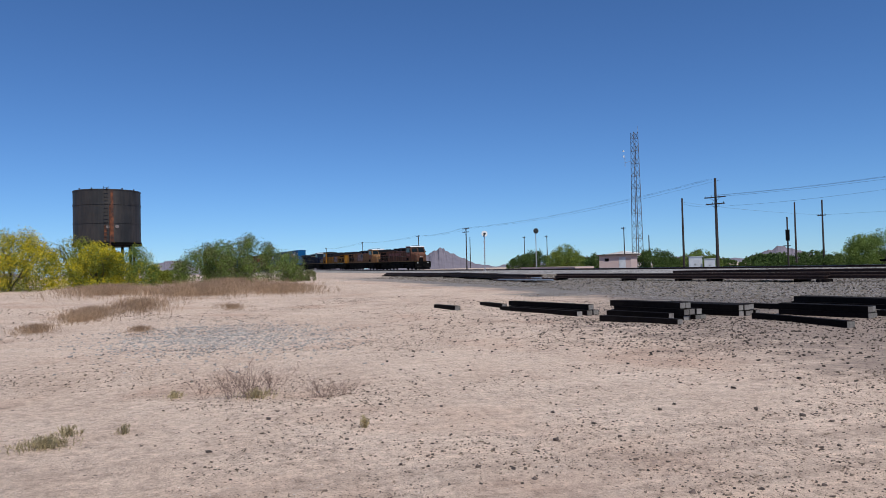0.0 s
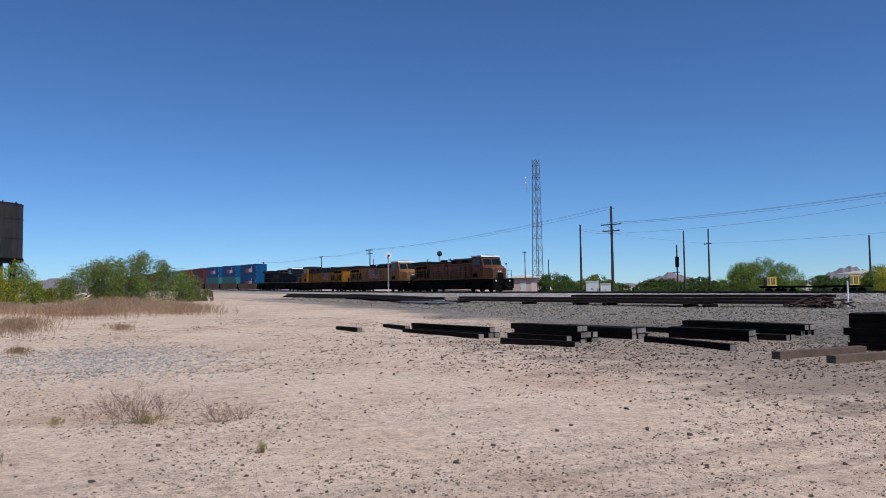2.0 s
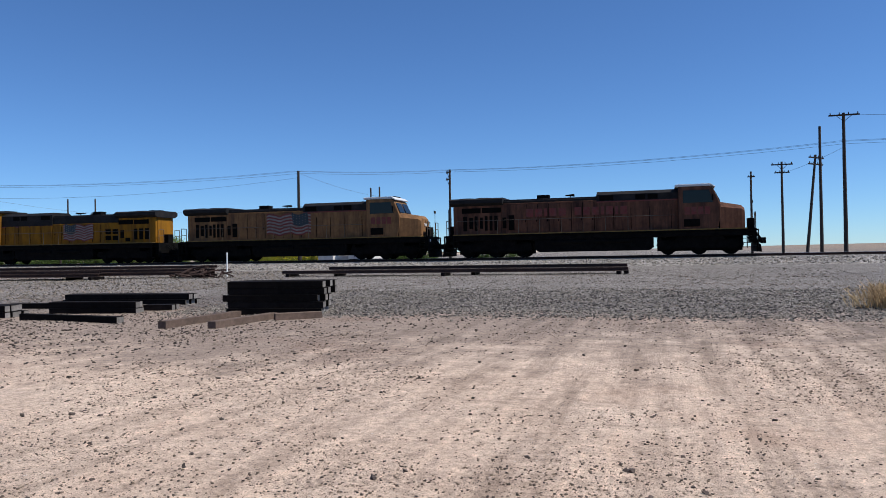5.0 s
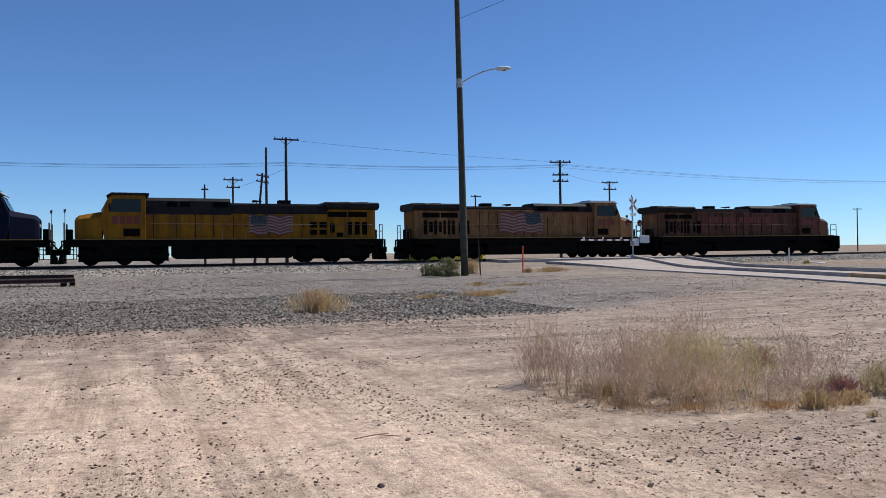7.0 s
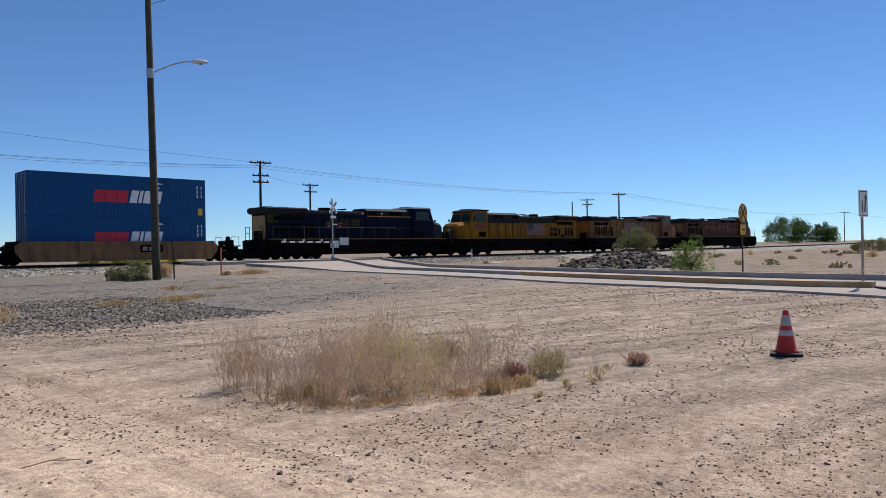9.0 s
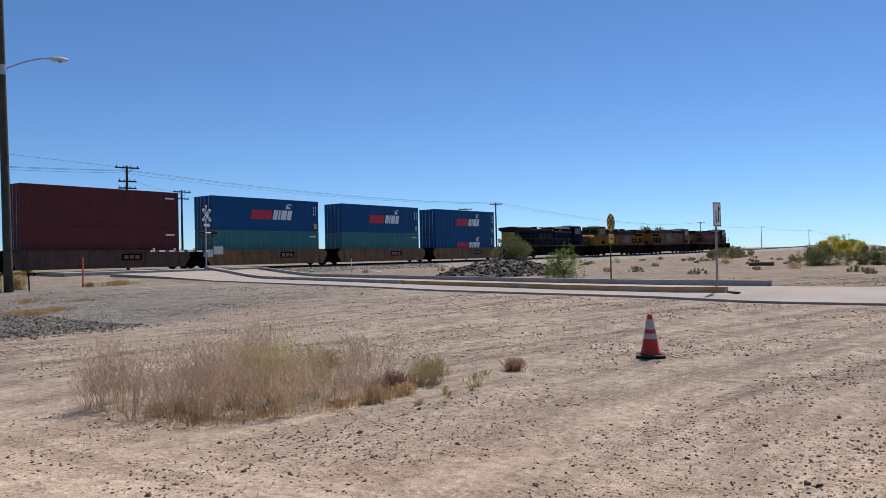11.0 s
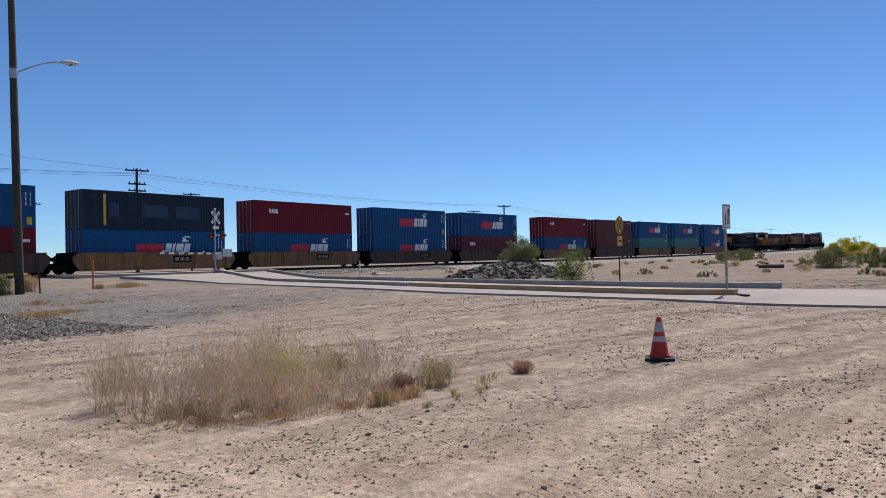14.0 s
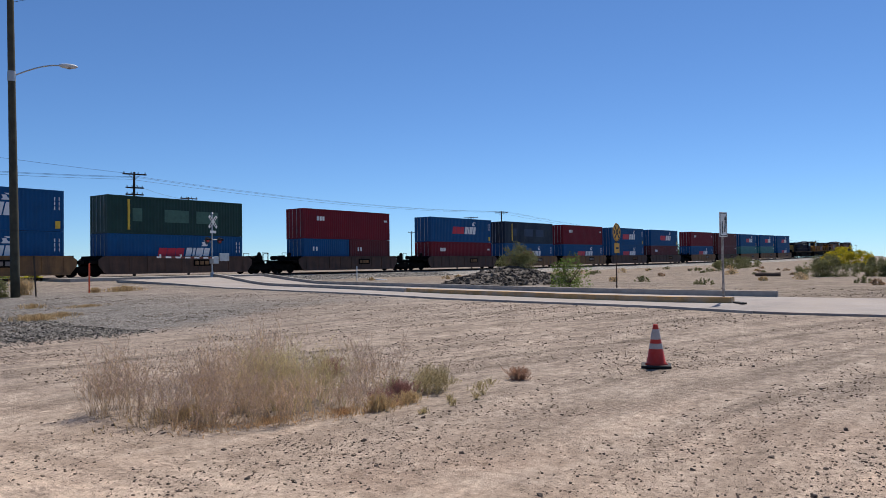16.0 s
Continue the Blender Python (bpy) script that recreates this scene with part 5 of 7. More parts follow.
for off, down in ((-0.9, 0.1), (-0.3, 0.1), (0.9, 0.15)):
    wire(ROUTE[:5], 0.7, off, down)
    wire([ROUTE[4] - Vector((0, 0, 2)), ROUTE[5], ROUTE[6], ROUTE[7] - Vector((0, 0, 2.2)), ROUTE[8] - Vector((0, 0, 0.4)), ROUTE[9], ROUTE[10], ROUTE[11], ROUTE[12], ROUTE[13]], 0.7, off, down)
wire([Vector((-83.5, 67.3, 10.2)), ROUTE[4] - Vector((0, 0, 3.0)), ROUTE[5] - Vector((0, 0, 0.3))], 1.1, 0, 0.4)
wire([Vector((-83.5, 67.3, 10.2)), Vector((-78.8, 87.6, 8.2)), Vector((-35.2, 88, 8.6))], 0.7, 0, 0.2)
wire([ROUTE[5], Vector((-35.2, 88, 9.0))], 0.9, 0, 0.2)
wire([ROUTE[7], ROUTE[8]], 0.4, 0.5, 0.1)
wire([Vector((13.2, 65.5, 9.5)), Vector((10.7, 81, 9.0))], 0.6, 0, 0.1)
wire([ROUTE[8] - Vector((0, 0, 1.0)), Vector((53.5, 74, 10.0))], 0.6, 0, 0.1)

# tall street lamp pole, leaning a little
LX, LY = 17.9, 38.6
lz = ground_z(LX, LY)
lamp = thing("street_lamp", "tall weathered timber pole with a curved steel lamp arm", "street lamp", pose(LX, LY, lz, 0, -1.1, 0))
rings = []
for k in range(13):
    rr = 0.215 - 0.075 * k / 12
    rings.append([(rr * math.cos(a * math.pi / 7), rr * math.sin(a * math.pi / 7), -0.2 + 17.8 * k / 12) for a in range(14)])
part("pole", Mesh().loft(rings, caps=True), POLE_GREEN, lamp, smooth=True)
aim = Vector((0.89, -0.45, 0))
arm_m, last = Mesh(), None
for k in range(9):
    u = k / 8
    p = aim * (0.12 + 2.0 * u) + Vector((0, 0, 11.0 + 0.7 * math.sin(u * 1.5)))
    if last:
        arm_m.tube(last, p, 0.035, n=8)
    last = p
part("lamp_arm", arm_m, GALV, lamp)
part("arm_bracket", Mesh().tube((0, 0, 10.7), (0, 0, 11.2), 0.19, n=14), GALV, lamp)
head = []
for u, w, h in ((0, 0.06, 0.06), (0.12, 0.12, 0.1), (0.4, 0.17, 0.13), (0.7, 0.15, 0.1), (0.85, 0.05, 0.04)):
    c = last + aim * u
    sd = Vector((-aim.y, aim.x, 0))
    head.append([c + sd * w * math.cos(a * math.pi / 5) + Vector((0, 0, h * math.sin(a * math.pi / 5))) for a in range(10)])
part("lamp_head", Mesh().loft(head, caps=True), CABINET, lamp, smooth=True)
part("lens", Mesh().tube(last + aim * 0.45 + Vector((0, 0, -0.14)), last + aim * 0.45 + Vector((0, 0, -0.06)), 0.08, 0.14, n=12), FLAG_WHITE, lamp)
part("conduit", Mesh().tube((0.2, 0, 0), (0.16, 0, 9.0), 0.02, n=6), GALV, lamp)
wire([Vector((LX - 0.3, LY, lz + 14.6)), Vector((LX + 9, LY - 34, lz + 15.5))], 0.3, 0, 0)

# ---- lattice tower, signals, crossing ----


def lattice_tower(x, y, high, w0, w1):
    z = ground_z(x, y)
    T = thing("radio_tower", "slim grey steel lattice radio mast with small antennas", "radio tower", pose(x, y, z))
    corners = [(1, 1), (-1, 1), (-1, -1), (1, -1)]

    def at(c, u):
        w = w0 + (w1 - w0) * u
        return Vector((c[0] * w / 2, c[1] * w / 2, high * u))
    for c in corners:
        part("leg", Mesh().tube(at(c, 0), at(c, 1), 0.06, 0.04, n=6), MAST, T)
    n = 22
    for k in range(n):
        for i in range(4):
            a, c = corners[i], corners[(i + 1) % 4]
            part("brace", Mesh().tube(at(a, k / n), at(c, (k + 1) / n), 0.025, n=4), MAST, T)
            part("brace", Mesh().tube(at(c if k % 2 else a, k / n if k % 2 else (k + 1) / n), at(a if k % 2 else c, (k + 1) / n), 0.025, n=4), MAST, T)
    ant = Mesh().tube((-0.5, -0.5, high * 0.79), (-1.6, -0.8, high * 0.79), 0.03, n=5).tube((-1.6, -0.8, high * 0.76), (-1.6, -0.8, high * 0.84), 0.04, n=6)
    part("antenna", ant, GALV, T)
    for zz in (0.83, 0.87):
        part("antenna", Mesh().box(-2.05, -1.85, -0.9, -0.7, high * zz, high * zz + 0.25), SIGN_WHITE, T)
    part("lightning_rod", Mesh().tube((0.4, 0.4, high), (0.4, 0.4, high + 1.0), 0.02, n=5), GALV, T)


lattice_tower(-100.5, 72.0, 22.2, 1.3, 0.8)


def mast_signal(x, y, high, pale):
    z = ground_z(x, y)
    S = thing("railway_signal", "pale railway signal mast with a round target head" if pale else "railway signal mast with a round black target head", "railway signal", pose(x, y, z, 0, 0, 75))
    part("mast", Mesh().tube((0, 0, 0), (0, 0, high), 0.07, n=10), GALV, S)
    part("base", Mesh().box(-0.3, 0.3, -0.3, 0.3, -0.2, 0.25), CONCRETE, S, bevel=0.02)
    part("target", Mesh().tube((0, -0.24, high), (0, -0.2, high), 0.45, n=24), SIGN_WHITE if pale else SIGN_BLACK, S)
    part("lens_hood", Mesh().tube((0, -0.55, high), (0, -0.24, high), 0.16, n=14), SIGN_BLACK, S)
    part("signal_case", Mesh().box(-0.18, 0.18, -0.2, 0.2, high - 0.25, high + 0.25), SIGN_BLACK, S)
    ld = Mesh()
    for k in range(int(high / 0.35)):
        ld.box(-0.2, 0.2, 0.14, 0.17, 0.3 + k * 0.35, 0.33 + k * 0.35)
    part("ladder", ld, GALV, S)


mast_signal(-101.6, 45.6, 6.0, True)
mast_signal(-112, 59.8, 6.9, False)


def crossing_signal(x, y):
    z = road_z(x, y)
    C = thing("crossing_signal", "level crossing signal with crossbuck, red lamps and lowered gate", "crossing signal", pose(x, y, z, 0, 0, 12))
    part("mast", Mesh().tube((0, 0, 0), (0, 0, 4.75), 0.06, n=12), GALV, C)
    part("base", Mesh().tube((0, 0, -0.1), (0, 0, 0.3), 0.2, 0.12, n=12), GALV, C)
    for a in (45, -45):
        blade = part("crossbuck_blade", Mesh().box(-0.62, 0.62, -0.09 - (0.015 if a > 0 else 0), -0.075 - (0.015 if a > 0 else 0), -0.115, 0.115, pose(0, 0, 4.15, 0, a, 0)), SIGN_WHITE, C)
        for k in (-0.4, -0.22, 0.22, 0.4):
            part("lettering_bar", Mesh().box(k - 0.06, k + 0.06, -0.112, -0.108, -0.06, 0.06, pose(0, 0, 4.15, 0, a, 0)), SIGN_BLACK, blade)
    part("track_sign", Mesh().box(-0.33, 0.33, -0.1, -0.085, 3.28, 3.48), SIGN_WHITE, C)
    part("lamp_bar", Mesh().tube((-0.75, -0.05, 2.8), (0.75, -0.05, 2.8), 0.04, n=8), GALV, C)
    for x0 in (-0.68, 0.68):
        l = part("lamp_backing", Mesh().tube((x0, -0.16, 2.72), (x0, -0.12, 2.72), 0.26, n=20), SIGN_BLACK, C)
        part("lens", Mesh().tube((x0, -0.2, 2.72), (x0, -0.16, 2.72), 0.14, n=16), SIGNAL_RED, l)
        part("visor", Mesh().loft([[(x0 + 0.16 * math.cos(a * math.pi / 8), yy, 2.72 + 0.16 * math.sin(a * math.pi / 8)) for a in range(9)] for yy in (-0.42, -0.16)], closed=False), SIGN_BLACK, l)
    part("bell", Mesh().tube((0, 0, 4.75), (0, 0, 4.9), 0.12, 0.03, n=12), GALV, C)
    part("gate_mechanism", Mesh().box(-0.25, 0.35, -0.35, 0.05, 0.95, 1.5), GALV, C, bevel=0.03)
    part("counterweight", Mesh().box(0.4, 1.5, -0.4, -0.3, 1.15, 1.75), GALV, C, bevel=0.02)
    arm = part("gate_arm", Mesh().box(-6.0, -0.2, -0.36, -0.32, 1.33, 1.45), SIGN_WHITE, C)
    for k in range(6):
        part("red_band", Mesh().box(-5.6 + k * 0.95, -5.2 + k * 0.95, -0.365, -0.315, 1.328, 1.452), STRIPE_RED, arm)
    for k in range(3):
        part("gate_lamp", Mesh().tube((-5.7 + k * 2.0, -0.34, 1.45), (-5.7 + k * 2.0, -0.34, 1.6), 0.07, n=10), SIGN_WHITE, arm)


crossing_signal(36.3, 47.3)


def traffic_sign_disc(x, y, high):
    z = ground_z(x, y)
    S = thing("warning_sign", "round yellow railway crossing warning sign on a steel post", "road sign", pose(x, y, z, 0, 0, -3))
    part("post", Mesh().box(-0.03, 0.03, -0.02, 0.02, -0.2, high), OLD_TIE, S)
    d = part("disc", Mesh().tube((0, -0.05, high - 0.42), (0, -0.03, high - 0.42), 0.40, n=32), SIGN_YELLOW, S)
    part("rim", Mesh().loft([[(r * math.cos(a * math.pi / 16), -0.053, high - 0.42 + r * math.sin(a * math.pi / 16)) for a in range(32)] for r in (0.35, 0.38)]), SIGN_BLACK, d)
    for a in (52, -52):
        part("cross_stroke", Mesh().box(-0.35, 0.35, -0.058, -0.054, -0.04, 0.04, pose(0, 0, high - 0.42, 0, a, 0)), SIGN_BLACK, d)
    for sx in (-1, 1):
        part("lettering_bar", Mesh().box(sx * 0.24 - 0.05, sx * 0.24 + 0.05, -0.058, -0.054, high - 0.5, high - 0.34), SIGN_BLACK, d)
    p = part("plaque", Mesh().box(-0.24, 0.24, -0.05, -0.03, high - 1.36, high - 0.92), SIGN_YELLOW, S)
    part("lettering_bar", Mesh().box(-0.14, 0.14, -0.056, -0.052, high - 1.18, high - 1.1), SIGN_BLACK, p)


traffic_sign_disc(32.1, 13.1, 3.15)


def keep_right_sign(x, y, high):
    z = road_z(x, y)
    S = thing("keep_right_sign", "white rectangular traffic sign on a perforated steel post", "road sign", pose(x, y, z, 0, 0, -14))
    part("post", Mesh().box(-0.035, 0.035, -0.025, 0.025, -0.1, high), WEATHERED_POST, S)
    b = part("board", Mesh().box(-0.24, 0.24, -0.05, -0.03, high - 0.8, high), SIGN_WHITE, S, bevel=0.008)
    part("board_rim", Mesh().box(-0.21, 0.21, -0.053, -0.0505, high - 0.05, high - 0.03).box(-0.21, 0.21, -0.053, -0.0505, high - 0.77, high - 0.75).box(-0.21, -0.19, -0.053, -0.0505, high - 0.77, high - 0.03).box(0.19, 0.21, -0.053, -0.0505, high - 0.77, high - 0.03), SIGN_BLACK, b)
    part("arrow", Mesh().add([(0.03, -0.056, high - 0.65), (0.1, -0.056, high - 0.65), (0.14, -0.056, high - 0.25), (0.18, -0.056, high - 0.25), (0.11, -0.056, high - 0.1), (0.04, -0.056, high - 0.25), (0.08, -0.056, high - 0.25)], [(0, 1, 2, 6), (5, 3, 4)]), SIGN_BLACK, b)
    part("divider", Mesh().add([(-0.1, -0.056, high - 0.7), (-0.04, -0.056, high - 0.7), (-0.06, -0.056, high - 0.3), (-0.1, -0.056, high - 0.3)], [(0, 1, 2, 3)]), SIGN_BLACK, b)
    part("base_plate", Mesh().box(-0.15, 0.15, -0.15, 0.15, -0.05, 0.02), RUBBER, S)


keep_right_sign(25.01, 6.57, 2.9)
bent = solid("rubber_strip", Mesh().box(-0.35, 0.35, -0.09, 0.09, 0, 0.05), RUBBER, "black rubber strip lying on the asphalt", "rubber strip", pose(24.3, 5.9, road_z(24.3, 5.9) + 0.005, 0, 0, 35), bevel=0.02)


def traffic_cone(x, y, high=0.68):
    z = ground_z(x, y)
    C = thing("traffic_cone", "dirty orange traffic cone with two pale collars on sand", "traffic cone", pose(x, y, z + 0.012, 0, 0, 20))
    part("base", Mesh().box(-0.23, 0.23, -0.23, 0.23, 0, 0.04), RUBBER, C, bevel=0.015)

    def ring(zz, grow=0.0):
        r = 0.155 + (0.035 - 0.155) * (zz - 0.04) / (high - 0.04) + grow
        return [(r * math.cos(a * math.pi / 14), r * math.sin(a * math.pi / 14), zz) for a in range(28)]
    part("body", Mesh().loft([[(0.19 * math.cos(a * math.pi / 14), 0.19 * math.sin(a * math.pi / 14), 0.04) for a in range(28)], ring(0.07), ring(high * 0.5), ring(high - 0.02), [(0.03 * math.cos(a * math.pi / 14), 0.03 * math.sin(a * math.pi / 14), high) for a in range(28)]], caps=True), CONE_ORANGE, C, smooth=True)
    part("collar", Mesh().loft([ring(0.29, 0.004), ring(0.375, 0.004)]), CONE_WHITE, C, smooth=True)
    part("collar", Mesh().loft([ring(0.44, 0.004), ring(0.60, 0.004)]), CONE_WHITE, C, smooth=True)


traffic_cone(11.74, 4.15)

# ---- water tank and buildings ----


def water_tank(x, y):
    z = ground_z(x, y)
    T = thing("water_tank", "old black riveted steel water tank with rust streaks on legs", "water tank", pose(x, y, z, 0, 0, 3))
    r, z0, z1, n = 3.12, 4.2, 9.35, 48

    def ring(rr, zz):
        return [(rr * math.cos(a * 2 * math.pi / n), rr * math.sin(a * 2 * math.pi / n), zz) for a in range(n)]
    part("shell", Mesh().loft([ring(r, z0), ring(r, (z0 + z1) / 2), ring(r, z1), ring(r - 0.06, z1 + 0.02), ring(r - 0.08, z1 - 0.5)], caps=True), TANK, T, smooth=False)
    for zz in (z0, z0 + 1.83, z0 + 3.66, z1 - 0.1):
        part("hoop", Mesh().loft([ring(r + 0.005, zz), ring(r + 0.03, zz), ring(r + 0.03, zz + 0.1), ring(r + 0.005, zz + 0.1)]), TANK, T)
    part("floor_plate", Mesh().loft([ring(r - 0.1, z0 - 0.35), ring(r + 0.1, z0 - 0.3), ring(r + 0.1, z0 - 0.02)], caps=True), BLACK, T)
    for k in range(8):
        a = k * math.pi / 4 + 0.2
        part("leg", Mesh().box(-0.14, 0.14, -0.14, 0.14, -0.2, z0 - 0.3, pose(2.5 * math.cos(a), 2.5 * math.sin(a), 0)), BLACK, T)
    lad = Mesh().box(r + 0.1, r + 0.14, -0.32, -0.28, z0 - 1, z1 + 0.25).box(r + 0.1, r + 0.14, 0.1, 0.14, z0 - 1, z1 + 0.25)
    for k in range(18):
        lad.box(r + 0.1, r + 0.13, -0.28, 0.1, z0 - 0.9 + k * 0.36, z0 - 0.86 + k * 0.36)
    part("ladder", lad, TANK, T)

    def patch(a0, a1, za, zb, off=0.035):
        return Mesh().loft([[((r + off) * math.cos(a), (r + off) * math.sin(a), zz) for a in np.linspace(a0, a1, 4)] for zz in (za, zb)], closed=False)
    part("rust_streak", patch(0.10, 0.18, z0, z1 - 0.15), TANK_RUST, T)
    part("rust_streak", patch(-0.10, -0.02, z0, z0 + 1.6), TANK_RUST, T)
    part("downpipe", Mesh().tube((r + 0.1, 0.25, z0 - 0.5), (r + 0.1, 0.25, z1 - 1.6), 0.06, n=8), TANK_RUST, T)
    for a in (0.02, 0.28):
        part("round_plate", Mesh().tube((r * math.cos(a), r * math.sin(a), z0 + 1.5), ((r + 0.06) * math.cos(a), (r + 0.06) * math.sin(a), z0 + 1.5), 0.17, n=16), FLAG_WHITE, T)
    for k in range(5):
        a = -0.9 + k * 0.45
        part("rim_bracket", Mesh().box(-0.12, 0.12, -0.06, 0.06, 0, 0.12, pose(r * math.cos(a), r * math.sin(a), z1)), TANK, T)


water_tank(-81.9, -4.65)


def hut(x, y):
    z = ground_z(x, y)
    H = thing("trackside_hut", "small pink-grey rendered hut with a dark flat roof", "hut", pose(x, y, z, 0, 0, 42))
    part("wall", Mesh().box(-2.3, 2.3, -1.9, 1.9, -0.2, 2.3), WALL_PINK, H, bevel=0.02)
    part("roof", Mesh().box(-2.6, 2.6, -2.2, 2.2, 2.3, 2.48), ROOF, H, bevel=0.02)
    d = part("door", Mesh().box(0.6, 1.5, -1.94, -1.89, 0, 2.0), CABINET, H)
    part("door_handle", Mesh().box(0.68, 0.74, -1.99, -1.94, 0.95, 1.1), BLACK, d)
    part("vent", Mesh().box(-1.5, -0.9, -1.93, -1.89, 1.5, 1.9), GRILLE, H)
    part("plinth", Mesh().box(-2.35, 2.35, -1.95, 1.95, -0.2, 0.15), CONCRETE, H)


hut(-92.0, 62.5)


def cabinet(x, y, w, h, turn):
    z = ground_z(x, y)
    C = thing("signal_cabinet", "grey steel railway equipment cabinet on a concrete base", "cabinet", pose(x, y, z, 0, 0, turn), group="trackside cabinets")
    part("body", Mesh().box(-w / 2, w / 2, -0.6, 0.6, 0.15, h), CABINET, C, bevel=0.02)
    part("roof", Mesh().box(-w / 2 - 0.06, w / 2 + 0.06, -0.66, 0.66, h, h + 0.07), CABINET, C)
    part("base", Mesh().box(-w / 2 - 0.1, w / 2 + 0.1, -0.7, 0.7, -0.2, 0.15), CONCRETE, C)
    for s in (-1, 1):
        d = part("door", Mesh().box(min(0, s * (w / 2 - 0.05)) + 0.02, max(0, s * (w / 2 - 0.05)) - 0.02, -0.625, -0.6, 0.25, h - 0.1), CABINET, C)
        part("handle", Mesh().box(s * 0.06 - 0.02, s * 0.06 + 0.02, -0.66, -0.625, h * 0.45, h * 0.55), BLACK, d)


cabinet(-72.6, 60.2, 1.5, 1.75, 48)
cabinet(-70.6, 60.6, 1.2, 1.45, 48)
lowwall = thing("loading_dock", "long low pale concrete loading dock behind the track", "loading dock")
for k in range(6):
    x = -121 + k * 3.1
    part("dock_section", Mesh().box(x, x + 3.06, 61.5, 65, ground_z(x, 62) - 0.3, ground_z(x, 62) + 0.75), WALL_PINK, lowwall, bevel=0.03)
board = thing("relay_board", "dark trackside relay box mounted on a timber post", "relay box", pose(-72.5, 74.6, ground_z(-72.5, 74.6), 0, 0, 45))
part("post", Mesh().tube((0, 0, -0.2), (0, 0, 6.6), 0.11, 0.09, n=8), POLE_WOOD, board)
part("box", Mesh().box(-0.24, 0.24, -0.35, -0.05, 3.6, 5.0), BLACK, board, bevel=0.03)
part("bracket", Mesh().box(-0.55, 0.3, -0.3, 0.1, 2.9, 3.0), BLACK, board)


def trailer(x, y, w, d, h, lift, turn, label):
    z = ground_z(x, y)
    T = thing("box_trailer", label, "trailer", pose(x, y, z, 0, 0, turn), group="parked trailers")
    part("body", Mesh().box(-w / 2, w / 2, -d / 2, d / 2, lift, lift + h), WALL_WHITE, T, bevel=0.03)
    part("frame", Mesh().box(-w / 2, w / 2, -d / 2 + 0.1, d / 2 - 0.1, lift - 0.18, lift), BLACK, T)
    for s in (-1, 1):
        part("corner_post", Mesh().box(s * (w / 2) - 0.05, s * (w / 2) + 0.05, -d / 2 - 0.02, -d / 2 + 0.05, lift, lift + h), CABINET, T)
    for k in range(1, 4):
        part("panel_seam", Mesh().box(-w / 2 + w * k / 4 - 0.015, -w / 2 + w * k / 4 + 0.015, -d / 2 - 0.012, -d / 2, lift + 0.05, lift + h - 0.05), CABINET, T)
    if lift > 0.4:
        for sx in (-0.8, 0.8):
            for sy in (-1, 1):
                wh = part("wheel", Mesh().tube((sx, sy * (d / 2 - 0.3), 0.4), (sx, sy * (d / 2 - 0.05), 0.4), 0.4, n=18), RUBBER, T)
                part("rim", Mesh().tube((sx, sy * (d / 2 - 0.06), 0.4), (sx, sy * (d / 2 - 0.04), 0.4), 0.2, n=12), GALV, wh)
    else:
        for sx in (-w / 2 + 0.3, w / 2 - 0.3):
            part("block", Mesh().box(sx - 0.2, sx + 0.2, -d / 2 + 0.1, d / 2 - 0.1, -0.1, lift - 0.18), CONCRETE, T)


trailer(-31.6, 75.4, 3.6, 2.6, 2.5, 0.5, 68, "white sheet-metal box trailer parked on sand")
trailer(-35.6, 75.5, 2.9, 2.4, 1.65, 0.22, 68, "low grey-white metal box set on blocks")
flat = thing("flat_wagon", "low empty flat wagon with yellow slatted end frames", "flat wagon", pose(-47, 66.5, ground_z(-47, 66.5), 0, 0, 3))
part("deck", Mesh().box(-5, 5, -1.4, 1.4, 0.85, 1.05), BLACK, flat)
for x in (-4.6, 4.0):
    e = part("end_frame", Mesh().box(x, x + 0.12, -0.8, 0.8, 1.05, 1.15).box(x, x + 0.12, -0.8, 0.8, 1.85, 1.95), MARK_YELLOW, flat)
    for k in range(4):
        part("slat", Mesh().box(x, x + 0.1, -0.78 + k * 0.43, -0.52 + k * 0.43, 1.15, 1.85), MARK_YELLOW if k % 2 else FLAG_WHITE, e)
for x in (-3.5, 3.5):
    b = Mesh()
    wheelset(b, x - 0.8, 0.42)
    wheelset(b, x + 0.8, 0.42)
    part("bogie", b, BLACK, flat)


def far_house(x, y, w, d, h, turn, wallm):
    z = ground_z(x, y)
    H = thing("low_house", "low pale flat-roofed desert house among trees", "house", pose(x, y, z, 0, 0, turn), group="distant houses")
    part("wall", Mesh().box(-w / 2, w / 2, -d / 2, d / 2, -0.3, h), wallm, H)
    part("roof", Mesh().prism([(-w / 2 - 0.4, h), (w / 2 + 0.4, h), (0, h + 1.0)], -d / 2 - 0.3, d / 2 + 0.3), WALL_WHITE, H)
    for k in range(3):
        x0 = -w / 2 + (k + 0.5) * w / 3
        wd = part("window", Mesh().box(x0 - 0.6, x0 + 0.6, -d / 2 - 0.03, -d / 2 + 0.01, 1.0, 2.1), GLASS, H)
        part("sill", Mesh().box(x0 - 0.7, x0 + 0.7, -d / 2 - 0.1, -d / 2, 0.92, 1.0), wallm, wd)


far_house(-170, 118, 12, 7, 3.0, 40, WALL_WHITE)
far_house(-92, 150, 14, 8, 3.2, 40, WALL_WHITE)
far_house(-60, 140, 16, 8, 3.0, 30, WALL_PINK)

# ---- hills on the horizon ----


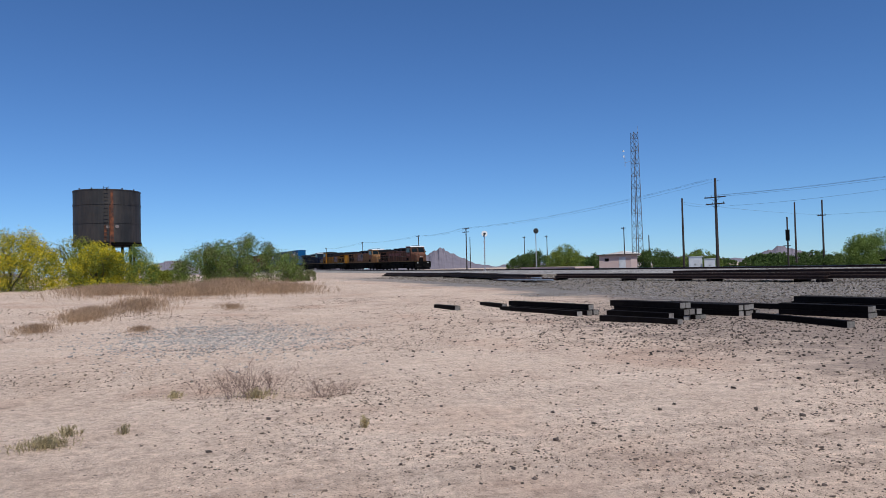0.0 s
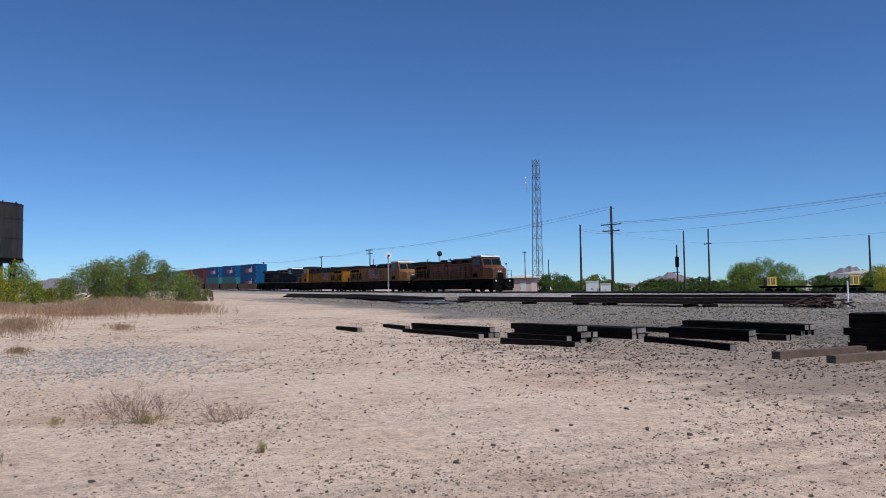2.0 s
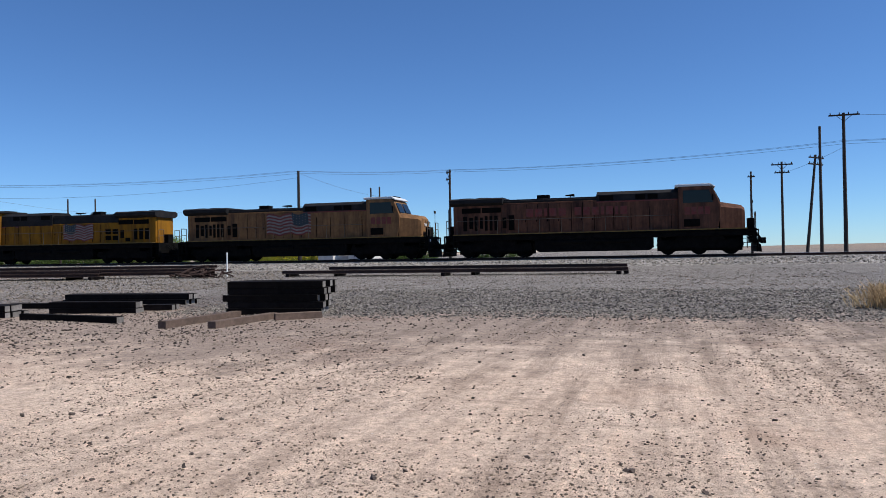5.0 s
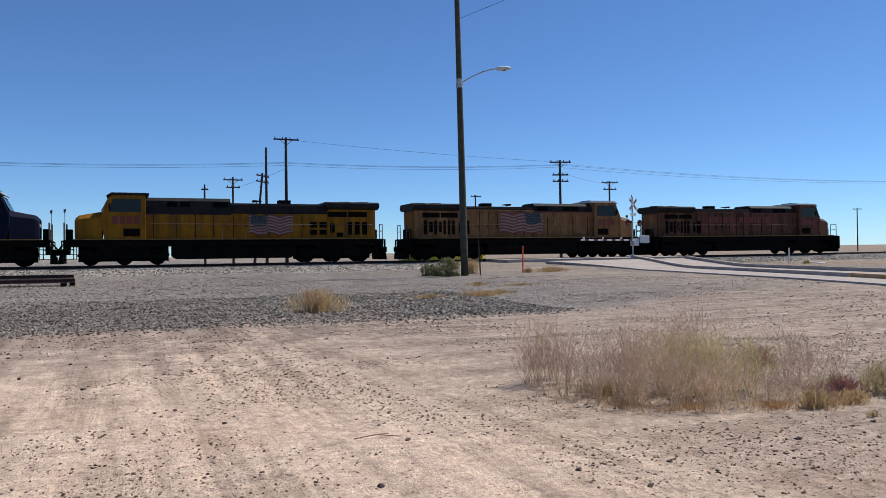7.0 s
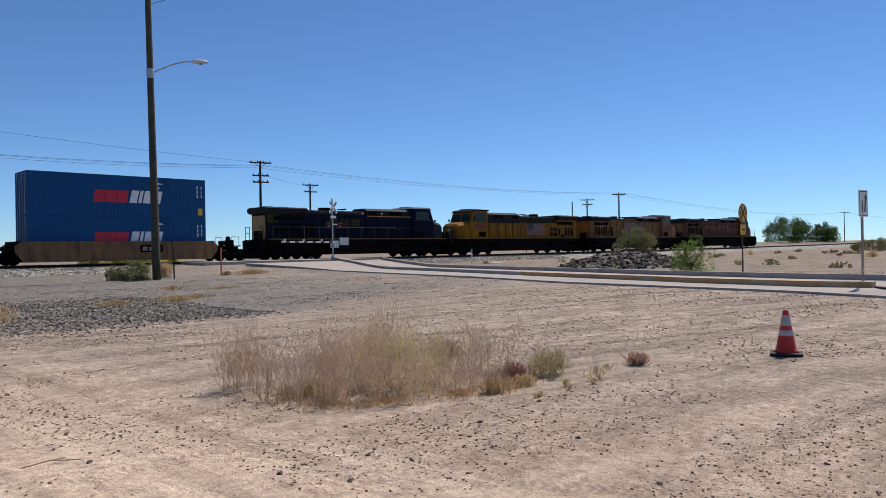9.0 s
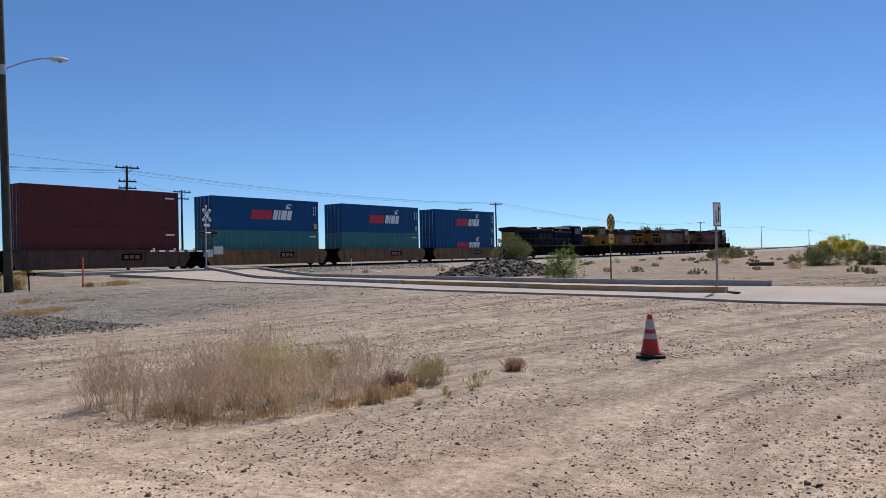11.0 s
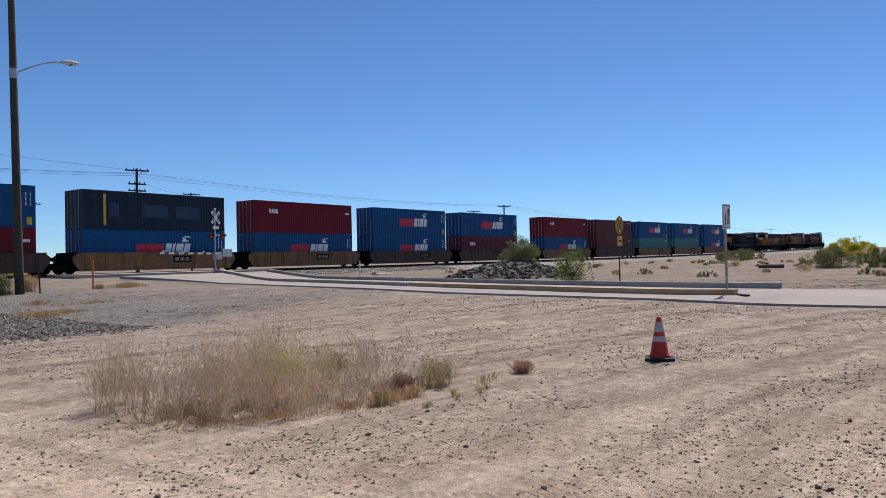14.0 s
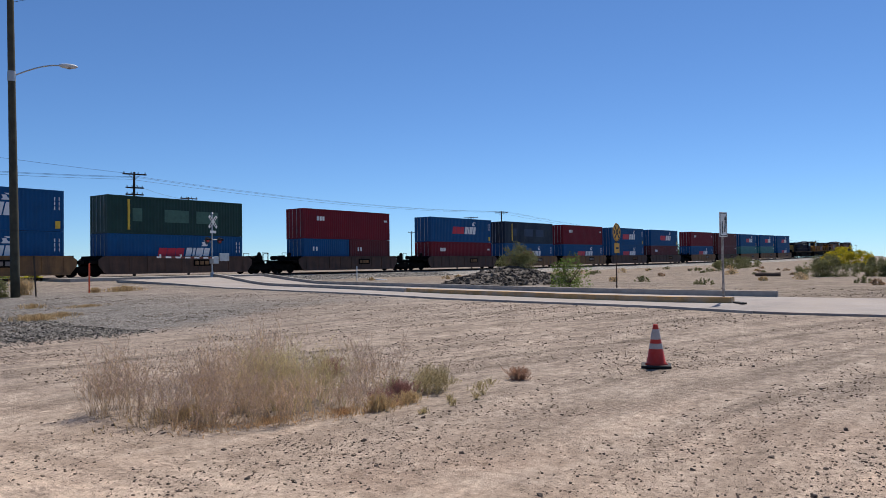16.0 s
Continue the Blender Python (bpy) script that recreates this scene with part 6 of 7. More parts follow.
def ridge(name, az0, az1, dist, peaks, floor, seed):
    """A chain of far hills; peaks: azimuth, height, half width in degrees."""
    rings = []
    for a in np.arange(az0, az1, 0.12):
        h = floor * (0.6 + 0.6 * noise.noise((a * 0.5, seed, 0)) + 0.35 * noise.noise((a * 1.9, seed, 3)))
        for pa, ph, pw in peaks:
            h = max(h, ph * (1 - abs(a - pa) / pw) * (1 + 0.16 * noise.noise((a * 3, seed, 7)) + 0.07 * noise.noise((a * 11, seed, 9))))
        h = max(h, 3)
        col = []
        for k, (dd, u) in enumerate(((-260, -0.06), (-170, 0.3), (-90, 0.62), (-20, 0.9), (0, 1.0), (200, 0.4))):
            w = 1 + 0.12 * noise.noise((a * 4, k * 3.3, seed))
            r = dist + dd * 1.5
            col.append((-r * math.sin(radians(a)), r * math.cos(radians(a)), h * u * w))
        rings.append(col)
    solid(name, Mesh().loft(rings, closed=False), MOUNTAIN, "hazy bare brown desert hills on the horizon", "hills", kind="structure")


ridge("backdrop_hills", 26, 108, 3500, [(69.2, 100, 3.4), (70.2, 62, 4.0), (82, 80, 6.5), (89, 68, 4), (44.6, 66, 3.2), (50.5, 42, 4), (33, 80, 3.5), (58, 42, 3)], 30, 2.0)

# ---- plants ----
npr = np.random.RandomState(11)


def leaf_cloud(centres, radii, count, size, flat=0.85, droop=0.0, stretch=1.6):
    """Small leaf blades scattered through overlapping clumps, denser towards their skins."""
    centres, radii = np.array(centres, float), np.array(radii, float)
    pick = npr.choice(len(centres), count, p=radii ** 2 / (radii ** 2).sum())
    d = npr.normal(size=(count, 3))
    d /= np.linalg.norm(d, axis=1)[:, None]
    r = radii[pick] * (0.35 + 0.65 * npr.rand(count) ** 0.5) * (1 + 0.18 * npr.normal(size=count))
    p = centres[pick] + d * r[:, None] * [1, 1, flat]
    p[:, 2] -= droop * npr.rand(count)
    a = npr.normal(size=(count, 3))
    a /= np.linalg.norm(a, axis=1)[:, None]
    b = np.cross(a, npr.normal(size=(count, 3)))
    b /= np.linalg.norm(b, axis=1)[:, None]
    s = size * (0.6 + 0.8 * npr.rand(count))[:, None]
    a, b = a * s * stretch * 0.5, b * s * 0.5
    v = np.stack([p - a, p + b * 0.8, p + a, p - b * 0.8], 1).reshape(-1, 3)
    m = Mesh()
    m.v = v.tolist()
    m.f = [(4 * i, 4 * i + 1, 4 * i + 2, 4 * i + 3) for i in range(count)]
    return m


def limbs(height, spread, n, seed, r=0.1, low=0.15):
    """A short trunk that forks into crooked limbs; also gives their tips."""
    g = random.Random(seed)
    m, tips = Mesh(), []
    fork = Vector((g.uniform(-0.1, 0.1), g.uniform(-0.1, 0.1), height * low))
    m.tube((0, 0, -0.2), fork, r * 1.3, r, n=7)
    for k in range(n):
        a = 2 * math.pi * (k + g.uniform(-0.3, 0.3)) / n
        p, d = fork.copy(), Vector((math.cos(a) * spread / height, math.sin(a) * spread / height, 1)).normalized()
        rr = r * 0.7
        seg = height / 5.5
        for j in range(4):
            q = p + (d + Vector((g.uniform(-0.35, 0.35), g.uniform(-0.35, 0.35), g.uniform(-0.15, 0.25)))).normalized() * seg
            m.tube(p, q, rr, rr * 0.7, n=5)
            tips.append(q)
            if j > 0:
                t = q + Vector((g.uniform(-1, 1), g.uniform(-1, 1), g.uniform(0, 0.8))).normalized() * seg * 0.9
                m.tube(q, t, rr * 0.5, rr * 0.2, n=4)
                tips.append(t)
            p, rr = q, rr * 0.7
    return m, tips


def tree(x, y, high, wide, leaf, label, count=4000, size=0.16, name="tree", bloom=None, bloom_share=0.5, deep=None, turn=0, low=0.12, category="tree", z=None, dense=1.0):
    """A desert tree: forked trunk, crown of leaf clumps, ragged outline."""
    seed = int(abs(x * 13 + y * 7)) + 3
    g = random.Random(seed)
    gz = ground_z(x, y) if z is None else z
    T = thing(name, label, category, pose(x, y, gz, 0, 0, turn), group="desert trees and bushes")
    deep = deep or wide
    m, tips = limbs(high * 0.9, wide * 0.42, 6, seed, r=0.035 * high ** 0.9, low=low)
    part("trunk", m, BARK, T)
    cs, rs = [], []
    n = int(20 + wide * 4)
    for k in range(n):
        a, u = g.uniform(0, 2 * math.pi), g.random() ** 0.5
        px, py = math.cos(a) * u * wide * 0.45, math.sin(a) * u * deep * 0.45
        top = high * (1 - 0.55 * u ** 2.2) * g.uniform(0.78, 1.0)
        rr = high * g.uniform(0.10, 0.2)
        for zz in np.arange(max(low * high * 1.2, rr * 0.8), top - rr * 0.5, rr * 1.7):
            if g.random() < 0.72 * dense:
                cs.append((px + g.uniform(-0.3, 0.3) * rr, py + g.uniform(-0.3, 0.3) * rr, zz))
                rs.append(rr * g.uniform(0.7, 1.1))
        cs.append((px, py, top - rr * 0.7))
        rs.append(rr * 0.8)
    fine = 0.58 if size > 0.1 else 0.8
    size, count = size * fine, int(count * (2.0 if size > 0.1 else 1.3))
    share = int(count * (1 - (bloom_share if bloom else 0)))
    part("crown", leaf_cloud(cs, rs, share, size, 0.9, 0.1 * high), leaf, T)
    if bloom:
        idx = [i for i in range(len(cs)) if g.random() < 0.6] or [0]
        part("blossom", leaf_cloud([cs[i] for i in idx], [rs[i] * 1.06 for i in idx], count - share, size * 0.85, 0.9), bloom, T)
    return T


BLOOM = "palo verde bush covered in yellow blossom on sand"
tree(-67.5, -11.0, 5.5, 9.0, LEAF_OLIVE, BLOOM, 14000, 0.17, "palo_verde_bush", LEAF_YELLOW, 0.6, low=0.05, category="bush")
tree(-75.5, -7.0, 5.8, 6.0, LEAF_OLIVE, "olive green palo verde bush in front of the tank", 7000, 0.17, "palo_verde_bush", LEAF_YELLOW, 0.15, low=0.05, category="bush")
tree(-69.5, -4.6, 4.3, 6.0, LEAF_OLIVE, BLOOM, 10000, 0.16, "palo_verde_bush", LEAF_YELLOW, 0.5, low=0.04, category="bush")
tree(-70.5, -2.4, 4.0, 5.6, LEAF_GREEN, "green mesquite bush with a little yellow blossom", 7000, 0.15, "mesquite_bush", LEAF_YELLOW, 0.12, low=0.04, category="bush")
tree(-72.0, 7.3, 5.1, 12.8, LEAF_GREEN, "wide green mesquite bush with sparse dry branches", 20000, 0.17, "mesquite_bush", LEAF_GREY, 0.35, deep=6, turn=90, low=0.05, category="bush")
tree(-77, 0.6, 1.5, 4.0, LEAF_OLIVE, "low olive desert bush beside dry grass", 4000, 0.16, "desert_bush", low=0.05, category="bush")
tree(-74.5, 13.2, 1.6, 4.0, LEAF_GREY, "low dry desert bush beside the track", 2500, 0.16, "desert_bush", low=0.05, category="bush")
# beyond the track
FAR = "green desert tree standing beyond the railway track"
tree(-158, 84, 5.0, 9, LEAF_DARK, FAR, 4500, 0.3)
tree(-168, 86, 4.2, 9, LEAF_DARK, FAR, 4000, 0.3)
tree(-148, 88, 4.0, 9, LEAF_GREEN, FAR, 4000, 0.3)
tree(-137, 80, 5.8, 8.5, LEAF_GREEN, FAR, 5500, 0.28, bloom=LEAF_OLIVE, bloom_share=0.3)
tree(-131, 84, 3.6, 7, LEAF_DARK, FAR, 3500, 0.3)
tree(-98.5, 74, 4.2, 7, LEAF_DARK, FAR, 5000, 0.22)
tree(-93, 78, 3.4, 7, LEAF_GREEN, FAR, 4500, 0.24)
tree(-68.3, 86, 5.3, 12.5, LEAF_GREEN, "broad green mesquite tree with a rounded crown beyond the track", 11000, 0.22, "mesquite_tree", low=0.2)
tree(-48, 86, 5.1, 10.0, LEAF_OLIVE, "yellow-green palo verde tree beyond the track", 8000, 0.2, "palo_verde_tree", LEAF_YELLOW, 0.35)
tree(-42.5, 87, 4.6, 5.0, LEAF_OLIVE, "thin yellow-green palo verde tree beyond the track", 3500, 0.2, "palo_verde_tree", LEAF_YELLOW, 0.3, dense=0.7)
tree(-55, 92, 3.8, 8, LEAF_GREEN, FAR, 4000, 0.25)
tree(-30.2, 86, 5.7, 8.0, LEAF_DARK, "dark dense green tree beyond the track", 7000, 0.22)
tree(-38, 96, 3.6, 8, LEAF_DARK, FAR, 3500, 0.25)
tree(-24, 104, 4.4, 8, LEAF_DARK, FAR, 3500, 0.25)
tree(31, 76, 3.7, 7.5, LEAF_GREEN, "green tree with yellow blossom beyond the track", 6000, 0.2, bloom=LEAF_YELLOW, bloom_share=0.25)
tree(38, 84, 2.6, 8, LEAF_OLIVE, FAR, 3500, 0.22, bloom=LEAF_YELLOW, bloom_share=0.4)
hedge_spots = [(-116, 88, 2.8), (-110, 92, 3.0), (-104, 90, 2.6), (-90, 88, 2.9), (-86, 93, 3.3), (-80, 90, 2.6), (-76, 96, 3.2), (-84, 82, 2.2), (-62, 96, 3.0), (-58, 104, 3.4), (-50, 106, 3.0), (-124, 98, 3.0), (-44, 104, 2.8), (-72, 104, 3.4), (-98, 98, 3.4)]
for hx, hy, hh in hedge_spots:
    tree(hx, hy, hh * 0.85, 9.5, LEAF_DARK, "low green scrub in a belt beyond the track", 3200, 0.27, "scrub_bush", low=0.05, category="bush")
tree(247, 86, 9.3, 17, LEAF_DARK, "large dark green trees far along the line", 5000, 0.5, z=3.5)
tree(252, 77, 6.7, 10, LEAF_DARK, "large dark green trees far along the line", 3000, 0.5, z=3.5)
# scrub to the side of the road
tree(45.7, 25.9, 2.2, 3.4, LEAF_GREY, "grey-green creosote bush on dark rubble", 3500, 0.11, "creosote_bush", low=0.05, category="bush", z=1.35)
tree(36.8, 17.6, 2.15, 2.8, LEAF_GREEN, "small green desert shrub beside the kerb", 1900, 0.08, "desert_shrub", low=0.1, category="bush", dense=0.8)
tree(69.8, 10.0, 2.1, 5.2, LEAF_GREY, "rounded grey-green desert bush on sand", 4500, 0.12, "desert_bush", low=0.03, category="bush")
tree(70.5, 5.6, 1.5, 3.6, LEAF_GREY, "rounded grey-green desert bush on sand", 3000, 0.12, "desert_bush", low=0.03, category="bush")
tree(92, 8.0, 1.9, 6, LEAF_GREY, "rounded grey-green desert bush on sand", 3000, 0.15, "desert_bush", low=0.03, category="bush")
tree(96, 2.0, 2.2, 7, LEAF_GREY, "rounded grey-green desert bush on sand", 3000, 0.15, "desert_bush", low=0.03, category="bush")
tree(149, 18, 3.6, 10, LEAF_OLIVE, "palo verde in full yellow bloom far off", 5000, 0.28, "palo_verde_tree", LEAF_YELLOW, 0.75, low=0.05)
tree(150, 6, 3.0, 9, LEAF_GREEN, "green palo verde far off on sand", 3500, 0.28, "palo_verde_tree", LEAF_YELLOW, 0.3, low=0.05)
tree(120, 30, 1.8, 7, LEAF_GREY, "rounded grey-green desert bush on sand", 2500, 0.18, "desert_bush", low=0.03, category="bush")
tree(135, 33, 2.0, 9, LEAF_GREY, "rounded grey-green desert bush on sand", 2500, 0.18, "desert_bush", low=0.03, category="bush")
for k in range(70):
    x = rng.uniform(44, 130)
    y = rng.uniform(4, track_y(x) - 9) if x < 110 else rng.uniform(0, 30)
    h = rng.uniform(0.25, 0.75)
    tree(x, y, h, h * rng.uniform(1.6, 2.6), rng.choice([LEAF_GREY, STRAW, STRAW_PINK, LEAF_GREY]), "small dry desert shrub dotted over the sand", 320, 0.08, "dry_shrub", low=0.05, category="bush")
tree(17.1, 39.4, 1.25, 1.7, LEAF_GREY, "grey-green weed clump at the foot of the lamp pole", 2600, 0.07, "weed_clump", low=0.05, category="bush")
tree(16.2, 39.9, 0.9, 1.1, LEAF_GREY, "grey-green weed clump at the foot of the lamp pole", 1800, 0.07, "weed_clump", low=0.05, category="bush")


def weeds(name, spots, label, material, blade=0.006, kind="stuff", category="weeds", lean=0.28, forks=5, seed=1):
    """Dry stalks with side twigs; spots: x, y, radius x, radius y, height, count."""
    g = np.random.RandomState(seed)
    V, F = [], []

    def blades(p, q, w):
        d = q - p
        s = np.cross(d, g.normal(size=d.shape))
        s /= np.linalg.norm(s, axis=1)[:, None] + 1e-9
        s = s * w
        n0 = sum(len(v) for v in V)
        V.append(np.stack([p - s, p + s, q + s * 0.35, q - s * 0.35], 1).reshape(-1, 3))
        F.extend([(n0 + 4 * i, n0 + 4 * i + 1, n0 + 4 * i + 2, n0 + 4 * i + 3) for i in range(len(p))])
    for x, y, rx, ry, h, n in spots:
        a, u = g.rand(n) * 2 * np.pi, np.minimum(1.25, np.abs(g.normal(size=n)) * 0.52)
        px, py = x + rx * u * np.cos(a), y + ry * u * np.sin(a)
        p = np.stack([px, py, [ground_z(i, j) - 0.01 for i, j in zip(px, py)]], 1)
        hh = h * (0.45 + 0.6 * g.rand(n)) * (1 - 0.3 * u ** 2)
        d = np.stack([g.normal(size=n) * lean + 0.25 * np.cos(a) * u, g.normal(size=n) * lean + 0.25 * np.sin(a) * u, np.ones(n)], 1)
        mid = p + d * hh[:, None] * 0.5
        top = mid + (d + np.stack([g.normal(size=n), g.normal(size=n), np.zeros(n)], 1) * 0.2) * hh[:, None] * 0.5
        blades(p, mid, blade)
        blades(mid, top, blade * 0.8)
        for k in range(forks):
            u2 = (0.35 + 0.6 * g.rand(n))[:, None]
            b = p + (top - p) * u2
            e = b + np.stack([g.normal(size=n) * 0.5, g.normal(size=n) * 0.5, 0.5 + 0.6 * g.rand(n)], 1) * hh[:, None] * 0.24
            blades(b, e, blade * 0.75)
    m = Mesh()
    m.v, m.f = np.concatenate(V).tolist(), F
    return solid(name, m, material, label, category, kind=kind)


def forked_weeds(name, spots, label, stem_mat, head_mat, seed, head=0.013, stems=5, leaves=0.0):
    """Thin stalks that fan out from roots and fork into fine twigs with seed heads; spots: x, y, radius x, radius y, height, roots."""
    g = np.random.RandomState(seed)
    sv, hv = [], []

    def blade(store, p, q, w0, w1):
        d = q - p
        side = np.cross(d, g.normal(size=d.shape))
        side /= np.linalg.norm(side, axis=1)[:, None] + 1e-9
        store.append(np.stack([p - side * w0, p + side * w0, q + side * w1, q - side * w1], 1).reshape(-1, 3))
    for x, y, rx, ry, h, n in spots:
        a, u = g.rand(n) * 2 * np.pi, np.sqrt(g.rand(n)) * (0.85 + 0.3 * g.rand(n))
        px, py = np.repeat(x + rx * u * np.cos(a), stems), np.repeat(y + ry * u * np.sin(a), stems)
        m = n * stems
        tall = np.repeat(h * (0.6 + 0.45 * g.rand(n)), stems) * (0.7 + 0.35 * g.rand(m))
        p = np.stack([px + 0.02 * g.normal(size=m), py + 0.02 * g.normal(size=m), [ground_z(i, j) - 0.01 for i, j in zip(px, py)]], 1)
        fan = np.stack([g.normal(size=m) * 0.24, g.normal(size=m) * 0.24, np.ones(m)], 1)
        knots = [p]
        for k in range(4):
            fan = fan + np.stack([g.normal(size=m) * 0.09, g.normal(size=m) * 0.09, np.zeros(m)], 1)
            knots.append(knots[-1] + fan * (tall / 4)[:, None])
        for k in range(4):
            blade(sv, knots[k], knots[k + 1], 0.0026 - 0.0005 * k, 0.0021 - 0.0005 * k)
        for k in range(9):
            u = 1.3 + 2.6 * g.rand(m)
            i = np.minimum(3, u.astype(int))
            f = (u - i)[:, None]
            lo = np.stack(knots)[i, np.arange(m)]
            hi = np.stack(knots)[i + 1, np.arange(m)]
            b = lo + (hi - lo) * f
            e = b + np.stack([g.normal(size=m) * 0.5, g.normal(size=m) * 0.5, 0.6 + 0.5 * g.rand(m)], 1) * (tall * 0.17)[:, None]
            blade(sv, b, e, 0.0015, 0.0009)
            for w in (0.55, 1.0):
                c = b + (e - b) * w
                o = np.stack([g.normal(size=m), g.normal(size=m), 0.6 + g.rand(m)], 1) * head * 0.7
                blade(hv, c - o * 0.5, c + o, head * 0.30, head * 0.12)
        if leaves:
            for k in range(4):
                c = p + (knots[2] - p) * g.rand(m)[:, None] * leaves
                o = g.normal(size=(m, 3)) * 0.016
                blade(hv, c, c + o, 0.004, 0.001)

    def joined(store):
        me = Mesh()
        v = np.concatenate(store)
        me.v, me.f = v.tolist(), [(i, i + 1, i + 2, i + 3) for i in range(0, len(v), 4)]
        return me
    W = thing(name, label, "weeds", kind="stuff")
    part("stalks", joined(sv), stem_mat, W)
    part("seed_heads", joined(hv), head_mat, W)
    return W


# the weed patch in the open sand
STALK = leaf_mat("reddish_dry_stalk", (0.50, 0.365, 0.245), 0.45, 0.4)
RUSSET = leaf_mat("russet_dead_leaves", (0.55, 0.36, 0.21), 0.4, 0.4)
RED_WEED = leaf_mat("red_purple_weed", (0.34, 0.17, 0.155), 0.35, 0.35)
forked_weeds("tall_dry_weeds", [(5.1, 8.1, 0.5, 0.55, 0.80, 36), (5.0, 7.2, 0.45, 0.5, 0.62, 22), (5.1, 6.5, 0.35, 0.35, 0.5, 12)], "tall dry pinkish brown weeds in a patch on sand", STALK, STRAW_MAUVE, 2)
forked_weeds("tall_dry_weeds", [(5.75, 7.2, 0.45, 0.75, 0.78, 44), (6.3, 7.75, 0.45, 0.45, 0.88, 24), (5.8, 6.3, 0.5, 0.35, 0.6, 26), (6.5, 5.95, 0.45, 0.3, 0.5, 18)], "tall dry mauve-headed weeds in a patch on sand", STALK, STRAW_MAUVE, 3)
forked_weeds("greenish_weeds", [(6.45, 6.85, 0.6, 0.6, 0.70, 66), (6.6, 7.3, 0.35, 0.4, 0.74, 16)], "tall greenish straw weeds in a patch on sand", STRAW_GREEN, STRAW_GREEN, 4, head=0.014)
forked_weeds("mauve_weeds", [(7.0, 8.0, 0.3, 0.3, 0.98, 12), (7.85, 6.75, 0.42, 0.3, 0.72, 18)], "mauve seed heads on tall thin dry weeds", STALK, STRAW_MAUVE, 5)
weeds("russet_undergrowth", [(5.0, 6.75, 0.5, 0.5, 0.06, 240), (5.6, 6.3, 0.7, 0.35, 0.06, 320), (6.4, 5.95, 0.6, 0.3, 0.07, 260), (7.0, 5.8, 0.35, 0.22, 0.09, 140)], "low russet dead leaves under the weeds", RUSSET, 0.005, seed=6, lean=0.8)
weeds("straw_grass", [(6.75, 5.72, 0.26, 0.16, 0.2, 260), (7.35, 5.75, 0.28, 0.14, 0.16, 200), (5.2, 7.3, 0.8, 0.6, 0.14, 360)], "short straw-coloured grass under the weeds", STRAW, 0.005, seed=7)
weeds("red_weeds", [(7.05, 5.95, 0.2, 0.16, 0.22, 150), (7.65, 6.1, 0.3, 0.18, 0.22, 220), (8.5, 8.2, 0.22, 0.2, 0.28, 260)], "low reddish purple weeds in the dry patch", RED_WEED, 0.0045, seed=8)
forked_weeds("olive_weed", [(8.1, 5.95, 0.3, 0.26, 0.36, 34), (7.75, 6.35, 0.16, 0.14, 0.22, 10)], "small olive dry weed at the end of the patch", STRAW_GREEN, STRAW_GREEN, 9, head=0.012, leaves=1.0)
weeds("green_tufts", [(7.9, 5.1, 0.05, 0.05, 0.14, 26), (7.45, 5.15, 0.05, 0.05, 0.11, 26), (7.6, 5.3, 0.06, 0.06, 0.12, 26), (6.85, 5.15, 0.12, 0.06, 0.09, 40), (8.6, 5.5, 0.2, 0.14, 0.12, 50), (9.0, 5.6, 0.2, 0.1, 0.10, 40), (8.2, 5.2, 0.05, 0.05, 0.1, 20), (8.8, 6.1, 0.2, 0.15, 0.10, 40)], "small olive weed tufts on sand", STRAW_GREEN, 0.0045, seed=10)
weeds("round_tuft", [(9.6, 5.45, 0.13, 0.13, 0.19, 320)], "small round pinkish dry tuft on sand", leaf_mat("pinkish_tuft", (0.45, 0.27, 0.19), 0.35, 0.35), 0.004, seed=11, lean=0.5)
# elsewhere
weeds("dry_bush", [(5.15, 21.1, 0.75, 0.6, 0.62, 380)], "lone straw-coloured dry bush on dark gravel", STRAW, 0.012, seed=9, forks=6)
weeds("dry_grass_patch", [(9.9, 24.2, 0.8, 0.5, 0.16, 200), (12.0, 24.4, 1.0, 0.6, 0.2, 380), (13.2, 25.2, 0.7, 0.4, 0.16, 200), (24.2, 39.4, 1.3, 0.7, 0.3, 500), (22.6, 39.6, 0.3, 0.3, 0.3, 120), (19.2, 40.6, 0.5, 0.5, 0.9, 200), (16.2, 29, 1.5, 0.6, 0.1, 250), (14.8, 30.5, 0.7, 0.5, 0.2, 120)], "low straw-yellow grass tufts on grey gravel", STRAW, 0.014, seed=10)
weeds("brown_grass_bank", [(-50, 2.5, 8, 5, 0.7, 4200), (-50, 7.6, 7, 2.8, 0.6, 2400), (-55, -3, 8, 4, 0.7, 2600), (-37, -0.8, 6, 1.6, 0.4, 1500), (-33, -2.5, 4, 1.4, 0.35, 900), (-60, 5, 6, 6, 0.8, 2400)], "broad bank of dry reddish brown grass before bushes", STRAW_PINK, 0.009, seed=11, forks=5)
weeds("brown_grass_tufts", [(-30.5, -2.6, 2.8, 1.0, 0.32, 1200), (-26, -3.5, 2.0, 0.7, 0.25, 600), (-24, -0.5, 1.2, 0.5, 0.18, 250), (-34, 3, 3, 0.8, 0.2, 500)], "dry brown grass tufts scattered over the sand", STRAW_PINK, 0.007, seed=12, forks=4)
weeds("bare_shrub", [(-10.2, 1.1, 0.1, 0.1, 0.5, 30), (-10.25, 0.85, 0.1, 0.1, 0.42, 20), (-10.3, 1.4, 0.1, 0.1, 0.4, 18), (-10.4, 0.55, 0.06, 0.06, 0.36, 8)], "bare twiggy dead shrub on sand", TWIG, 0.0032, seed=13, lean=0.6, forks=12, kind="", category="shrub")
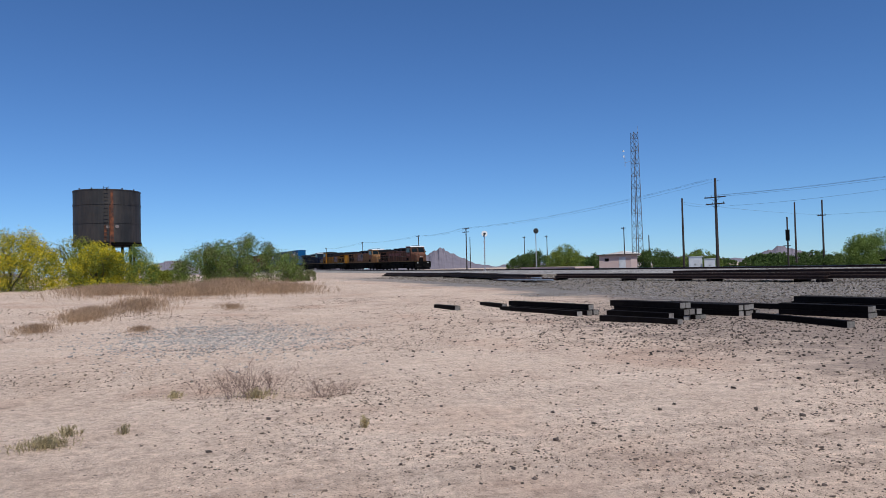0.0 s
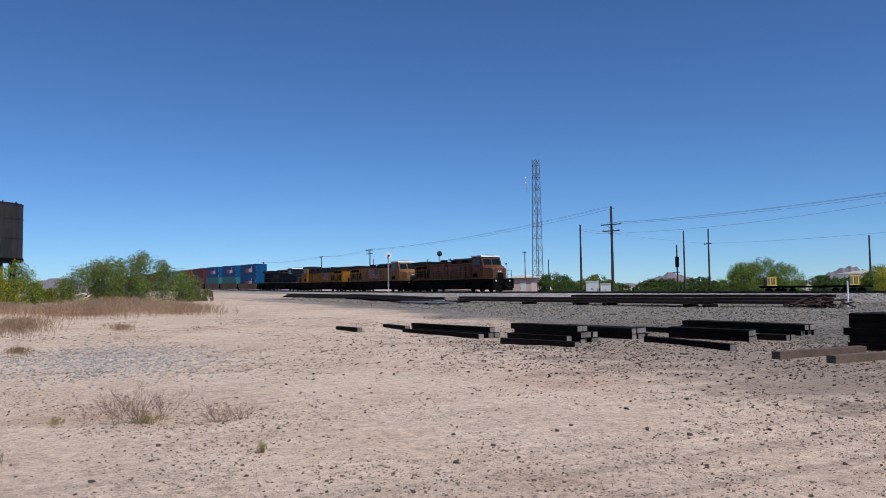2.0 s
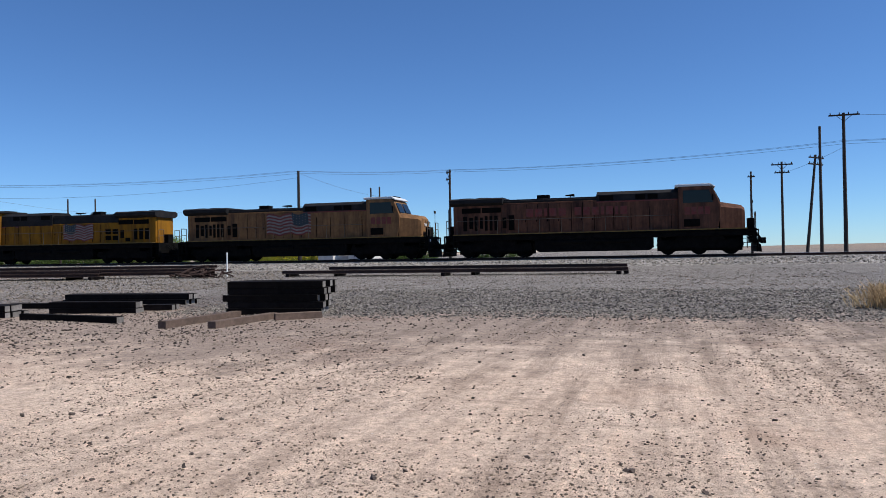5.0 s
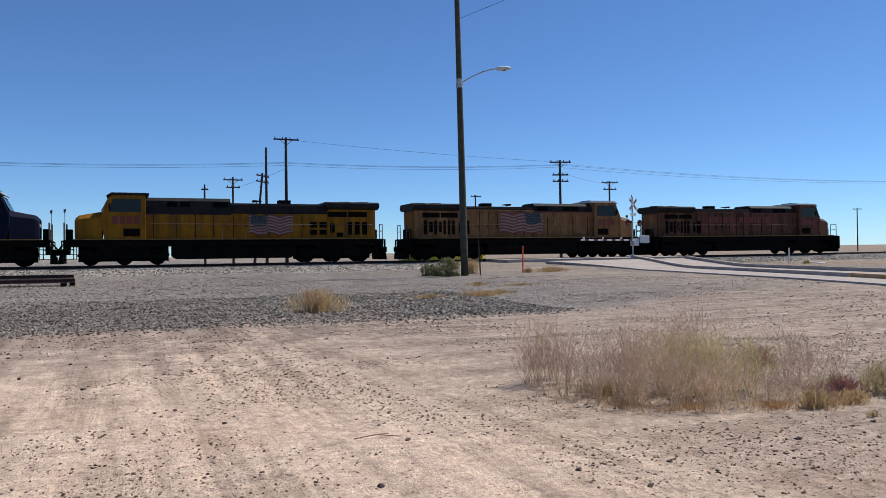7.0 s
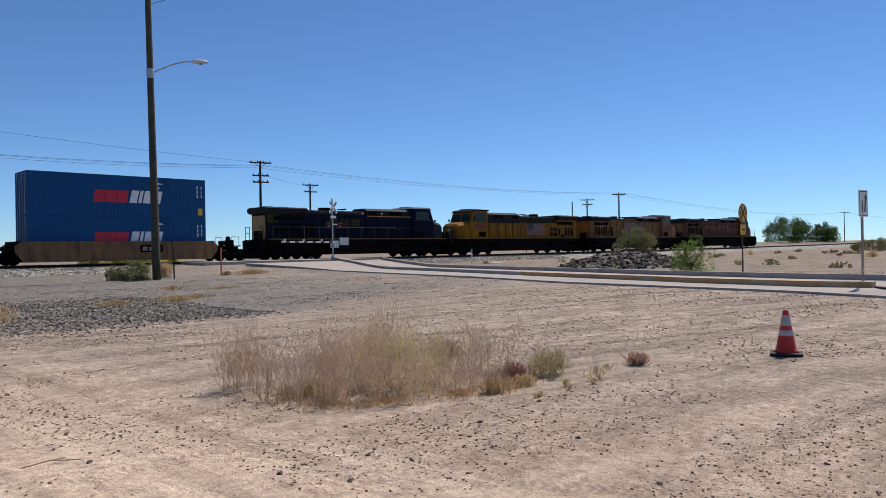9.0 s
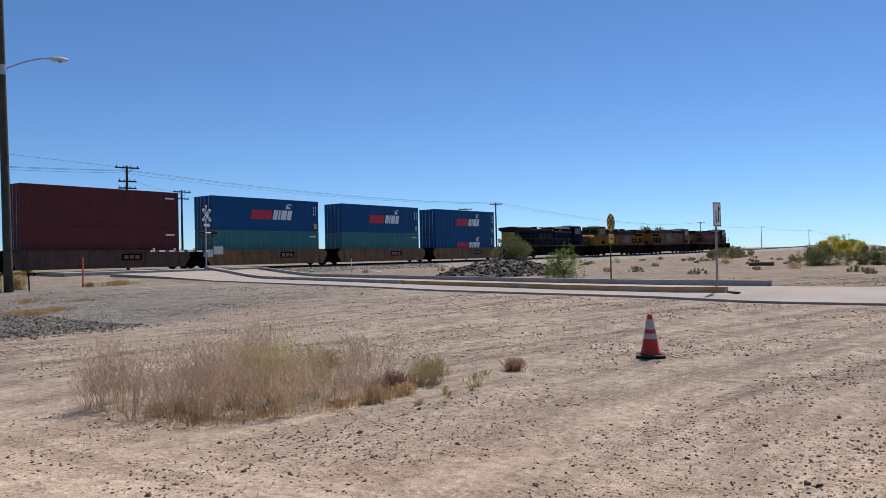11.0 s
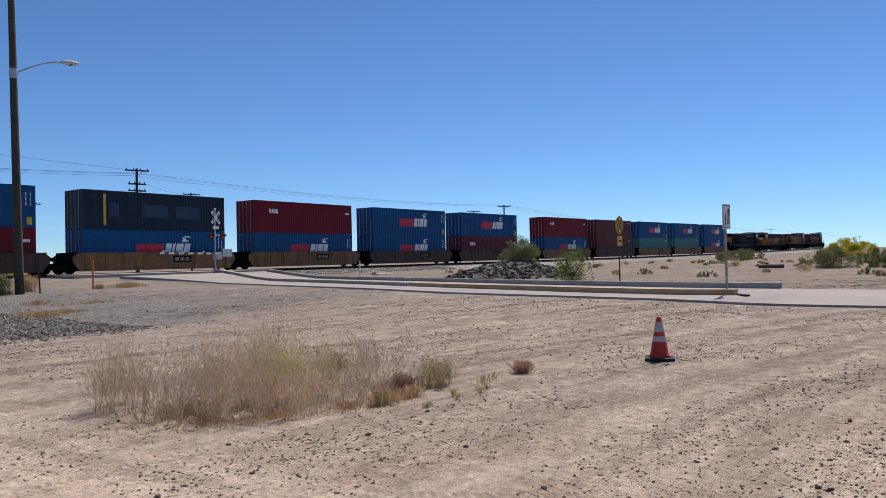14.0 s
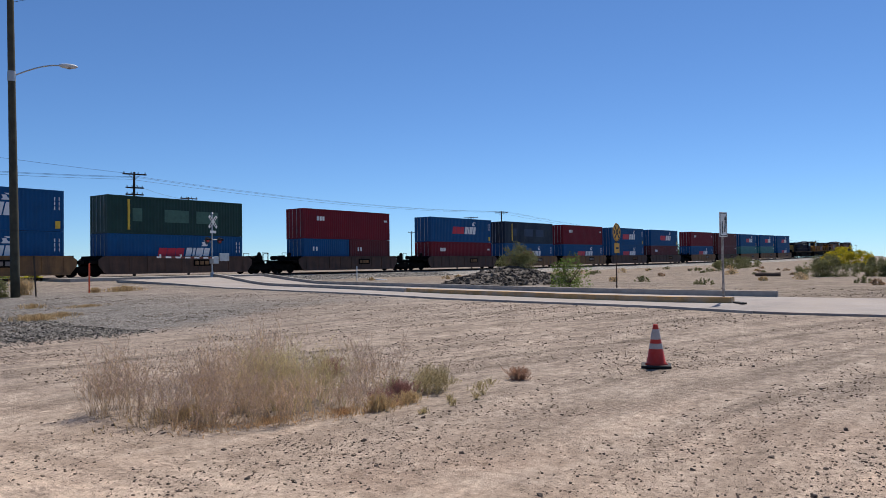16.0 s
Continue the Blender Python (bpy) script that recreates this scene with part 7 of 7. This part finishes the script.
weeds("dead_twigs", [(-9.7, 2.0, 0.16, 0.2, 0.28, 45), (-9.75, 2.3, 0.1, 0.15, 0.22, 18)], "small bare dead shrub on sand", TWIG, 0.0035, seed=14, lean=0.7, forks=7, kind="", category="shrub")
weeds("olive_tuft", [(-8.2, -1.05, 0.22, 0.3, 0.13, 240), (-8.7, -0.9, 0.12, 0.15, 0.12, 70), (-8.6, -0.35, 0.07, 0.07, 0.12, 40), (-10.8, 0.2, 0.2, 0.15, 0.1, 80), (-10.1, 1.2, 0.3, 0.3, 0.14, 120), (-7.6, 2.0, 0.03, 0.03, 0.14, 30)], "small olive grass tufts on reddish sand", STRAW_GREEN, 0.005, seed=15)

# ---- rubble, stones ----


def stones(name, pos, size, material, label, category="stones", squash=0.7):
    n = len(pos)
    base = np.array([(1, 0, 0), (-0.5, 0.87, 0), (-0.5, -0.87, 0), (0.35, 0.6, 0.8), (-0.8, 0.05, 0.75), (0.4, -0.6, 0.85)])
    base[:3, 2] = -0.35
    v = base[None] * (1 + 0.28 * npr.normal(size=(n, 6, 3)))
    a = npr.rand(n) * 2 * np.pi
    c, s = np.cos(a)[:, None], np.sin(a)[:, None]
    v = np.stack([v[..., 0] * c - v[..., 1] * s, v[..., 0] * s + v[..., 1] * c, v[..., 2] * squash], -1)
    v = v * size[:, None, None] + pos[:, None, :]
    faces = np.array([(0, 1, 3), (1, 4, 3), (1, 2, 4), (2, 5, 4), (2, 0, 5), (0, 3, 5), (3, 4, 5)])
    m = Mesh()
    m.v = v.reshape(-1, 3).tolist()
    m.f = [tuple(f) for f in (faces[None] + 6 * np.arange(n)[:, None, None]).reshape(-1, 3).tolist()]
    return solid(name, m, material, label, category, kind="stuff")


def scatter(n, r0, r1, az0, az1, patchy, seed):
    g = np.random.RandomState(seed)
    out = []
    while len(out) < n:
        r, a = r0 * (r1 / r0) ** (g.rand() ** 0.72), radians(az0 + (az1 - az0) * g.rand())
        x, y = -r * math.sin(a), r * math.cos(a)
        keep = noise.noise((x * 0.28, y * 0.28, 9)) + 0.5 * noise.noise((x * 0.9, y * 0.9, 2))
        if x > 3:       # swept into rows by turning wheels
            keep = 0.5 * keep + 0.12 + 1.0 * noise.noise((math.hypot(x - 5, y + 24) * 0.75, math.atan2(y + 24, x - 5) * 4, 5))
        if g.rand() < patchy + keep * 1.5 and not (x > curve_x(ROAD_NEAR, y) - 0.3 and x < curve_x(ROAD_FAR, y) + 0.3):
            out.append((x, y, ground_z(x, y)))
    return np.array(out)


p = scatter(112000, 2.6, 40, -90, 104, 0.30, 21)
dist = np.hypot(p[:, 0], p[:, 1])
stones("gravel", p, (0.0036 + 0.012 * npr.rand(len(p)) ** 5) * (0.75 + dist / 16), STONE, "loose brown and grey gravel strewn on the sand")
p = scatter(1100, 3, 30, -90, 104, 0.5, 22)
stones("pebbles", p, 0.011 + 0.026 * npr.rand(len(p)) ** 3, mat("dark_stone", (0.10, 0.075, 0.065), 0.9, island=0.5), "larger dark stones lying on the sand")
g = np.random.RandomState(5)
px = np.concatenate([g.uniform(-14, 12, 34000), g.uniform(-34, 8, 10000)])
py = np.concatenate([18.2 + 9.5 * g.rand(34000) ** 1.3 + 0.5 * g.normal(size=34000), 21 + 24 * g.rand(10000)])
p = np.array([(x, y, ground_z(x, y)) for x, y in zip(px, py)])
stones("crushed_rock", p, 0.016 + 0.036 * g.rand(len(p)) ** 2, mat("grey_crushed_rock", (0.19, 0.178, 0.168), 0.9, island=0.9), "grey crushed rock spread along the railway bank")
# dark cinders round the timber, coarse rock out towards the track
px, py = -15 + 6 * g.normal(size=9000), 15 + 4.2 * g.normal(size=9000)
keep = np.hypot(px, py) > 7
p = np.array([(x, y, ground_z(x, y)) for x, y in zip(px[keep], py[keep])])
stones("cinders", p, 0.012 + 0.03 * g.rand(len(p)) ** 3, mat("dark_cinder", (0.055, 0.043, 0.037), 0.95, island=0.7), "dark cinders and bark scattered round the timber")
px, py = g.uniform(-85, -20, 20000), 22 + 25 * g.rand(20000)
p = np.array([(x, y, ground_z(x, y)) for x, y in zip(px, py)])
stones("coarse_rock", p, 0.025 + 0.055 * g.rand(len(p)) ** 2, mat("mixed_coarse_rock", (0.20, 0.175, 0.155), 0.9, island=0.95), "coarse dark and pale rock beside the track")
px, py = -20.5 + 2.6 * g.normal(size=5200), 1.6 + 1.5 * g.normal(size=5200)
p = np.array([(x, y, ground_z(x, y)) for x, y in zip(px, py)])
stones("pale_gravel_patch", p, 0.015 + 0.03 * g.rand(len(p)) ** 2, mat("pale_grey_gravel", (0.34, 0.32, 0.305), 0.9, island=0.5), "patch of pale grey gravel on the sand")
# stones of the ballast shoulder
n = 12000
px = g.uniform(-55, 70, n)
off = -1.7 - 2.4 * g.rand(n)
p = np.array([(x, track_y(x) + o, rail_z(x) - 0.2 - 0.42 * max(0, (-o - 1.7)) / 1.9) for x, o in zip(px, off)])
stones("ballast_stones", p, 0.04 + 0.05 * g.rand(n), mat("pale_ballast_stone", (0.30, 0.28, 0.262), 0.9, island=0.85), "pale angular ballast stones along the track")


def mound(x, y, rx, ry, high, label):
    z = ground_z(x, y)
    rings = []
    for k in range(13):
        u = 1 - k / 12
        rings.append([(x + rx * u * math.cos(a * math.pi / 18) * (1 + 0.15 * noise.noise((a * 0.4, k * 0.3, x))), y + ry * u * math.sin(a * math.pi / 18) * (1 + 0.15 * noise.noise((a * 0.4, k * 0.3, y))), z - 0.1 + (high + 0.1) * (1 - u ** 1.6) * (1 + 0.2 * noise.noise((a * 0.5, k * 0.6, 3)))) for a in range(36)])
    solid("rubble_mound", Mesh().loft(rings, caps=False), RUBBLE, label, "rubble mound", kind="stuff")
    q = []
    for _ in range(2600):
        a, u = g.rand() * 2 * np.pi, g.rand() ** 0.5
        q.append((x + rx * u * math.cos(a), y + ry * u * math.sin(a), z - 0.05 + high * (1 - u ** 1.6)))
    stones("rubble_stones", np.array(q), 0.035 + 0.17 * g.rand(2600) ** 2.6, mat("dark_broken_stone", (0.085, 0.07, 0.06), 0.95, island=0.6), "dark broken stones heaped in a mound")


mound(44.3, 25.7, 6.3, 4.0, 1.1, "low mound of dark broken asphalt and stone")
log = solid("fallen_log", Mesh().loft([[(x, r * math.cos(a * math.pi / 6), 0.19 + r * math.sin(a * math.pi / 6)) for a in range(12)] for x, r in ((-1.05, 0.15), (-0.4, 0.22), (0.4, 0.18), (1.05, 0.22))], caps=True), OLD_TIE, "weathered brown log lying on the sand", "log", pose(71.5, 14.9, ground_z(71.5, 14.9) - 0.03, 0, 0, -75))
STX, STY = 2.05, 6.32
stick = thing("dead_stick", "thin forked dead stick lying on the sand", "stick", pose(STX, STY, ground_z(STX, STY) + 0.01, 0, 0, -12))
part("twig", Mesh().tube((-0.2, 0, 0), (0.0, 0.03, 0.02), 0.005, n=5).tube((0, 0.03, 0.02), (0.22, 0, 0.0), 0.004, n=5), TWIG, stick)
part("side_twig", Mesh().tube((0, 0.03, 0.02), (0.12, 0.1, 0.01), 0.005, n=4), TWIG, stick)

# ---- sleepers under the rails ----
sleeper = Mesh().box(-0.115, 0.115, -1.3, 1.3, -0.33, -0.162).data("sleeper", SLEEPER)
for k in range(300):
    x = -84 + k * 0.56
    ob = new("sleeper", sleeper)
    ob.parent = track
    ob.matrix_basis = pose(x, track_y(x), rail_z(x), 0, 0, math.degrees(math.atan(track_y(x + 0.5) - track_y(x - 0.5))) + 0.5 * math.sin(k * 7.7))
far_sleepers = Mesh()
for x in list(np.arange(-300, -84, 0.56)) + list(np.arange(84, 330, 0.56)):
    far_sleepers.box(-0.115, 0.115, -1.3, 1.3, -0.33, -0.162, pose(x, track_y(x), rail_z(x), 0, 0, math.degrees(math.atan(track_y(x + 0.5) - track_y(x - 0.5)))))
tagged(part("far_sleepers", far_sleepers, SLEEPER, track), kind="stuff")

motions()
